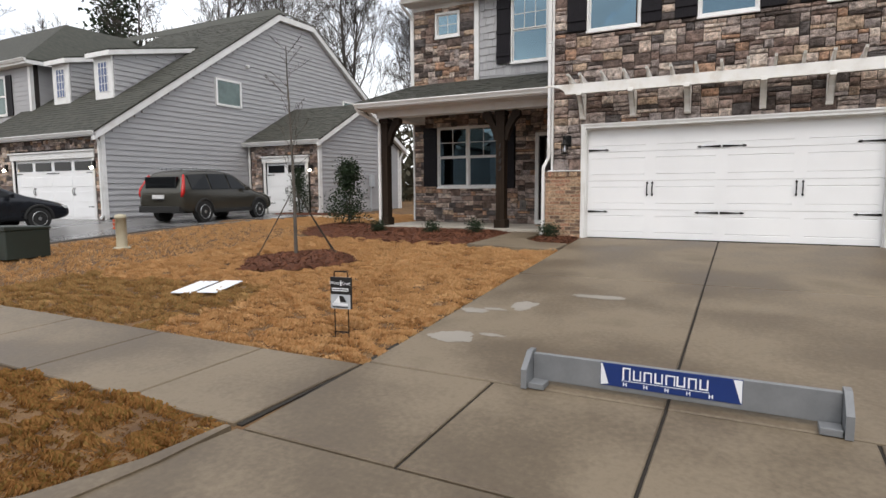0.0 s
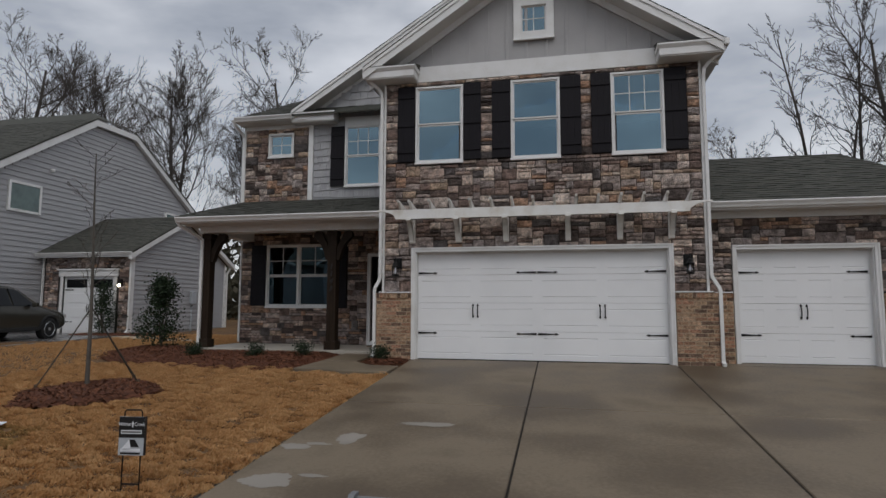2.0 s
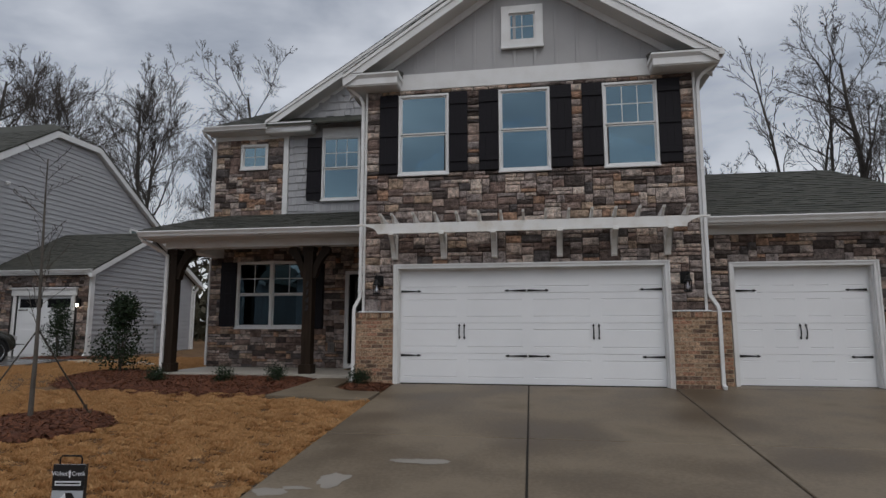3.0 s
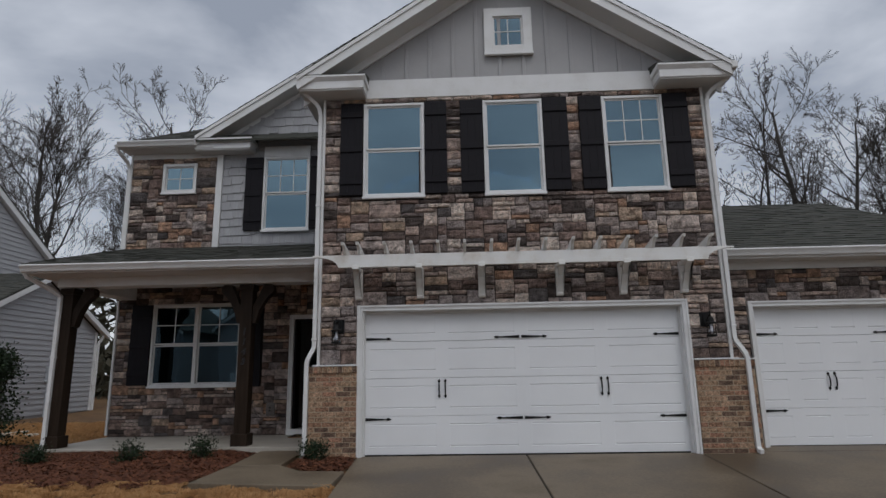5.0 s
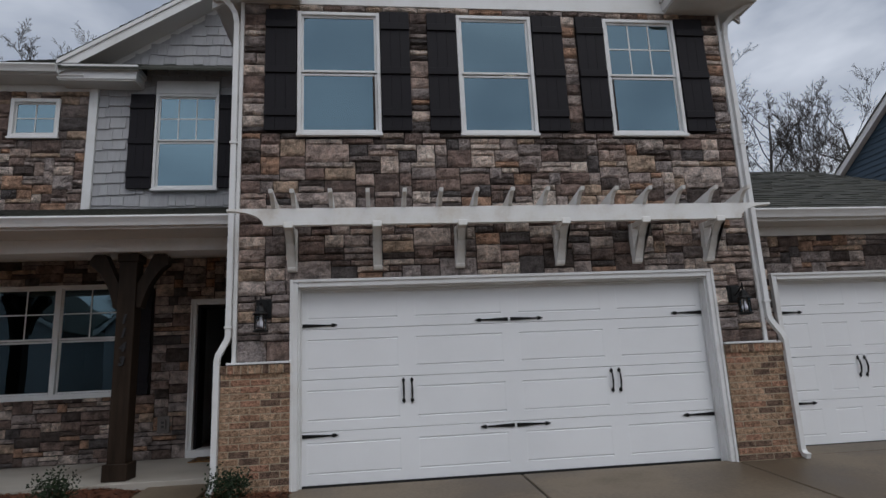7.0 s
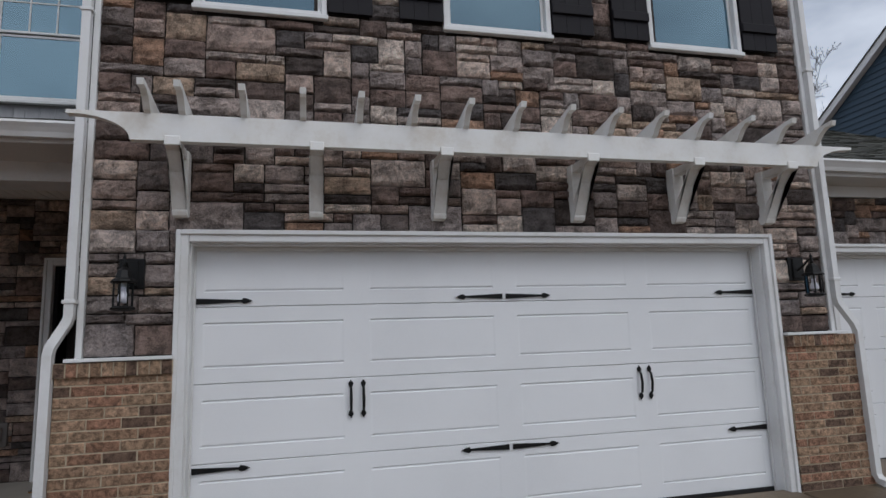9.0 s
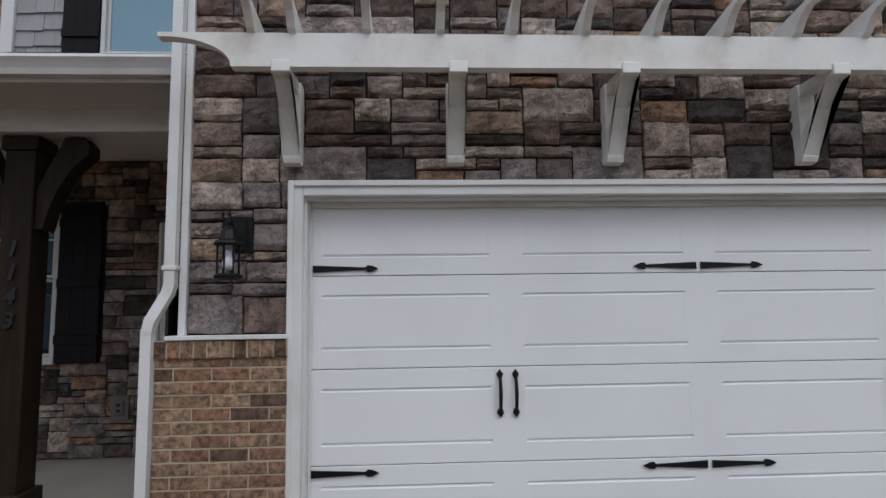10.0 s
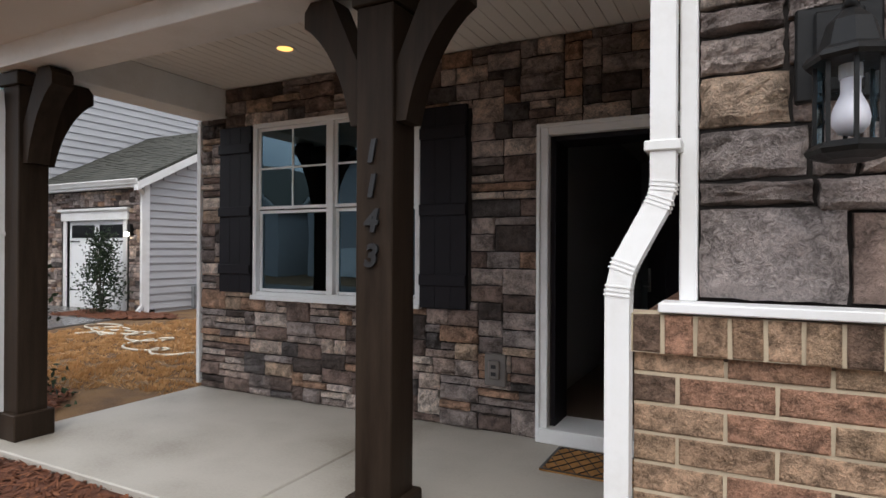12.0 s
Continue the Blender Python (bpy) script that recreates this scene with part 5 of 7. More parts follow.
ys = thing("yard_sign", "small black and grey yard sign on a wire frame", "yard sign", at=(-3.265, 4.155, ground_z(-3.265, 4.155)), rz=8)
ys.scale = (0.84, 1.0, 1.0)
part("wire_frame", sweep([(-0.085, 0, -0.02), (-0.085, 0, 0.60), (-0.07, 0, 0.615), (0.07, 0, 0.615), (0.085, 0, 0.60), (0.085, 0, -0.02)], 0.006, 6), M_IRON, ys)
part("cross_wire", sweep([(-0.085, 0, 0.05), (0.085, 0, 0.05)], 0.006, 6), M_IRON, ys)
pn = part("panel", boxes((-0.122, 0.122, -0.016, -0.008, 0.27, 0.565), bev=0.001), M_SIGNGREY, ys, "printed panel")
part("panel_edge", boxes((0.1225, 0.126, -0.016, 0.014, 0.27, 0.565)), M_SIGNBLACK, ys)
part("black_field", boxes((-0.122, 0.122, -0.0175, -0.0162, 0.405, 0.565)), M_SIGNBLACK, pn)
words("Walnut   Creek", 0.040, 0.0005, M_SIGNWHITE, pn, pose(0, -0.0182, 0.508, 90, 0, 0))
part("arrow_mark", prism([(0.004, 0.485), (0.016, 0.485), (0.016, 0.51), (0.024, 0.51), (0.010, 0.535), (-0.004, 0.51), (0.004, 0.51)], "y", -0.0186, -0.0178), M_SIGNWHITE, pn)
part("white_bar", boxes((-0.10, 0.10, -0.0188, -0.0176, 0.435, 0.463)), M_SIGNWHITE, pn)
part("text_bar", boxes((-0.092, 0.092, -0.0196, -0.0189, 0.444, 0.454)), M_SIGNBLACK, pn)
part("white_peak", prism([(-0.10, 0.31), (-0.02, 0.39), (0.015, 0.39), (-0.01, 0.31)], "y", -0.0186, -0.0162), M_SIGNWHITE, pn)
part("dark_peak", prism([(0.0, 0.335), (-0.015, 0.392), (0.035, 0.392), (0.08, 0.335)], "y", -0.0196, -0.0187), M_SIGNBLACK, pn)
part("white_strip", boxes((-0.10, 0.09, -0.0186, -0.0163, 0.30, 0.322)), M_SIGNWHITE, pn)
part("text_bar", boxes((-0.10, 0.09, -0.0186, -0.0163, 0.280, 0.292)), M_SIGNBLACK, pn)

for i, (px, py, rz) in enumerate(((-6.51, 5.19, 20), (-6.20, 5.335, 20))):
    sh = thing("foam_sheet", "white rectangular foam board lying flat on the grass", "board", "boards on the lawn", at=(px, py, ground_z(px, py) + 0.018), rz=rz)
    part("sheet", boxes((-0.135, 0.135, -0.36, 0.36, 0, 0.014), bev=0.003), M_SHEET, sh)
    sh.rotation_euler.x = math.atan(SLOPE)
tb = thing("transformer_box", "dark green steel utility transformer box on the lawn", "utility box", at=(-12.55, 5.95, ground_z(-11, 5.9)), rz=6)
part("cabinet", boxes((-0.45, 0.45, -0.42, 0.42, 0, 0.55), bev=0.02), M_TGREEN, tb)
part("lid", prism([(-0.45, 0.545), (0.45, 0.545), (0.45, 0.60), (-0.44, 0.64)], "x", -0.46, 0.46, bev=0.015), M_TGREEN, tb)
part("warning_label", boxes((0.10, 0.24, -0.4265, -0.42, 0.36, 0.40)), M_SIGNWHITE, tb, "white label")
part("red_marker", lathe([(0.004, 0.0), (0.05, 0.0), (0.05, 0.06), (0.02, 0.07)], (0.1, -0.46, 0.02), 12), M_RED, tb, "red marker cap")
pd = thing("utility_pedestal", "beige plastic utility pedestal with orange marking", "utility pedestal", at=(-11.61, 7.53, ground_z(-11, 7.53)))
part("tube", lathe([(0.115, 0), (0.105, 0.02), (0.105, 0.62), (0.115, 0.625), (0.115, 0.66), (0.10, 0.70), (0.03, 0.715)], (0, 0, 0), 20), M_BEIGE, pd, smooth=True)
part("foot", lathe([(0.17, 0.0), (0.16, 0.025), (0.10, 0.03)], (0, 0, 0), 16), M_BEIGE, pd)
for i in range(3):
    part("orange_mark", boxes((-0.125, -0.07, -0.090 - 0.004, -0.06, 0.40 + i * 0.075, 0.455 + i * 0.075)), M_ORANGE, pd)


# mulch beds
def bed(name, outline, label, rise=0.05, chips=3000, seed=3, ramp=0.18):
    """A low mound inside the outline with loose chips on it."""
    rng = random.Random(seed)
    xs = [p[0] for p in outline]
    ys_ = [p[1] for p in outline]
    k = len(outline)

    def inside(x, y):
        c = False
        for i in range(k):
            (ax, ay), (bx2, by2) = outline[i], outline[(i + 1) % k]
            if (ay > y) != (by2 > y) and x < (bx2 - ax) * (y - ay) / (by2 - ay) + ax:
                c = not c
        return c

    def edge(x, y):
        best = 9
        for i in range(k):
            a, b = Vector(outline[i]), Vector(outline[(i + 1) % k])
            u = max(0, min(1, (Vector((x, y)) - a).dot(b - a) / (b - a).length_squared))
            best = min(best, (Vector((x, y)) - a.lerp(b, u)).length)
        return best

    def height(x, y):
        return ground_z(x, y) + rise * min(1, edge(x, y) / ramp) + 0.012 * noise.noise((x * 7, y * 7, 1)) - 0.012

    ob = thing(name, label, "mulch bed", "mulch beds", "structure")
    bm = bmesh.new()
    st = 0.09
    nx, ny = int((max(xs) - min(xs)) / st) + 3, int((max(ys_) - min(ys_)) / st) + 3
    vs = {}
    for i in range(nx):
        for j in range(ny):
            x, y = min(xs) - st + i * st, min(ys_) - st + j * st
            x += 0.03 * noise.noise((x * 9, y * 9, 2))
            y += 0.03 * noise.noise((x * 9, y * 9, 5))
            if inside(x, y):
                vs[i, j] = bm.verts.new((x, y, height(x, y)))
    for (i, j) in list(vs):
        q = [vs.get(c) for c in ((i, j), (i + 1, j), (i + 1, j + 1), (i, j + 1))]
        if all(q):
            bm.faces.new(q)
    part("mulch_mound", bm, M_MULCH, ob, smooth=True)
    verts, faces = [], []
    while len(faces) < chips:
        x, y = rng.uniform(min(xs), max(xs)), rng.uniform(min(ys_), max(ys_))
        if not inside(x, y):
            continue
        z = height(x, y) + 0.008
        a, l, w = rng.uniform(0, 6.3), rng.uniform(0.02, 0.055), rng.uniform(0.004, 0.010)
        dx, dy, t = math.cos(a) * l, math.sin(a) * l, rng.uniform(-0.015, 0.02)
        ex, ey = -math.sin(a) * w, math.cos(a) * w
        o = len(verts)
        verts += [(x - dx - ex, y - dy - ey, z - t), (x + dx - ex, y + dy - ey, z + t), (x + dx + ex, y + dy + ey, z + t + 0.004), (x - dx + ex, y - dy + ey, z - t + 0.004)]
        faces.append((o, o + 1, o + 2, o + 3))
    me = bpy.data.meshes.new("mulch_chips")
    me.from_pydata(verts, [], faces)
    me.materials.append(M_MULCH)
    c = tagged(new("mulch_chips", me), "red-brown shredded mulch and pine straw", "", "", "stuff")
    c.parent = ob


BED_A = [(-9.6, 10.75), (-9.0, 10.35), (-8.0, 10.1), (-6.6, 9.95), (-5.4, 9.90), (-4.85, 10.0), (-4.66, 10.9), (-4.66, 12.7), (-8.45, 12.7), (-8.8, 12.9), (-9.4, 13.5), (-10.2, 13.7), (-10.6, 13.0), (-10.3, 11.8)]
BED_B = [(-3.86, 11.0), (-3.55, 10.72), (-3.05, 10.62), (-2.97, 11.0), (-2.99, 11.55), (-3.86, 11.55)]
BED_T = [(-6.72 + 1.0 * math.cos(a * 0.4488 + 0.3) * (1 + 0.12 * math.sin(a * 3)), 7.45 + 1.0 * math.sin(a * 0.4488 + 0.3) * (1 + 0.1 * math.cos(a * 2))) for a in range(14)]
bed("mulch_bed", BED_A, "red-brown mulch bed in front of the porch", rise=0.055, ramp=0.45, chips=12000, seed=3)
bed("mulch_bed", BED_B, "small red-brown mulch bed beside the garage", chips=1200, seed=4)
bed("mulch_bed", BED_T, "red-brown mulch ring round the young tree", rise=0.07, chips=2600, seed=5)
BED_N = [(-16.9, 17.2), (-14.9, 17.4), (-13.8, 18.2), (-14.5, 18.7), (-15.4, 18.52), (-17.1, 18.52)]
bed("mulch_bed", BED_N, "mulch bed in front of the neighbour's annex", chips=800, seed=6)


# grass: short straw blades laid every way
def blades(n, x0, x1, y0, y1, seed, keep, name, ln=(0.02, 0.05), mat_=None):
    r = np.random.RandomState(seed)
    x, y = r.uniform(x0, x1, n), r.uniform(y0, y1, n)
    ok = np.array([keep(a, b) for a, b in zip(x, y)])
    x, y = x[ok], y[ok]
    n = len(x)
    # tufts lean the same way over a hand's breadth
    lean = np.array([noise.noise((a * 3.0, b * 6.0, 3.3)) * 2.6 for a, b in zip(x, y)]) + r.uniform(-0.8, 0.8, n)
    # matted ridges and hollows, drawn out across the slope
    ridge = np.array([0.65 * noise.noise((a * 3.4, b * 9.0, 8.0)) + 0.35 * noise.noise((a * 8.0, b * 19.0, 2.0)) for a, b in zip(x, y)])
    keep_it = r.uniform(-0.36, 0.16, n) < ridge
    x, y, lean, ridge = x[keep_it], y[keep_it], lean[keep_it], ridge[keep_it]
    n = len(x)
    l = r.uniform(ln[0], ln[1], n)
    z = np.array([ground_z(a, b) for a, b in zip(x, y)]) - 0.03
    z += np.array([0.012 * noise.noise((a * 1.3, b * 1.3, 0.3)) for a, b in zip(x, y)])
    h = r.uniform(0.006, 0.020, n) + 0.11 * np.clip(ridge + 0.12, 0, 0.5)
    w = r.uniform(0.0025, 0.0055, n)
    dx, dy = np.cos(lean), np.sin(lean)
    v = np.empty((n, 4, 3))
    v[:, 0] = np.stack([x - dy * w, y + dx * w, z - 0.005], 1)
    v[:, 1] = np.stack([x + dy * w, y - dx * w, z - 0.005], 1)
    v[:, 2] = np.stack([x + dx * l * 0.6 + dy * w, y + dy * l * 0.6 - dx * w, z + h], 1)
    v[:, 3] = np.stack([x + dx * l, y + dy * l, z + h * 0.8], 1)
    me = bpy.data.meshes.new(name)
    idx = np.arange(n * 4).reshape(n, 4)
    me.from_pydata(v.reshape(-1, 3).tolist(), [], idx.tolist())
    me.materials.append(mat_ or M_BLADE)
    return tagged(new(name, me), "short straw-coloured dormant grass blades", "grass", "", "stuff")


def on_lawn(x, y):
    if x > left_edge(y) - 0.02 or (x > -4.85 and y > 9.8):
        return False
    if (x + 6.72) ** 2 + (y - 7.45) ** 2 < 0.85:
        return False
    return not (y > 10.2 and x > -10.5)


def old_turf(x, y):
    """The stretch of older, browner grass round the boards."""
    edge = 0.35 * noise.noise((x * 0.9, y * 0.9, 4.0))
    return x < -5.15 + 0.25 * (3.65 - y) + edge and y < 5.75 + 0.12 * (x + 6) + edge


blades(300000, -9.5, -2.6, 3.64, 10.5, 1, lambda x, y: on_lawn(x, y) and not old_turf(x, y), "grass")
blades(70000, -9.5, -5.0, 3.64, 6.4, 5, lambda x, y: on_lawn(x, y) and old_turf(x, y), "grass", (0.02, 0.05), M_OLD)
blades(46000, -16, -9.5, 3.64, 14, 2, lambda x, y: x > -13.9, "grass", (0.03, 0.06))
blades(90000, -8.4, -2.7, 0.1, 2.40, 3, lambda x, y: x < -2.78 - max(0, (2.3 - y)) * 0.3 - max(0, 1.5 - y) * 0.7, "grass", (0.02, 0.045), M_VERGE)
blades(60000, -14, -8.5, 12.6, 19, 4, lambda x, y: not (x > -10.9 and y < 13.9) and not (y > 17.1 and x < -13.7), "grass", (0.02, 0.05))

# pale dried patches on the concrete
spots = thing("concrete_stain", "pale dried spill patches on the driveway", "stain", kind="structure")
for sx, sy, sw, sh_, seed in ((-2.32, 4.56, 0.22, 0.15, 1), (-2.02, 4.74, 0.13, 0.04, 2), (-2.11, 5.88, 0.14, 0.20, 3), (-2.52, 5.5, 0.15, 0.10, 9), (-2.36, 5.62, 0.13, 0.04, 10), (-1.42, 6.56, 0.30, 0.09, 11)):
    bm = bmesh.new()
    vs = []
    for k in range(40):
        a = k * math.tau / 40
        q = 1 + 0.45 * noise.noise((math.cos(a) * 1.6 + seed, math.sin(a) * 1.6, seed)) + 0.2 * noise.noise((math.cos(a) * 5, math.sin(a) * 5, seed))
        x, y = sx + sw * q * math.cos(a), sy + sh_ * q * math.sin(a)
        vs.append(bm.verts.new((x, y, ground_z(x, y) + 0.003)))
    bm.faces.new(vs)
    part("dried_patch", bm, M_DRYSPOT, spots)


# ---- trees and shrubs ----
def branchwork(seed, height, trunk_r, levels, counts, spread, bare_to=0.3, lift=0.55, wander=0.25, lead=0.9, reach=1.0, thin=1.0, twig=1.0):
    """Trunk and limbs, split into two meshes: (trunk with main limbs, fine crown)."""
    rng = random.Random(seed)
    out = ([], []), ([], [])

    def tube(pts, rs, sides, which):
        verts, faces = out[which]
        base = len(verts)
        for i, p in enumerate(pts):
            d = (pts[min(i + 1, len(pts) - 1)] - pts[max(i - 1, 0)]).normalized()
            s = d.cross(Vector((0.3, 1, 0.2))).normalized()
            u = s.cross(d)
            for k in range(sides):
                a = k * math.tau / sides
                verts.append(tuple(p + rs[i] * (s * math.cos(a) + u * math.sin(a))))
        for i in range(len(pts) - 1):
            for k in range(sides):
                faces.append((base + i * sides + k, base + i * sides + (k + 1) % sides, base + (i + 1) * sides + (k + 1) % sides, base + (i + 1) * sides + k))

    def grow(p, d, length, r, level):
        n = 7 if level == 0 else (5 if level < 3 else 3)
        pts, rs = [p.copy()], [r]
        q, dd = p.copy(), d.copy()
        for i in range(n):
            dd = (dd + Vector((rng.uniform(-1, 1), rng.uniform(-1, 1), rng.uniform(-0.4, 1) * (lift if level else 0.6))) * wander * (0.35 if level == 0 else 1)).normalized()
            q = q + dd * (length / n)
            pts.append(q.copy())
            rs.append(max(0.0065 * twig if level > 2 else 0.01 * twig, r * (1 - (0.80 if level == 0 else 0.75) * (i + 1) / n)))
        tube(pts, rs, 7 if level == 0 else (5 if level < 2 else 3), 0 if level < 2 else 1)
        if level >= levels:
            return
        for k in range(counts[level]):
            u = (bare_to + (1 - bare_to) * (k + rng.random()) / counts[level]) if level == 0 else (0.25 + 0.75 * (k + rng.random()) / counts[level])
            u = min(0.98, u)
            f = u * n
            i = int(f)
            at = pts[i].lerp(pts[i + 1], f - i)
            along = (pts[i + 1] - pts[i]).normalized()
            az = rng.uniform(0, math.tau)
            side = along.cross(Vector((math.cos(az), math.sin(az), 0.2))).normalized()
            tilt = rng.uniform(0.5, 1.0) * spread
            nd = (along * math.cos(tilt) + side * math.sin(tilt)).normalized()
            ln = length * reach * rng.uniform(0.32, 0.52) * (1.15 - 0.5 * u if level == 0 else 1.1 - 0.3 * u)
            grow(at, nd, ln, rs[i] * thin * rng.uniform(0.42, 0.62), level + 1)

    grow(Vector((0, 0, -0.1)), Vector((0, 0, 1)), height * lead, trunk_r, 0)
    return out


def tree(name, label, at, height, trunk_r, seed, material, rz=0, levels=4, counts=(9, 6, 5, 4), spread=0.9, group="", **kw):
    ob = thing(name, label, "tree", group, at=at, rz=rz)
    for nm, (verts, faces) in zip(("trunk", "crown"), branchwork(seed, height, trunk_r, levels, counts, spread, **kw)):
        me = bpy.data.meshes.new(nm)
        me.from_pydata(verts, [], faces)
        me.materials.append(material)
        p = new(nm, me)
        p.parent = ob
    return ob


young = tree("young_tree", "bare young street tree staked with straps in mulch", (-7.07, 7.78, ground_z(-7.07, 7.78)), 3.75, 0.036, 11, M_BARK, levels=2, counts=(22, 5, 3), spread=0.95, bare_to=0.36, wander=0.12, lead=1.0, reach=0.40, thin=0.5, twig=0.35)
for sx, sy in ((-7.62, 7.42), (-6.40, 8.05), (-6.81, 8.45)):
    st_ = thing("tree_stake", "short wooden stake with a dark strap to the tree", "stake", "tree stakes", at=(sx, sy, ground_z(sx, sy)))
    part("stake", boxes((-0.02, 0.02, -0.02, 0.02, -0.1, 0.10), bev=0.004), M_STAKE, st_)
    z = 1.22 + ground_z(-7.07, 7.78) - ground_z(sx, sy)
    part("strap", sweep([(0, 0, 0.06), ((-7.07 - sx) * 0.5, (7.78 - sy) * 0.5, z * 0.5 + 0.02), (-7.07 - sx, 7.78 - sy, z)], 0.008, 6, flat=(1.6, 0.5)), M_STRAP, st_)

# bare woods behind the houses
kinds = []
for i, (hh, rr, sp, lf, ld, rc, bare, cnt) in enumerate((
        (15, 0.24, 0.95, 0.45, 0.84, 0.92, 0.26, (13, 9, 7, 5)),
        (15, 0.21, 0.62, 0.70, 0.66, 1.15, 0.22, (14, 9, 7, 5)),
        (15, 0.19, 1.05, 0.45, 0.92, 0.75, 0.36, (14, 9, 7, 5)),
        (15, 0.14, 0.66, 0.60, 0.97, 0.52, 0.28, (20, 8, 6, 4)))):
    kinds.append(tree("bare_tree", "tall bare winter tree behind the houses", (0, 0, 0), hh, rr, 40 + i, M_FARBARK, levels=4, counts=cnt, spread=sp, group="bare winter trees", bare_to=bare, lift=lf, wander=0.24, lead=ld, reach=rc, thin=0.82, twig=1.2))
woods = [
    (1, -25.4, 34.0, 1.26, 10), (0, -16.4, 34.5, 1.22, 80), (1, -32.0, 34.0, 1.42, 200), (0, -38.0, 33.0, 1.5, 310), (2, -29.0, 38.0, 1.25, 50), (2, -21.8, 37.0, 1.05, 130), (0, -35.5, 38.0, 1.35, 20), (1, -23.2, 40.0, 1.1, 290),
    (3, 13.7, 34.0, 1.12, 0), (3, 15.2, 34.6, 1.05, 120), (2, 15.9, 38.0, 0.95, 30), (0, 17.4, 33.5, 1.18, 60), (2, 19.8, 34.0, 1.12, 140), (1, 22.6, 34.0, 1.10, 260), (2, 9.6, 37.0, 0.80, 170), (3, 11.0, 38.0, 0.7, 75), (0, 26.5, 33.0, 1.1, 15),
    (2, -44, 31, 1.15, 75), (1, -50, 33, 1.2, 190), (2, -16.5, 40, 0.8, 90), (1, -57, 31, 1.2, 33),
    (2, 32, 32, 1.0, 99), (3, 5.5, 42, 0.8, 310), (0, -63, 30, 1.2, 140), (3, -47, 37, 1.15, 75),
]
used = set()
for k, x, y, s, rz in woods:
    m = Matrix.Translation((x, y, 0.2)) @ Matrix.Rotation(radians(rz), 4, "Z") @ Matrix.Scale(s, 4)
    if k not in used:
        kinds[k].matrix_world = m
        used.add(k)
    else:
        c = copy_thing(kinds[k], pose(x, y, 0.2, 0, 0, rz))
        c.scale = (s, s, s)


def leafy(name, label, at, height, width, n, seed, size=0.05, material=None, stems=5, shape=0.5, group="shrubs", category="shrub"):
    """Evergreen: a few stems and many small separate leaves, uneven in outline."""
    rng = random.Random(seed)
    ob = thing(name, label, category, group, at=at)
    bm = bmesh.new()
    tips = []
    for i in range(stems):
        a = rng.uniform(0, math.tau)
        top = Vector((math.cos(a) * width * 0.33 * rng.random(), math.sin(a) * width * 0.33 * rng.random(), height * rng.uniform(0.7, 1.0) if i else height))
        mid = top * 0.5 + Vector((rng.uniform(-0.05, 0.05), rng.uniform(-0.05, 0.05), 0))
        sweep([(0, 0, -0.03), mid, top], [0.02 * height / 2 + 0.004, 0.012, 0.004], 5, bm)
        tips.append((mid, top))
    part("stem", bm, M_BARK, ob)
    verts, faces = [], []
    clumps = []
    for _ in range(int(14 + height * 26)):
        h = rng.random() ** 0.85
        prof = (1 - h) ** 0.65 * 1.05 + 0.08 if shape > 0 else math.sqrt(max(0.05, 1 - (2 * h - 1) ** 2))
        a, rr = rng.uniform(0, math.tau), width / 2 * prof * math.sqrt(rng.random()) * rng.uniform(0.7, 1.25)
        clumps.append(Vector((rr * math.cos(a), rr * math.sin(a), 0.06 * height + h * height * 0.95)))
    for _ in range(n):
        c = rng.choice(clumps)
        p = c + Vector((rng.gauss(0, 1), rng.gauss(0, 1), rng.gauss(0, 1))) * size * 1.7
        d = Vector((rng.uniform(-1, 1), rng.uniform(-1, 1), rng.uniform(-0.2, 1))).normalized()
        s = d.cross(Vector((rng.uniform(-1, 1), rng.uniform(-1, 1), rng.uniform(-1, 1)))).normalized()
        l, w = size * rng.uniform(0.7, 1.2), size * rng.uniform(0.22, 0.36)
        u = d.cross(s) * w * 0.3
        o = len(verts)
        verts += [tuple(p), tuple(p + d * l * 0.5 + s * w + u), tuple(p + d * l), tuple(p + d * l * 0.5 - s * w + u)]
        faces.append((o, o + 1, o + 2, o + 3))
    me = bpy.data.meshes.new("foliage")
    me.from_pydata(verts, [], faces)
    me.materials.append(material or M_LEAF)
    p = new("foliage", me)
    p.parent = ob
    return ob


leafy("holly_shrub", "tall dark green upright holly shrub in the mulch", (-9.75, 12.9, 0.02), 1.62, 0.95, 4200, 5, 0.07)
leafy("holly_shrub", "dark green holly shrub beside the neighbour's garage", (-16.0, 17.95, 0.06), 1.66, 0.8, 3000, 6, 0.07)
for i, (x, y, h) in enumerate(((-6.30, 11.28, 0.20), (-5.30, 11.48, 0.22), (-3.56, 11.28, 0.22), (-7.6, 11.2, 0.16))):
    leafy("small_shrub", "small low green shrub planted in the mulch", (x, y, ground_z(x, y) + (0.04 if x < -4 else 0.03)), h, 0.30, 1100, 20 + i, 0.036, shape=0, stems=3, group="small bed shrubs")
leafy("pine_tree", "dark green pine behind the neighbour's house", (-46.5, 31.0, 0.1), 18, 4.6, 4200, 9, 0.42, stems=1, group="", category="tree")

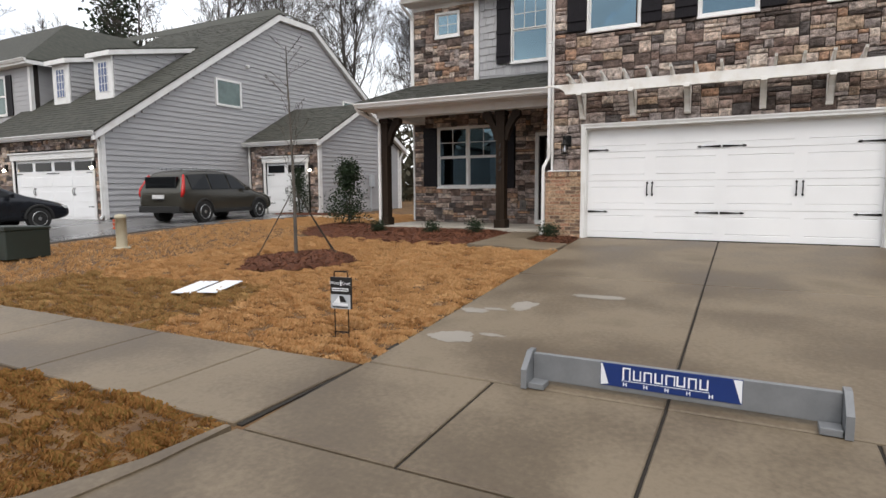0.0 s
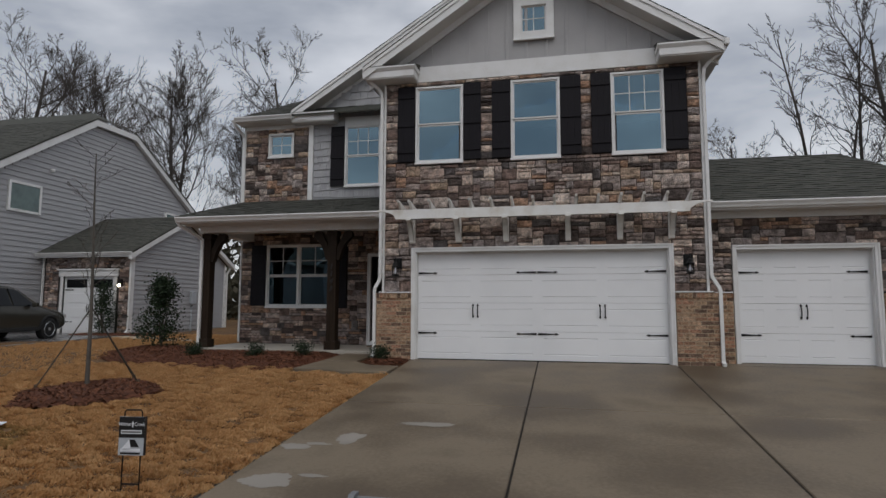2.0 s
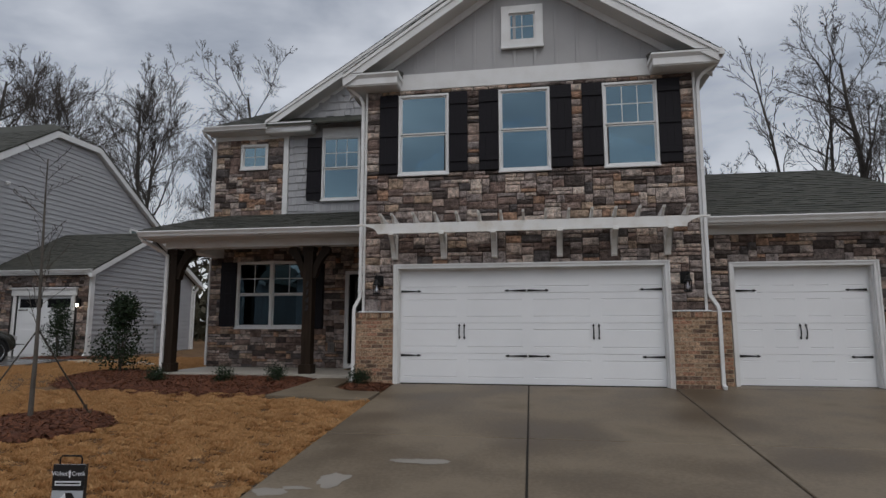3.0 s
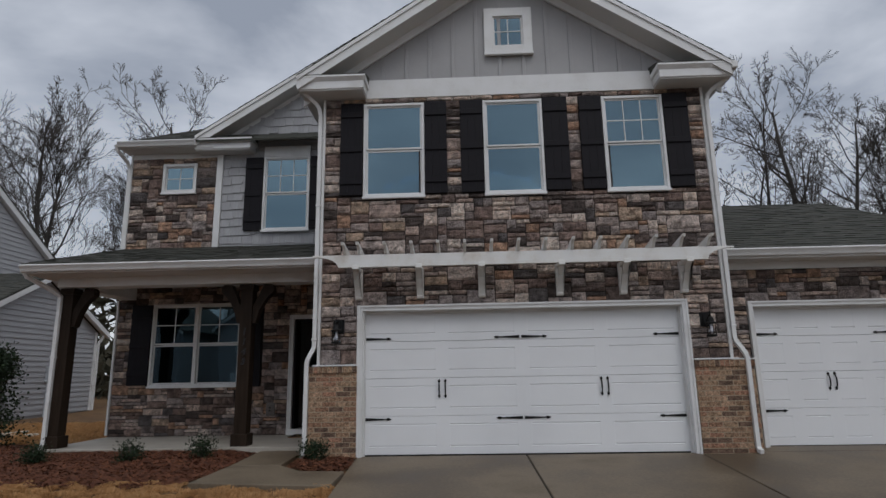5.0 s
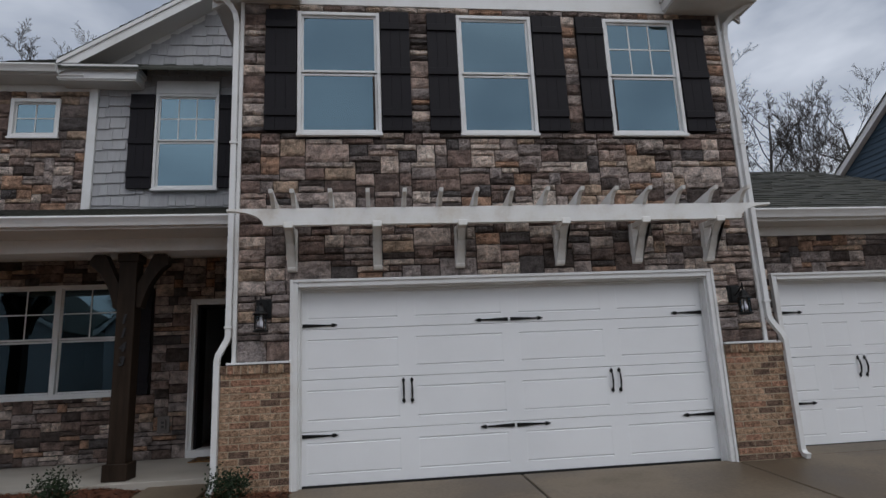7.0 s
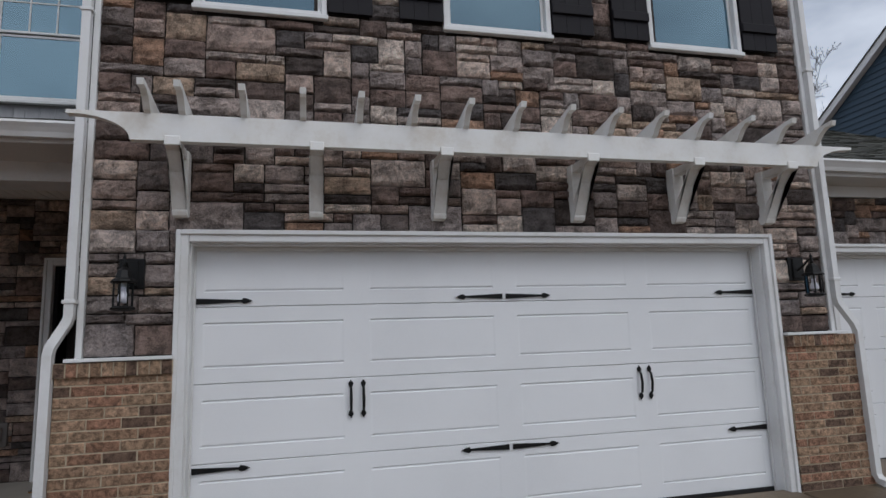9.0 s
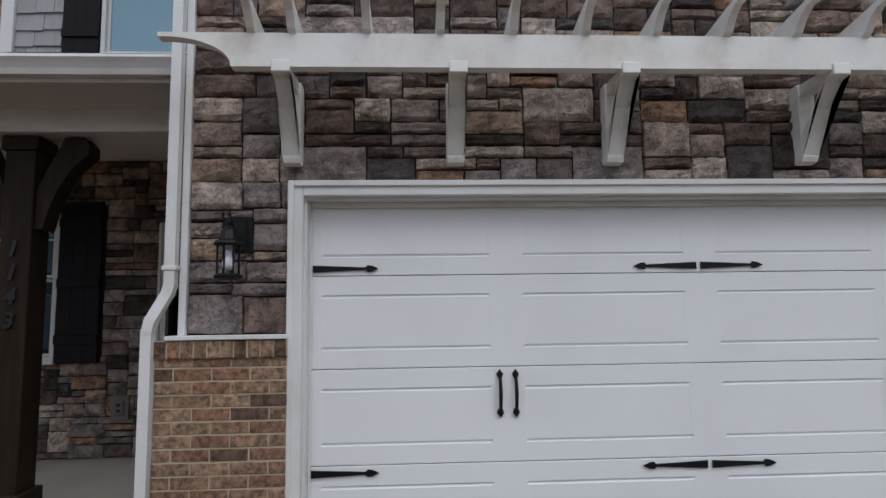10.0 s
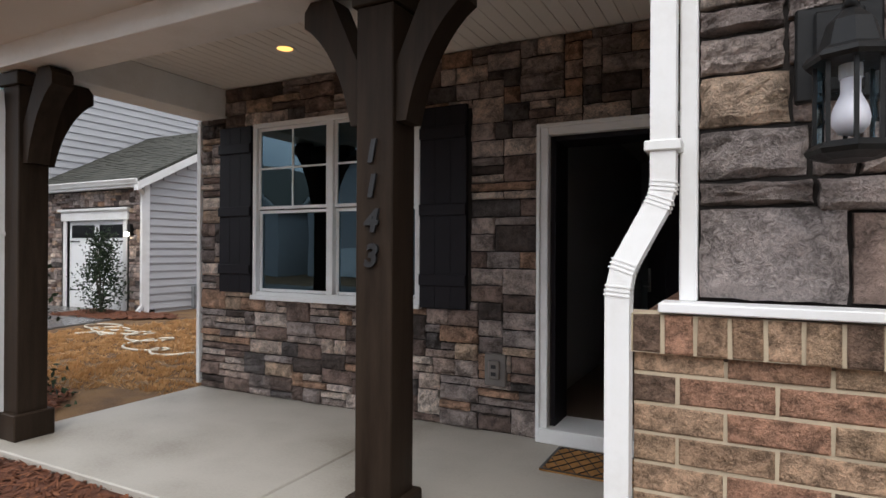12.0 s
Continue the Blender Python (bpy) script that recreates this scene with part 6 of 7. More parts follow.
# brush at the edge of the woods
r = np.random.RandomState(7)
verts, faces = [], []
for k in range(16000):
    t = r.rand()
    x = -60 + 110 * t
    y = 36 + r.rand() * 10 + 6 * math.sin(x * 0.1)
    z = 0.5 + (r.rand() ** 1.6) * (4.5 + 1.5 * math.sin(x * 0.7) + math.sin(x * 1.9))
    s = 0.25 + 0.35 * r.rand()
    d1v, d2v = Vector(r.randn(3)).normalized() * s, Vector(r.randn(3)).normalized() * s * 0.5
    p = Vector((x, y, z))
    o = len(verts)
    verts += [tuple(p - d1v), tuple(p + d2v), tuple(p + d1v), tuple(p - d2v)]
    faces.append((o, o + 1, o + 2, o + 3))
me = bpy.data.meshes.new("woodland_brush")
me.from_pydata(verts, [], faces)
me.materials.append(M_WOODS)
tagged(new("woodland_brush", me), "dull green and brown brush at the edge of the woods", "brush", "", "stuff")

# garden hose on the neighbour's grass
hose = thing("garden_hose", "pale coiled garden hose lying on the side lawn", "hose", at=(-11.6, 15.9, 0.05))
pts = []
for k in range(90):
    u = k / 89
    pts.append((-1.9 + 3.3 * u + 0.35 * math.cos(u * 26) * math.sin(u * 3.1), 0.5 * math.sin(u * 5.5) + 0.35 * math.sin(u * 26) * math.sin(u * 3.1), 0.012 + 0.008 * math.sin(u * 40)))
part("hose_line", sweep(pts, 0.017, 6), M_ROPE, hose, smooth=True)
pts = [(-2.6 + 0.5 * math.cos(k * 0.35) + 0.03 * k, 0.9 + 0.22 * math.sin(k * 0.35) - 0.012 * k, 0.012) for k in range(50)]
part("hose_line", sweep(pts, 0.017, 6), M_ROPE, hose, smooth=True)


# ---- neighbour's house ----
def lap_side(wall, x, way, z0, z1, lo, hi, step, material):
    """Lap boards on a wall that faces along x; lo, hi: the wall's ends at a height."""
    z = z0
    while z < z1:
        zt = min(z + step, z1)
        a, b = max(lo(z), lo(zt)), min(hi(z), hi(zt))
        if b - a > 0.1:
            part("plank", prism([(x, z), (x + way * 0.034, z), (x + way * 0.004, zt + 0.015), (x, zt + 0.015)], "y", a, b), material, wall)
        z = zt


def lap_front(wall, y, z0, z1, lo, hi, step, material):
    z = z0
    while z < z1:
        zt = min(z + step, z1)
        a, b = max(lo(z), lo(zt)), min(hi(z), hi(zt))
        if b - a > 0.1:
            part("plank", prism([(y, z), (y - 0.020, z), (y - 0.004, zt + 0.015), (y, zt + 0.015)], "x", a, b), material, wall)
        z = zt


NX = -18.5
nh = thing("neighbour_house", "grey lap-sided two-storey house with charcoal roof and stone base", "house")
nh.scale = (1.047, 1.038, 1.017)


def n_lo(z):
    return 11.66 if z < 2.9 else 11.66 + (z - 2.9) * 8.15 / 5.65


def n_hi(z):
    return 26.0 if z < 5.9 else 26.0 - (z - 5.9) * 4.0 / 2.65


w = part("side_wall", prism([(11.66, 0), (26, 0), (26, 5.9), (22.0, 8.55), (19.8, 8.55), (11.66, 2.9)], "x", NX - 0.25, NX), M_SIDING, nh, "grey lap siding wall")
lap_side(w, NX, 1, 0.12, 8.5, n_lo, n_hi, 0.19, M_SIDING)
part("rake_board", prism([(11.34, 2.66), (11.34, 2.905), (19.77, 8.725), (22.05, 8.725), (26.3, 5.98), (26.3, 5.74), (22.0, 8.50), (19.85, 8.50)], "x", NX + 0.0, NX + 0.20), M_WHITE, nh, "white rake boards")
part("corner_board", boxes((NX - 0.02, NX + 0.035, 11.62, 11.76, 0.0, 2.9)), M_WHITE, nh)
fw = part("front_wall", wall_bm(-25.2, NX, 0, 3.0, 11.66, 11.9, [(-23.75, -19.05, -1, 2.12)]), M_SHADEMORTAR, nh, "stone veneer front wall")
FR = [(-26.0, 11.30, 2.95), (NX + 0.22, 11.30, 2.95), (NX + 0.22, 19.8, 8.82), (-26.0, 19.8, 8.82)]
part("roof", roof_slab(FR, 0.06), M_SHINGLE, nh, "charcoal shingle roof")
part("roof_back", roof_slab([(NX + 0.22, 22.0, 8.82), (NX + 0.22, 26.4, 5.98), (-34, 26.4, 5.98), (-34, 22.0, 8.82)], 0.06), M_SHINGLE, nh)
part("roof_crown", roof_slab([(NX + 0.22, 19.8, 8.82), (NX + 0.22, 22.0, 8.82), (-19.6, 20.9, 9.5)], 0.03), M_SHINGLE, nh)
part("roof_crown", roof_slab([(NX + 0.22, 19.8, 8.82), (-19.6, 20.9, 9.5), (-34, 20.9, 9.5), (-34, 19.8, 8.82)], 0.03), M_SHINGLE, nh)
roof_courses(FR[0], FR[1], FR[2], FR[3], "neighbour_front", "charcoal laminated shingles", step=0.2, parent=nh)
part("gutter", prism(gutter_profile(11.34, 2.95), "x", -25.2, NX + 0.2), M_WHITE, nh)
part("eave_soffit", boxes((-25.2, NX + 0.0, 11.34, 11.66, 2.82, 2.84)), M_SOFFIT, nh)
part("fascia", boxes((-25.2, NX + 0.2, 11.335, 11.36, 2.80, 2.94)), M_WHITE, nh)
part("downspout", sweep([(NX + 0.05, 11.32, 2.86), (NX + 0.05, 11.45, 2.72), (NX - 0.02, 11.58, 2.62), (NX - 0.02, 11.58, 0.2), (NX - 0.02, 11.48, 0.08)], 1.0, 4, flat=(0.05, 0.05), turn=math.pi / 4), M_WHITE, nh, "white downspout")


def n_garage(parent, x0, x1, y, z1, windows):
    d = part("garage_door", boxes((x0, x1, y + 0.06, y + 0.10, 0.02, z1), bev=0.004), M_DOOR, parent, "white carriage-style garage door")
    nsec = 4
    for k in range(nsec):
        za, zb = 0.02 + (z1 - 0.02) * k / nsec, 0.02 + (z1 - 0.02) * (k + 1) / nsec
        cols = windows
        for c in range(cols):
            a, b = x0 + (x1 - x0) * c / cols + 0.10, x0 + (x1 - x0) * (c + 1) / cols - 0.10
            if k == nsec - 1:
                part("door_window", boxes((a, b, y + 0.045, y + 0.06, za + 0.12, zb - 0.10), bev=0.003), M_CARGLASS, d, "dark glazed light")
            else:
                part("raised_panel", boxes((a, b, y + 0.048, y + 0.061, za + 0.09, zb - 0.09), bev=0.006), M_DOOR, d)
    for xa, way in ((x0 + 0.06, 1), (x1 - 0.06, -1)):
        for zz in (z1 * 0.77, z1 * 0.22):
            strap(xa, zz, y + 0.05, way, d, 0.36)
    if windows > 2:
        strap((x0 + x1) / 2 - 0.02, z1 * 0.77, y + 0.05, -1, d, 0.36)
        strap((x0 + x1) / 2 + 0.02, z1 * 0.77, y + 0.05, 1, d, 0.36)
    for hx2 in ([(x0 * 3 + x1) / 4, (x0 + x1 * 3) / 4] if windows > 2 else [(x0 + x1) / 2]):
        pull(hx2 - 0.045, 0.98, y + 0.05, -1, d)
        pull(hx2 + 0.045, 0.98, y + 0.05, 1, d)
    for ca in (x0 - 0.12, x1):
        part("casing", boxes((ca, ca + 0.12, y - 0.03, y + 0.12, 0, z1), bev=0.006), M_WHITE, parent)
    part("lintel", boxes((x0 - 0.18, x1 + 0.18, y - 0.05, y + 0.12, z1, z1 + 0.22), (x0 - 0.24, x1 + 0.24, y - 0.10, y + 0.1, z1 + 0.22, z1 + 0.28), bev=0.006), M_WHITE, parent, "white moulded lintel")


n_garage(nh, -23.75, -19.05, 11.66, 2.12, 4)


def small_lamp(parent, x, y, z):
    part("wall_lamp", boxes((x - 0.05, x + 0.05, y - 0.12, y, z, z + 0.26), bev=0.01), M_IRON, parent, "black wall lamp")
    part("lamp_glow", lathe([(0.01, -0.02), (0.05, 0.0), (0.05, 0.06), (0.02, 0.08)], (x, y - 0.16, z), 10), M_LAMPON, parent, "lit lamp")


small_lamp(nh, -18.82, 11.64, 1.75)
small_lamp(nh, -24.1, 11.64, 1.75)


def n_window(parent, x, y0, y1, z0, z1, way):
    f = part("side_window", boxes((x - 0.02, x + way * 0.05, y0, y0 + 0.09, z0, z1), (x - 0.02, x + way * 0.05, y1 - 0.09, y1, z0, z1), (x - 0.02, x + way * 0.048, y0 + 0.09, y1 - 0.09, z1 - 0.09, z1), (x - 0.02, x + way * 0.048, y0 + 0.09, y1 - 0.09, z0, z0 + 0.09), bev=0.004), M_WHITE, parent, "white-framed square window")
    part("pane", boxes((x + 0.015, x + way * 0.025, y0 + 0.08, y1 - 0.08, z0 + 0.08, z1 - 0.08)), M_NPANE, f)


M_NPANE = mat("green_grey_pane", tones((0.10, 0.15, 0.145), 0.25), scale=2.5, fine=8, rough=0.12, bump=0, rvar=0.03)
n_window(nh, NX + 0.035, 16.3, 17.6, 4.38, 5.47, 1)
n_window(nh, NX + 0.035, 24.3, 25.4, 4.9, 5.6, 1)
part("floodlight", lathe([(0.02, -0.06), (0.07, -0.05), (0.09, 0.03), (0.05, 0.07)], (NX + 0.10, 17.95, 6.15), 12), M_WHITE, nh, "white flood light")


# dormers with long flat roofs
def dormer(x0, x1):
    yb, zb, zt = 13.45, 4.30, 6.04

    def eave(y):
        return zt + 0.22 * (y - 13.45)

    d = part("dormer", boxes((x0, x1, yb, yb + 0.06, zb - 0.1, zt), bev=0.004), M_WHITE, nh, "white dormer front")
    back = (eave(0.0) - 2.95 + 0.6906 * 11.30) / (0.6906 - 0.22)
    for x, way in ((x0, -1), (x1, 1)):
        ch = part("dormer_cheek", prism([(yb + 0.06, zb + 0.0), (yb + 0.06, zt), (back, eave(back))], "x", x - way * 0.04, x), M_SIDING, nh, "grey lap siding cheek")
        lap_side(ch, x, way, zb + 0.05, eave(back), lambda z: max(yb + 0.06, 13.45 + (z - zt) / 0.22), lambda z: 11.30 + (z - 2.95) / 0.6906, 0.19, M_SIDING)
    part("dormer_roof", roof_slab([(x0 - 0.18, yb - 0.2, eave(yb - 0.2) + 0.17), (x1 + 0.18, yb - 0.2, eave(yb - 0.2) + 0.17), (x1 + 0.18, back + 0.3, eave(back + 0.3) + 0.17), (x0 - 0.18, back + 0.3, eave(back + 0.3) + 0.17)], 0.05), M_SHINGLE, nh)
    fas = boxes((x0 - 0.18, x1 + 0.18, yb - 0.2, yb - 0.17, zt - 0.10, zt + 0.07))
    for xa in (x0 - 0.18, x1):
        prism([(yb - 0.17, eave(yb - 0.17) - 0.06), (yb - 0.17, eave(yb - 0.17) + 0.11), (back + 0.1, eave(back + 0.1) + 0.11), (back + 0.1, eave(back + 0.1) - 0.06)], "x", xa, xa + 0.18, fas)
    part("dormer_fascia", fas, M_WHITE, nh, "white dormer eave")
    c = (x0 + x1) / 2
    pn_ = part("dormer_pane", boxes((c - 0.26, c + 0.26, yb - 0.012, yb - 0.002, zb + 0.40, zt - 0.28)), M_NPANEB, nh, "blue-grey reflecting panes")
    part("dormer_bars", boxes(*[(c - 0.27 + 0.17 * i, c - 0.25 + 0.17 * i, yb - 0.022, yb - 0.012, zb + 0.40, zt - 0.28) for i in range(4)], *[(c - 0.27, c + 0.27, yb - 0.021, yb - 0.012, zb + 0.39 + 0.29 * i, zb + 0.41 + 0.29 * i) for i in range(5)]), M_WHITE, nh)


M_NPANEB = mat("blue_grey_pane", tones((0.10, 0.13, 0.24), 0.2), scale=2.5, fine=8, rough=0.12, bump=0, rvar=0.03)
dormer(-21.5, -20.45)
dormer(-24.15, -23.1)

# left wing, two storeys with hip roof
lw = part("wing_wall", wall_bm(-34, -25.2, 0, 6.2, 13.2, 13.5, [(-28.0, -27.0, 4.2, 5.75)]), M_SHADEMORTAR, nh, "stone and siding wing wall")
lap_front(lw, 13.2, 3.0, 6.1, lambda z: -34, lambda z: -25.2, 0.19, M_SIDING)
part("wing_side", boxes((-25.45, -25.2, 13.5, 24, 0, 6.2)), M_SIDING, nh)
part("wing_corner_board", boxes((-25.32, -25.17, 13.16, 13.3, 2.9, 6.1)), M_WHITE, nh)
part("wing_roof", roof_slab([(-34, 12.8, 6.25), (-24.8, 12.8, 6.25), (-28.4, 16.6, 8.9), (-34, 16.6, 8.9)], 0.06), M_SHINGLE, nh)
part("wing_roof", roof_slab([(-24.8, 12.8, 6.25), (-24.8, 22, 6.25), (-28.4, 20, 8.9), (-28.4, 16.6, 8.9)], 0.06), M_SHINGLE, nh)
part("wing_gutter", prism(gutter_profile(12.84, 6.25), "x", -34, -24.75), M_WHITE, nh)
part("wing_fascia", boxes((-34, -24.8, 12.84, 12.87, 6.05, 6.2), (-24.83, -24.8, 12.87, 20, 6.05, 6.2)), M_WHITE, nh)
part("wing_soffit", boxes((-34, -24.8, 12.87, 13.2, 6.04, 6.06)), M_SOFFIT, nh)
ww = part("wing_window", boxes((-28.05, -27.95, 13.14, 13.2, 4.15, 5.8), (-27.05, -26.95, 13.14, 13.2, 4.15, 5.8), (-27.95, -27.05, 13.142, 13.2, 5.70, 5.8), (-27.95, -27.05, 13.142, 13.2, 4.15, 4.25), (-27.95, -27.05, 13.142, 13.2, 4.93, 5.0)), M_WHITE, nh, "white double-hung window")
part("pane", boxes((-27.96, -27.04, 13.17, 13.18, 4.24, 5.71)), M_NPANE, ww)
for a, b in ((-28.5, -28.08), (-26.92, -26.5)):
    part("wing_shutter", boxes((a, b, 13.13, 13.17, 4.15, 5.8), bev=0.006), M_BLACKPAINT, nh, "black shutter")

# annex with the single garage
ax = part("annex_wall", wall_bm(-18.5, -14.75, 0, 3.0, 17.9, 18.15, [(-17.55, -15.45, -1, 2.12)]), M_SHADEMORTAR, nh, "stone veneer annex front")
n_garage(nh, -17.55, -15.45, 17.9, 2.12, 2)
small_lamp(nh, -15.1, 17.88, 1.75)


def a_lo(z):
    return 17.92 if z < 2.95 else 17.92 + (z - 2.95) * 2.85 / 1.55


def a_hi(z):
    return 23.6 if z < 2.95 else 23.6 - (z - 2.95) * 2.85 / 1.55


aw = part("annex_side", prism([(17.92, 0), (23.6, 0), (23.6, 2.95), (20.76, 4.5), (17.92, 2.95)], "x", -15.0, -14.75), M_SIDING, nh, "grey lap siding annex wall")
lap_side(aw, -14.75, 1, 0.12, 4.5, a_lo, a_hi, 0.17, M_SIDING)
part("annex_corner", boxes((-14.79, -14.715, 17.87, 17.99, 0.0, 2.92)), M_WHITE, nh)
part("annex_corner", boxes((-14.79, -14.715, 23.5, 23.62, 0, 2.92)), M_WHITE, nh)
A0 = [(-18.5, 17.55, 2.96), (-14.5, 17.55, 2.96), (-14.5, 20.76, 4.72), (-18.5, 20.76, 4.72)]
part("annex_roof", roof_slab(A0, 0.06), M_SHINGLE, nh)
part("annex_roof", roof_slab([(-18.5, 20.76, 4.72), (-14.5, 20.76, 4.72), (-14.5, 24.0, 2.96), (-18.5, 24.0, 2.96)], 0.06), M_SHINGLE, nh)
roof_courses(A0[0], A0[1], A0[2], A0[3], "annex", "charcoal laminated shingles", parent=nh)
part("annex_rake", prism([(17.55, 2.90), (17.55, 2.72), (20.76, 4.48), (24.0, 2.72), (24.0, 2.90), (20.76, 4.66)], "x", -14.62, -14.49), M_WHITE, nh, "white rake boards")
part("annex_soffit", prism([(17.6, 2.84), (20.76, 4.60), (24, 2.84), (24, 2.82), (20.76, 4.58), (17.6, 2.82)], "x", -14.76, -14.6), M_SOFFIT, nh)
part("annex_gutter", prism(gutter_profile(17.6, 2.97), "x", -18.5, -14.5), M_WHITE, nh)
part("annex_eave", boxes((-18.5, -14.75, 17.6, 17.9, 2.82, 2.84), (-18.5, -14.5, 17.59, 17.61, 2.80, 2.92)), M_WHITE, nh)
part("annex_downspout", sweep([(-14.62, 17.58, 2.88), (-14.62, 17.66, 2.78), (-14.72, 17.82, 2.66), (-14.74, 17.84, 2.55), (-14.74, 17.84, 0.22), (-14.76, 17.74, 0.08)], 1.0, 4, flat=(0.05, 0.05), turn=math.pi / 4), M_WHITE, nh, "white downspout")
part("inner_downspout", sweep([(-18.38, 17.84, 2.85), (-18.38, 17.84, 0.1)], 1.0, 4, flat=(0.04, 0.04), turn=math.pi / 4), M_WHITE, nh)
part("back_downspout", sweep([(-14.6, 23.9, 2.9), (-14.68, 23.66, 2.5), (-14.68, 23.66, 0.1)], 1.0, 4, flat=(0.05, 0.05), turn=math.pi / 4), M_WHITE, nh)
part("electric_meter", boxes((-14.75, -14.60, 21.15, 21.42, 1.15, 1.65), (-14.75, -14.68, 21.24, 21.30, 0.0, 1.15), bev=0.01), M_SIGNGREY, nh, "grey electric meter box")
part("gas_meter", boxes((-14.75, -14.50, 19.1, 19.4, 0.35, 0.60), (-14.70, -14.62, 19.05, 19.11, 0.05, 0.60), (-14.70, -14.62, 19.40, 19.46, 0.05, 0.70), bev=0.02), M_GALV, nh, "grey gas meter")

# ---- blue house beyond the low garage ----
bh = thing("blue_house", "dark blue lap-sided house with a steep white-edged gable", "house", at=(0, 0, 0))
BX = 15.0


def b_lo(z):
    return 6.0 if z < 3.6 else 6.0 + (z - 3.6) / 0.7043


def b_hi(z):
    return 29.0 if z < 3.6 else 29.0 - (z - 3.6) / 0.7043


bw = part("gable_wall", prism([(6.0, 0), (29.0, 0), (29.0, 3.6), (17.5, 11.7), (6.0, 3.6)], "x", BX, BX + 0.3), M_BLUE, bh, "dark blue lap siding gable")
lap_side(bw, BX, -1, 2.4, 11.6, b_lo, b_hi, 0.19, M_BLUE)
part("rake_board", prism([(5.6, 3.50), (5.6, 3.24), (17.5, 11.62), (29.4, 3.24), (29.4, 3.50), (17.5, 11.88)], "x", BX - 0.22, BX - 0.02), M_WHITE, bh, "white rake boards")
part("roof", roof_slab([(BX - 0.25, 5.6, 3.52), (BX - 0.25, 17.5, 11.92), (32, 17.5, 11.92), (32, 5.6, 3.52)], 0.05), M_SHINGLE, bh)
part("roof", roof_slab([(BX - 0.25, 17.5, 11.92), (BX - 0.25, 29.4, 3.52), (32, 29.4, 3.52), (32, 17.5, 11.92)], 0.05), M_SHINGLE, bh)
part("front_wall", boxes((BX + 0.3, 32, 6.0, 6.3, 0, 3.6)), M_BLUE, bh)

# ---- house over the street, seen in the window glass ----
oh = thing("opposite_house", "pale blue-grey house across the street, mirrored in the windows", "house", "houses across the street", at=(-14, -17, -0.6))
ow = part("front_wall", prism([(-5.5, 0), (5.5, 0), (5.5, 5.6), (0, 9.4), (-5.5, 5.6)], "y", -0.3, 0.0), M_SIDING, oh)
part("roof", roof_slab([(-6.0, 0.4, 5.3), (0, 0.4, 9.7), (0, -12, 9.7), (-6.0, -12, 5.3)], 0.1), M_SHINGLE, oh)
part("roof", roof_slab([(6.0, 0.4, 5.3), (0, 0.4, 9.7), (0, -12, 9.7), (6.0, -12, 5.3)], 0.1), M_SHINGLE, oh)
part("side_wall", boxes((-5.5, -5.3, -12, -0.3, 0, 5.6)), M_SIDING, oh)
part("side_wall", boxes((5.3, 5.5, -12, -0.3, 0, 5.6)), M_SIDING, oh)
part("rake_board", prism([(-6.0, 5.2), (-6.0, 4.95), (0, 9.35), (6.0, 4.95), (6.0, 5.2), (0, 9.6)], "y", 0.3, 0.4), M_WHITE, oh)
part("garage_door", boxes((-4.6, 0.2, 0.0, 0.05, 0.02, 2.2), bev=0.01), M_DOOR, oh)
for xx in (-4.2, -0.6, 2.8):
    part("window", boxes((xx, xx + 1.1, 0.0, 0.06, 3.3, 4.9), bev=0.01), M_WHITE, oh)
    part("window_pane", boxes((xx + 0.1, xx + 1.0, 0.05, 0.07, 3.4, 4.8)), M_NPANE, oh)
for hx3 in (-42, -28, 1):
    copy_thing(oh, pose(hx3, -17, -0.6))
for k, x, y, s, rz in ((0, -21, -24, 0.9, 50), (2, -7, -26, 0.9, 120), (1, -35, -26, 1.0, 20), (0, 10, -28, 0.9, 200)):
    c = copy_thing(kinds[k], pose(x, y, -0.6, 0, 0, rz))
    c.scale = (s, s, s)
    tagged(c, "tall bare winter tree across the street")


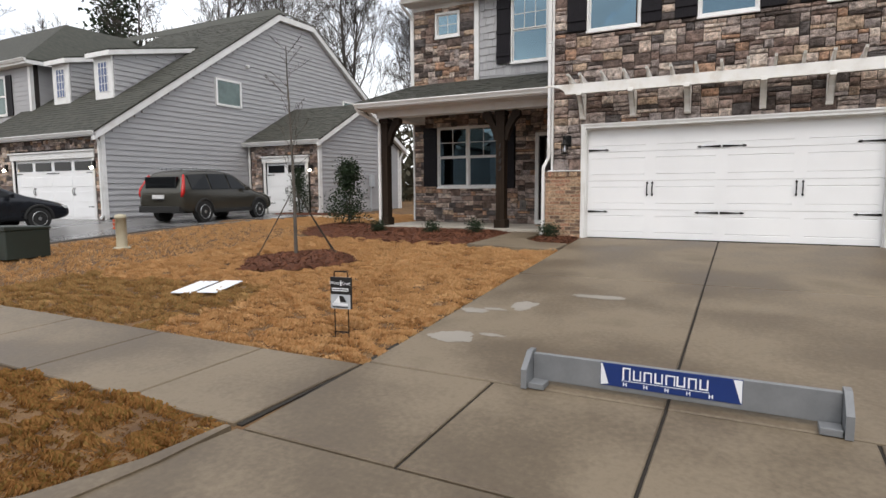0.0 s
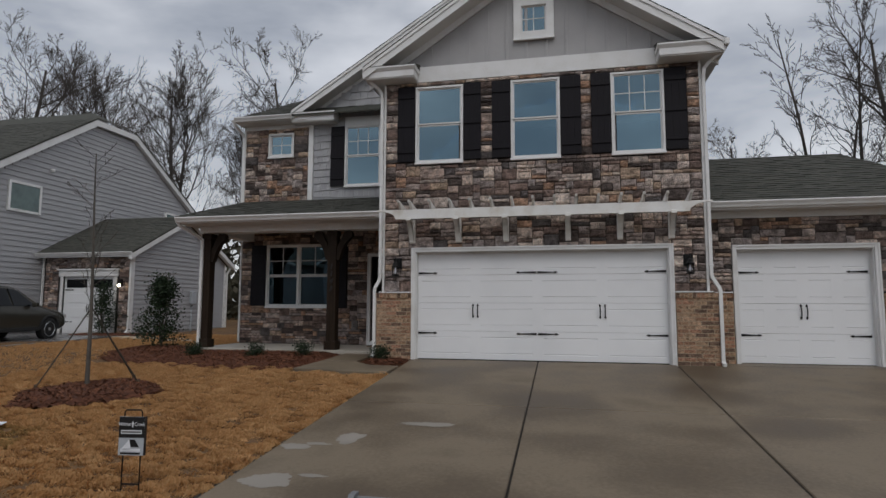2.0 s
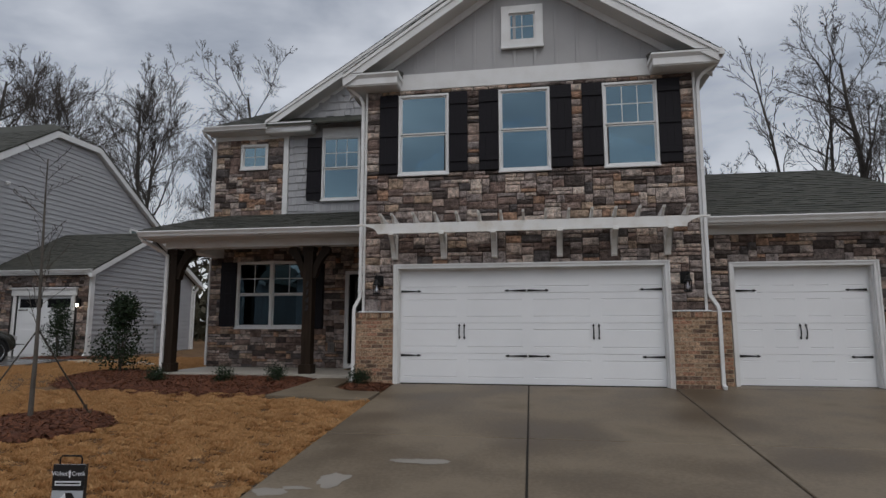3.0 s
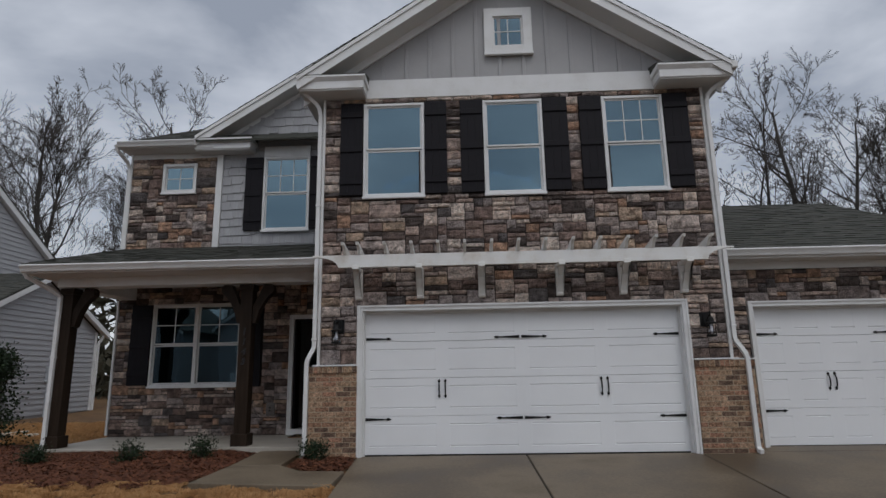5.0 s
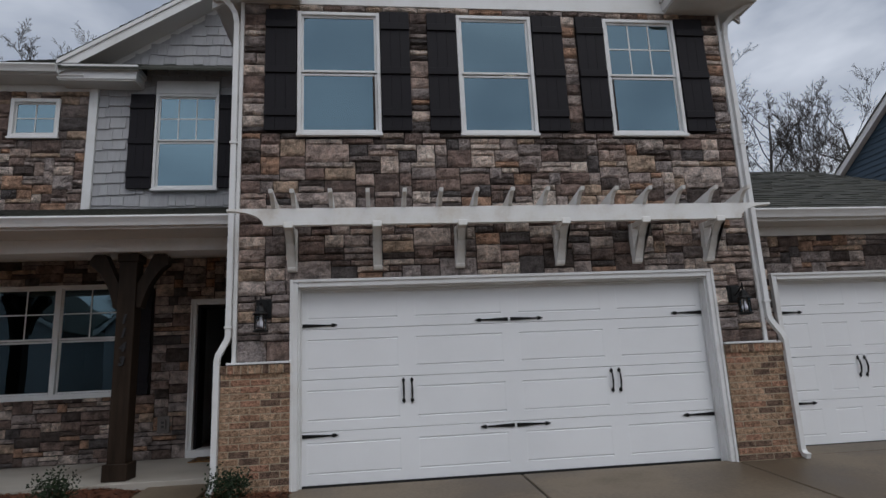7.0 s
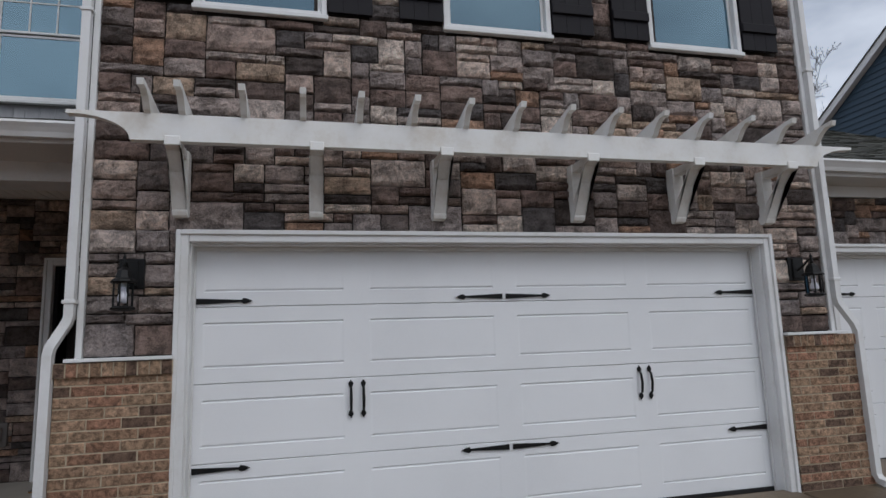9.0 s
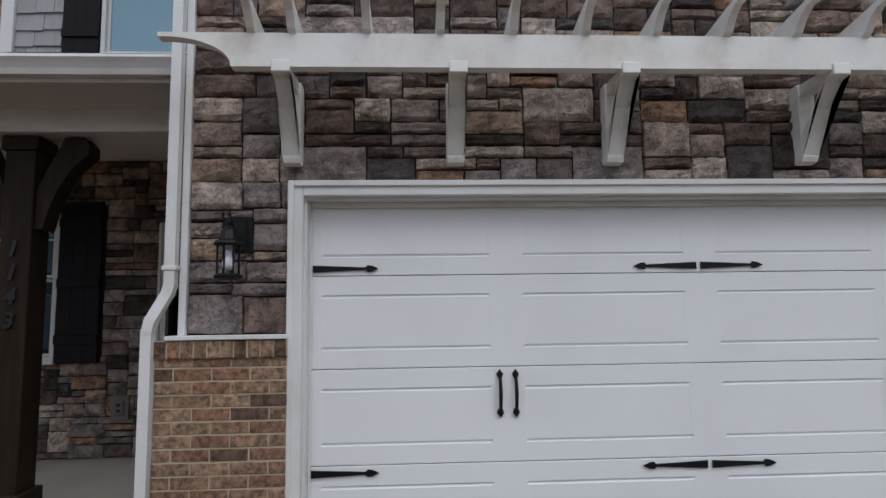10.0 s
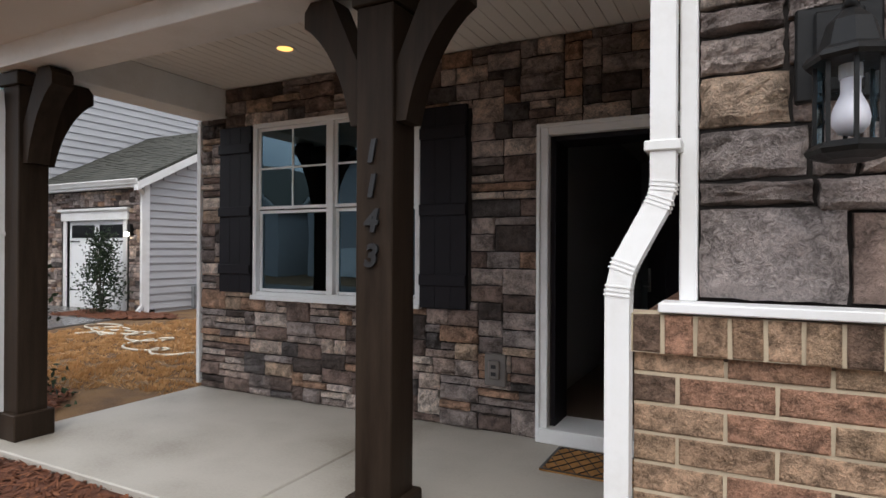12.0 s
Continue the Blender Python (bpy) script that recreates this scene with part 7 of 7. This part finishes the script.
# ---- cars ----
def car(name, label, at, rz, sta, side_glass, paint, wheel_y, wheel_r, lamps):
    """A car built round its length along y, nose forward; sta: y, sill z, sill half width, belt z, belt half width, top z, top half width."""
    ob = thing(name, label, "car", "parked cars", at=at, rz=rz)
    bm = bmesh.new()
    rings = []
    for y, zb, wb, zs, ws, zt, wt in sta:
        ring = [(-wb * 0.9, zb), (-wb, zb + 0.12), (-ws, (zb + zs) / 2 + 0.05), (-ws * 0.985, zs), (-wt, zt - 0.03), (-wt * 0.8, zt), (0, zt + 0.02), (wt * 0.8, zt), (wt, zt - 0.03), (ws * 0.985, zs), (ws, (zb + zs) / 2 + 0.05), (wb, zb + 0.12), (wb * 0.9, zb), (0, zb)]
        rings.append([bm.verts.new((x, y, z)) for x, z in ring])
    for a, b in zip(rings, rings[1:]):
        k = len(a)
        for i in range(k):
            bm.faces.new((a[i], a[(i + 1) % k], b[(i + 1) % k], b[i]))
    bm.faces.new(rings[0])
    bm.faces.new(rings[-1][::-1])
    bmesh.ops.recalc_face_normals(bm, faces=bm.faces[:])
    body = part("body", bm, paint, ob, smooth=True)
    sub = body.modifiers.new("round", "SUBSURF")
    sub.levels = sub.render_levels = 2

    def side_x(y, z):
        for p, q in zip(sta, sta[1:]):
            if p[0] <= y <= q[0]:
                u = (y - p[0]) / (q[0] - p[0])
                zs, ws, zt, wt = (p[i] + (q[i] - p[i]) * u for i in (3, 4, 5, 6))
                v = max(0, min(1, (z - zs) / max(0.01, zt - zs)))
                return ws * 0.985 + (wt - ws * 0.985) * v
        return 0.8

    for poly in side_glass:
        for s in (-1, 1):
            g = bmesh.new()
            outer = [g.verts.new((s * (side_x(y, z) + 0.012), y, z)) for y, z in poly]
            inner = [g.verts.new((s * (side_x(y, z) - 0.06), y, z)) for y, z in poly]
            g.faces.new(outer)
            for i in range(len(poly)):
                g.faces.new((outer[i], outer[(i + 1) % len(poly)], inner[(i + 1) % len(poly)], inner[i]))
            bmesh.ops.recalc_face_normals(g, faces=g.faces[:])
            part("side_window", g, M_CARGLASS, ob, "tinted side window")
    for wy in wheel_y:
        for s in (-1, 1):
            x = s * 0.80
            ty = bmesh.new()
            lathe([(wheel_r * 0.66, -0.11), (wheel_r * 0.96, -0.11), (wheel_r, -0.08), (wheel_r, 0.08), (wheel_r * 0.96, 0.11), (wheel_r * 0.66, 0.11)], (0, 0, 0), 28, ty)
            bmesh.ops.rotate(ty, verts=ty.verts[:], matrix=Matrix.Rotation(math.pi / 2, 3, "Y"))
            wh = part("wheel", ty, M_TYRE, ob, "black tyre on a silver alloy rim")
            wh.matrix_local = Matrix.Translation((x + s * 0.05, wy, wheel_r))
            rim = bmesh.new()
            lathe([(wheel_r * 0.66, -0.02), (wheel_r * 0.68, 0.0), (wheel_r * 0.62, 0.02), (wheel_r * 0.58, 0.0)], (0, 0, 0.1), 24, rim)
            for k in range(5):
                a = k * math.tau / 5
                c, sn = math.cos(a), math.sin(a)
                v = [rim.verts.new((c * r0 - sn * w0, sn * r0 + c * w0, 0.105)) for r0, w0 in ((0.03, -0.05), (wheel_r * 0.64, -0.035), (wheel_r * 0.64, 0.035), (0.03, 0.05))]
                rim.faces.new(v)
            lathe([(0.06, 0.0), (0.05, 0.02), (0.01, 0.025)], (0, 0, 0.1), 12, rim)
            bmesh.ops.rotate(rim, verts=rim.verts[:], matrix=Matrix.Rotation(s * math.pi / 2, 3, "Y"))
            part("rim", rim, M_RIM, wh, "silver alloy rim")
            arch = bmesh.new()
            pts2 = [(s * 0.935, wy + (wheel_r + 0.055) * math.cos(a * math.pi / 10), wheel_r + (wheel_r + 0.055) * math.sin(a * math.pi / 10)) for a in range(11)]
            sweep(pts2, 0.045, 6, arch, flat=(1, 1))
            part("wheel_arch", arch, M_TYRE, ob, "dark wheel arch")
    for nm, lb, mtl, bx in lamps:
        part(nm, boxes(bx, bev=0.012), mtl, ob, lb)
    return ob


SUV = [(-2.40, 0.48, 0.80, 0.92, 0.84, 1.00, 0.80), (-2.34, 0.36, 0.90, 1.00, 0.93, 1.14, 0.88), (-2.12, 0.32, 0.93, 1.06, 0.95, 1.64, 0.70), (-1.85, 0.30, 0.94, 1.06, 0.95, 1.74, 0.70), (-0.8, 0.30, 0.94, 1.04, 0.95, 1.77, 0.71), (0.2, 0.30, 0.94, 1.02, 0.95, 1.73, 0.69), (0.50, 0.30, 0.94, 1.02, 0.95, 1.62, 0.68), (1.22, 0.30, 0.94, 1.00, 0.94, 1.12, 0.84), (1.45, 0.30, 0.94, 0.97, 0.93, 1.08, 0.82), (2.15, 0.32, 0.92, 0.86, 0.88, 0.97, 0.76), (2.36, 0.40, 0.82, 0.78, 0.80, 0.88, 0.66), (2.42, 0.48, 0.74, 0.72, 0.72, 0.80, 0.58)]
suv = car("parked_suv", "olive-grey SUV parked facing the neighbour's garage", (-16.45, 14.05, 0.0), 8, SUV,
          [[(-1.95, 1.12), (-1.98, 1.58), (-1.15, 1.64), (-1.10, 1.12)], [(-1.02, 1.12), (-1.07, 1.64), (-0.20, 1.64), (-0.12, 1.12)], [(-0.04, 1.12), (-0.12, 1.64), (0.24, 1.58), (0.82, 1.12)]],
          M_CARSUV, (-1.42, 1.44), 0.365,
          [("rear_window", "dark rear window", M_CARGLASS, (-0.64, 0.64, -2.345, -2.20, 1.14, 1.52)), ("bumper", "dark lower bumper", M_TYRE, (-0.84, 0.84, -2.46, -2.20, 0.36, 0.56)), ("plate", "pale number plate", M_PLATE, (-0.24, 0.24, -2.475, -2.43, 0.80, 0.93)),
           ("roof_rail", "silver roof rail", M_RIM, (0.60, 0.64, -1.75, 0.1, 1.77, 1.825)), ("roof_rail", "silver roof rail", M_RIM, (-0.64, -0.60, -1.75, 0.1, 1.77, 1.825)),
           ("mirror", "door mirror", M_CARSUV, (0.95, 1.10, 0.62, 0.74, 1.08, 1.22)), ("mirror", "door mirror", M_CARSUV, (-1.10, -0.95, 0.62, 0.74, 1.08, 1.22)),
           ("sill_trim", "dark sill trim", M_TYRE, (0.925, 0.955, -1.0, 1.0, 0.32, 0.44)), ("headlamp", "clear headlamp", M_PLATE, (0.55, 0.82, 2.20, 2.36, 0.72, 0.84))])
for s in (-1, 1):
    part("tail_lamp", sweep([(s * 0.86, -2.34, 0.86), (s * 0.885, -2.32, 0.98), (s * 0.88, -2.29, 1.12), (s * 0.80, -2.18, 1.34), (s * 0.715, -2.09, 1.58)], [0.04, 0.062, 0.062, 0.05, 0.035], 8), M_RED, suv, "tall red tail lamp", smooth=True)
suv.scale = (0.95, 0.95, 0.95)
SED = [(-2.45, 0.45, 0.78, 0.80, 0.80, 0.92, 0.74), (-2.35, 0.34, 0.86, 0.92, 0.88, 1.06, 0.80), (-1.75, 0.26, 0.90, 0.96, 0.91, 1.12, 0.78), (-0.95, 0.24, 0.90, 0.95, 0.92, 1.38, 0.62), (-0.2, 0.24, 0.90, 0.93, 0.92, 1.45, 0.62), (0.45, 0.24, 0.90, 0.92, 0.92, 1.36, 0.61), (1.15, 0.24, 0.90, 0.90, 0.91, 1.02, 0.80), (1.4, 0.24, 0.90, 0.88, 0.90, 0.98, 0.78), (2.1, 0.26, 0.88, 0.76, 0.86, 0.84, 0.70), (2.38, 0.34, 0.78, 0.66, 0.76, 0.74, 0.60), (2.45, 0.42, 0.68, 0.60, 0.66, 0.66, 0.5)]
car("parked_sedan", "dark grey sedan parked on the neighbour's driveway", (-19.75, 8.3, ground_z(0, 8.6)), 0, SED,
    [[(-1.3, 1.0), (-0.9, 1.30), (-0.25, 1.36), (-0.2, 1.0)], [(-0.12, 1.0), (-0.17, 1.36), (0.35, 1.28), (0.85, 1.0)]], M_CARSED, (-1.40, 1.42), 0.335,
    [("headlamp", "slim headlamp", M_PLATE, (0.52, 0.80, 2.12, 2.32, 0.62, 0.72)), ("headlamp", "slim headlamp", M_PLATE, (-0.80, -0.52, 2.12, 2.32, 0.62, 0.72)), ("mirror", "door mirror", M_CARSED, (0.92, 1.06, 0.62, 0.74, 0.96, 1.08)), ("tail_lamp", "red tail lamp", M_RED, (-0.8, 0.8, -2.46, -2.36, 0.80, 0.90))])


# ---- stones, bricks, shakes: pieces of the walls ----
def ashlar(x0, x1, z0, z1, holes, seed, unit=0.074):
    """Random coursed stones as rectangles on a fine grid, kept clear of the holes."""
    rng = random.Random(seed)
    nx, nz = max(1, round((x1 - x0) / unit)), max(1, round((z1 - z0) / unit))
    ux, uz = (x1 - x0) / nx, (z1 - z0) / nz
    free = [[not any(h[0] < x0 + (i + 0.5) * ux < h[1] and h[2] < z0 + (j + 0.5) * uz < h[3] for h in holes) for i in range(nx)] for j in range(nz)]
    out = []
    for j in range(nz):
        for i in range(nx):
            if not free[j][i]:
                continue
            h = rng.choices((1, 2, 3), (0.40, 0.53, 0.07))[0]
            w = rng.choices((2, 3, 4, 5, 6), (0.20, 0.34, 0.26, 0.14, 0.06))[0]
            if h != 2:
                w += 1
            a = 0
            while a < w and i + a < nx and free[j][i + a]:
                a += 1
            b = 1
            while b < h and j + b < nz and all(free[j + b][i + k] for k in range(a)):
                b += 1
            # no slivers left beside it
            if i + a < nx and free[j][i + a] and not (i + a + 1 < nx and free[j][i + a + 1]):
                if all(free[j + q][i + a] for q in range(b)):
                    a += 1
            for q in range(b):
                for k in range(a):
                    free[j + q][i + k] = False
            out.append((x0 + i * ux, x0 + (i + a) * ux, z0 + j * uz, z0 + (j + b) * uz))
    return out


def stone_geo(r, y, rng, gap=0.0035, deep=0.05, to_x=None):
    """One rough-faced stone: ragged outline, chamfer, uneven face. Faces -y (or +-x)."""
    x0, x1, z0, z1 = r[0] + gap, r[1] - gap, r[2] + gap, r[3] - gap
    w, h = x1 - x0, z1 - z0
    nx, nz = 8 if w > 0.3 else 6, 6 if h > 0.18 else 5
    proud = rng.uniform(0.0, 0.024)
    verts, faces = [], []
    idx = {}
    for j in range(nz + 1):
        for i in range(nx + 1):
            edge = i in (0, nx) or j in (0, nz)
            u, v = i / nx, j / nz
            x = x0 + w * u + (rng.uniform(-0.003, 0.003) if edge else rng.uniform(-0.25, 0.25) * w / nx)
            z = z0 + h * v + (rng.uniform(-0.003, 0.003) if edge else rng.uniform(-0.25, 0.25) * h / nz)
            if edge:
                x += (0.0025 if i == 0 else -0.0025 if i == nx else 0)
                z += (0.0025 if j == 0 else -0.0025 if j == nz else 0)
            d = y - proud - (0 if edge else rng.uniform(0.004, 0.020)) + (rng.uniform(0.004, 0.014) if edge else 0)
            idx[i, j] = len(verts)
            verts.append((x, d, z))
    for j in range(nz):
        for i in range(nx):
            faces.append((idx[i, j], idx[i + 1, j], idx[i + 1, j + 1], idx[i, j + 1]))
    ring = [(i, 0) for i in range(nx + 1)] + [(nx, j) for j in range(1, nz + 1)] + [(i, nz) for i in range(nx - 1, -1, -1)] + [(0, j) for j in range(nz - 1, 0, -1)]
    low = []
    for i, j in ring:
        px, _, pz = verts[idx[i, j]]
        low.append(len(verts))
        px += -0.004 if i == 0 else 0.004 if i == nx else 0
        pz += -0.004 if j == 0 else 0.004 if j == nz else 0
        verts.append((px, y + deep, pz))
    k = len(ring)
    for a in range(k):
        faces.append((idx[ring[a]], low[a], low[(a + 1) % k], idx[ring[(a + 1) % k]]))
    if to_x:
        verts = [to_x(v) for v in verts]
    return verts, faces


def lay(wall, rects, y, near, seed, name="stone", stuff_label="mixed brown and grey ledge stones", to_x=None, geo=stone_geo, material=None, limit=300):
    """The pieces nearest to the path each on their own, the others joined."""
    rng = random.Random(seed)
    rects = sorted(rects, key=lambda r: (r[0] + r[1] - 2 * near[0]) ** 2 + (r[2] + r[3] - 2 * near[1]) ** 2)
    jv, jf = [], []
    for i, r in enumerate(rects):
        v, f = geo(r, y, rng, to_x=to_x)
        if i < limit:
            me = bpy.data.meshes.new(name)
            me.from_pydata(v, [], f)
            me.materials.append(material or M_STONE)
            ob = new(name, me)
            ob.parent = wall
        else:
            o = len(jv)
            jv += v
            jf += [tuple(q + o for q in g) for g in f]
    if jv:
        me = bpy.data.meshes.new(name + "s")
        me.from_pydata(jv, [], jf)
        me.materials.append(material or M_STONE)
        ob = tagged(new(name + "s", me), stuff_label, "", "", "stuff")
        ob.parent = wall


def brick_geo(r, y, rng, gap=0.0048, deep=0.03, to_x=None):
    x0, x1, z0, z1 = r[0] + gap, r[1] - gap, r[2] + gap, r[3] - gap
    c = 0.004
    yy = y - rng.uniform(-0.001, 0.003)
    j = lambda: rng.uniform(-0.0015, 0.0015)
    verts = [(x0, y + deep, z0), (x1, y + deep, z0), (x1, y + deep, z1), (x0, y + deep, z1),
             (x0 + j(), yy + c, z0 + j()), (x1 + j(), yy + c, z0 + j()), (x1 + j(), yy + c, z1 + j()), (x0 + j(), yy + c, z1 + j()),
             (x0 + c, yy, z0 + c), (x1 - c, yy, z0 + c), (x1 - c, yy, z1 - c), (x0 + c, yy, z1 - c)]
    faces = [(8, 9, 10, 11)]
    for a in (0, 4):
        for k in range(4):
            faces.append((a + k, a + (k + 1) % 4, a + 4 + (k + 1) % 4, a + 4 + k))
    if to_x:
        verts = [to_x(v) for v in verts]
    return verts, faces


# garage front
lay(wall_garage, ashlar(-3.595, 2.615, 1.378, 5.765, [(-3.015, 2.05, -1, 2.275), (-3.61, -3.0, -1, 2.285), (-2.95, -1.94, 4.0, 5.66), (-0.965, 0.015, 4.0, 5.66), (0.99, 1.98, 4.0, 5.66), (-3.32, -2.9, 4.08, 5.66), (-2.0, -1.58, 4.08, 5.66), (-1.335, -0.9, 4.08, 5.66), (0.0, 0.41, 4.08, 5.66), (0.625, 1.1, 4.08, 5.66), (1.9, 2.365, 4.08, 5.66)], 11), 11.605, (-2.2, 2.4), 1, limit=430)
# the column of larger stones round the lantern: left, right, foot, head and hue of each
rng = random.Random(5)
for a, b, c, d, hue in ((0, 130, 0, 95, 14), (130, 236, 0, 88, 13), (0, 103, 95, 122, 15), (103, 236, 88, 122, 8), (0, 98, 122, 175, 14), (98, 136, 122, 175, 8), (136, 236, 122, 172, 1),
                        (0, 83, 175, 230, 9), (83, 148, 175, 230, 1), (148, 236, 172, 198, 9), (148, 236, 198, 265, 8), (0, 78, 230, 270, 4), (78, 148, 230, 275, 1),
                        (0, 78, 270, 298, 15), (78, 148, 275, 298, 8), (148, 236, 265, 303, 8), (0, 122, 298, 368, 12), (122, 213, 303, 368, 14), (213, 236, 303, 368, 4)):
    v, f = stone_geo((-3.592 + a / 405, -3.592 + b / 405, 1.378 + c / 410, 1.378 + d / 410), 11.605, rng)
    me = bpy.data.meshes.new("stone")
    me.from_pydata(v, [], f)
    me.materials.append(M_STONE)
    ob = new("stone", me)
    ob.parent = wall_garage
    ob.color = ((hue + 0.5) / 16, 0, 0, 1)
# right garage
lay(wall_bay, ashlar(2.68, 6.58, 1.378, 2.79, [(3.19, 5.69, -1, 2.275)], 12), 12.145, (3.0, 2), 2)
# porch wall and upper corner
lay(wall_porch, ashlar(-8.355, -3.65, 0.12, 3.06, [(-7.63, -5.81, 1.035, 2.68), (-7.7, -5.6, 1.06, 2.61), (-8.04, -7.5, 1.10, 2.65), (-5.85, -5.40, 1.06, 2.62), (-4.83, -3.64, 0, 2.42)], 13, 0.066), 14.125, (-5.8, 1.4), 3)
lay(wall_upper_left, ashlar(-8.355, -6.54, 3.6, 5.81, [(-7.68, -6.95, 5.01, 5.68)], 14), 14.125, (-7, 4), 4)
# neighbour's stone fronts
lay(fw, ashlar(-25.1, -18.62, 0.03, 2.8, [(-23.95, -18.85, -1, 2.42)], 15, 0.07), 11.62, (-19, 1), 5, limit=60)
lay(ax, ashlar(-18.3, -14.85, 0.03, 2.8, [(-17.78, -15.22, -1, 2.42)], 16, 0.06), 17.86, (-15, 1), 6, limit=120)

# brick piers
def pier(name, x0, x1, y0, y1, label, faces_):
    ob = tagged(link_bm(name, boxes((x0 + 0.005, x1 - 0.005, y0 + 0.005, y1, -0.1, 1.24)), M_BMORTAR), label, "brick pier", "brick piers", "structure")
    for kind, u0, u1, at_ in faces_:
        to = None
        if kind == "x-":
            to = lambda v, k=at_: (v[1] - 0 + k, v[0], v[2])
        elif kind == "x+":
            to = lambda v, k=at_: (k - v[1], v[0], v[2])
        rows = []
        z = 0.02
        c = 0
        while z < 1.21:
            x = u0 - (0.107 if c % 2 else 0.0)
            while x < u1 - 0.01:
                a, b = max(u0, x), min(u1, x + 0.213)
                if b - a > 0.03:
                    rows.append((a, b, z, z + 0.0735))
                x += 0.213
            z += 0.0735
            c += 1
        base = at_ if kind == "y" else 0.0
        lay(ob, rows, base, (u1, 1.2), 8, "brick", "tan and brown bricks", to, brick_geo, M_BRICK)
        n_ = max(1, round((u1 - u0) / 0.0735))
        caps = [(u0 + (u1 - u0) * i / n_, u0 + (u1 - u0) * (i + 1) / n_, 1.248, 1.35) for i in range(n_)]
        lay(ob, caps, base - 0.022, (u1, 1.2), 9, "brick", "tan and brown bricks", to, brick_geo, M_BRICK)
    return ob


pier("brick_pier", -3.737, -2.998, 11.53, 11.66, "tan brick pier with a soldier-course cap beside the garage door", [("y", -3.737, -2.998, 11.53)])
struct("pier_cap_mortar", boxes((-3.75, -3.0, 11.5135, 11.62, 1.2505, 1.346), (2.055, 2.835, 11.5135, 11.62, 1.2505, 1.346), (2.845, 3.175, 12.0635, 12.14, 1.2505, 1.346)), M_BMORTAR, "mortar bed of the pier caps", "mortar")
pier("brick_pier", 2.05, 2.84, 11.53, 12.1, "tan brick pier between the two garage doors", [("y", 2.05, 2.84, 11.53)])
pier("brick_pier", 2.845, 3.18, 12.08, 12.2, "tan brick wainscot beside the single garage door", [("y", 2.845, 3.18, 12.08)])
pier("brick_pier", 5.70, 6.58, 12.08, 12.2, "tan brick wainscot at the end of the low garage", [("y", 5.70, 6.58, 12.08)])
struct("pier_return", boxes((-3.735, -3.63, 11.66, 14.1, -0.1, 1.33)), M_BRICK, "brick return along the porch side", "wall")


def shake_geo(r, y, rng, gap=0.003, deep=0.0, to_x=None):
    x0, x1, z0, z1 = r[0] + gap, r[1] - gap, r[2] + rng.uniform(-0.018, 0.018), r[3] + 0.02
    t = 0.022 + rng.uniform(0, 0.008)
    verts = [(x0, y - t, z0), (x1, y - t, z0), (x1, y - 0.004, z1), (x0, y - 0.004, z1), (x0, y, z0), (x1, y, z0), (x1, y, z1), (x0, y, z1)]
    faces = [(0, 1, 2, 3), (0, 4, 5, 1), (1, 5, 6, 2), (0, 3, 7, 4)]
    return verts, faces


def shakes(x0, x1, z0, z1, holes, top, seed):
    rng = random.Random(seed)
    out, z = [], z0
    while z < z1:
        x = x0
        while x < x1 - 0.03:
            w = rng.choice((0.11, 0.15, 0.19, 0.24, 0.28))
            a, b = x, min(x1, x + w)
            c = (a + b) / 2
            if z + 0.18 < top(c) and not any(h[0] < c < h[1] and h[2] < z + 0.09 < h[3] for h in holes):
                out.append((a, b, z, z + 0.185))
            x = b
        z += 0.185
    return out


lay(wall_shake, shakes(-6.40, -3.63, 3.72, 8.2, [(-5.52, -4.53, 4.16, 6.0), (-5.9, -5.5, 4.2, 5.75), (-4.55, -4.15, 4.2, 5.75)], lambda x: min(6.10 + 0.632 * (x + 6.87) - 0.22, 9), 17), 14.16, (-5, 4.5), 7, "shake", "grey wood-grain shakes", None, shake_geo, M_SHAKE)
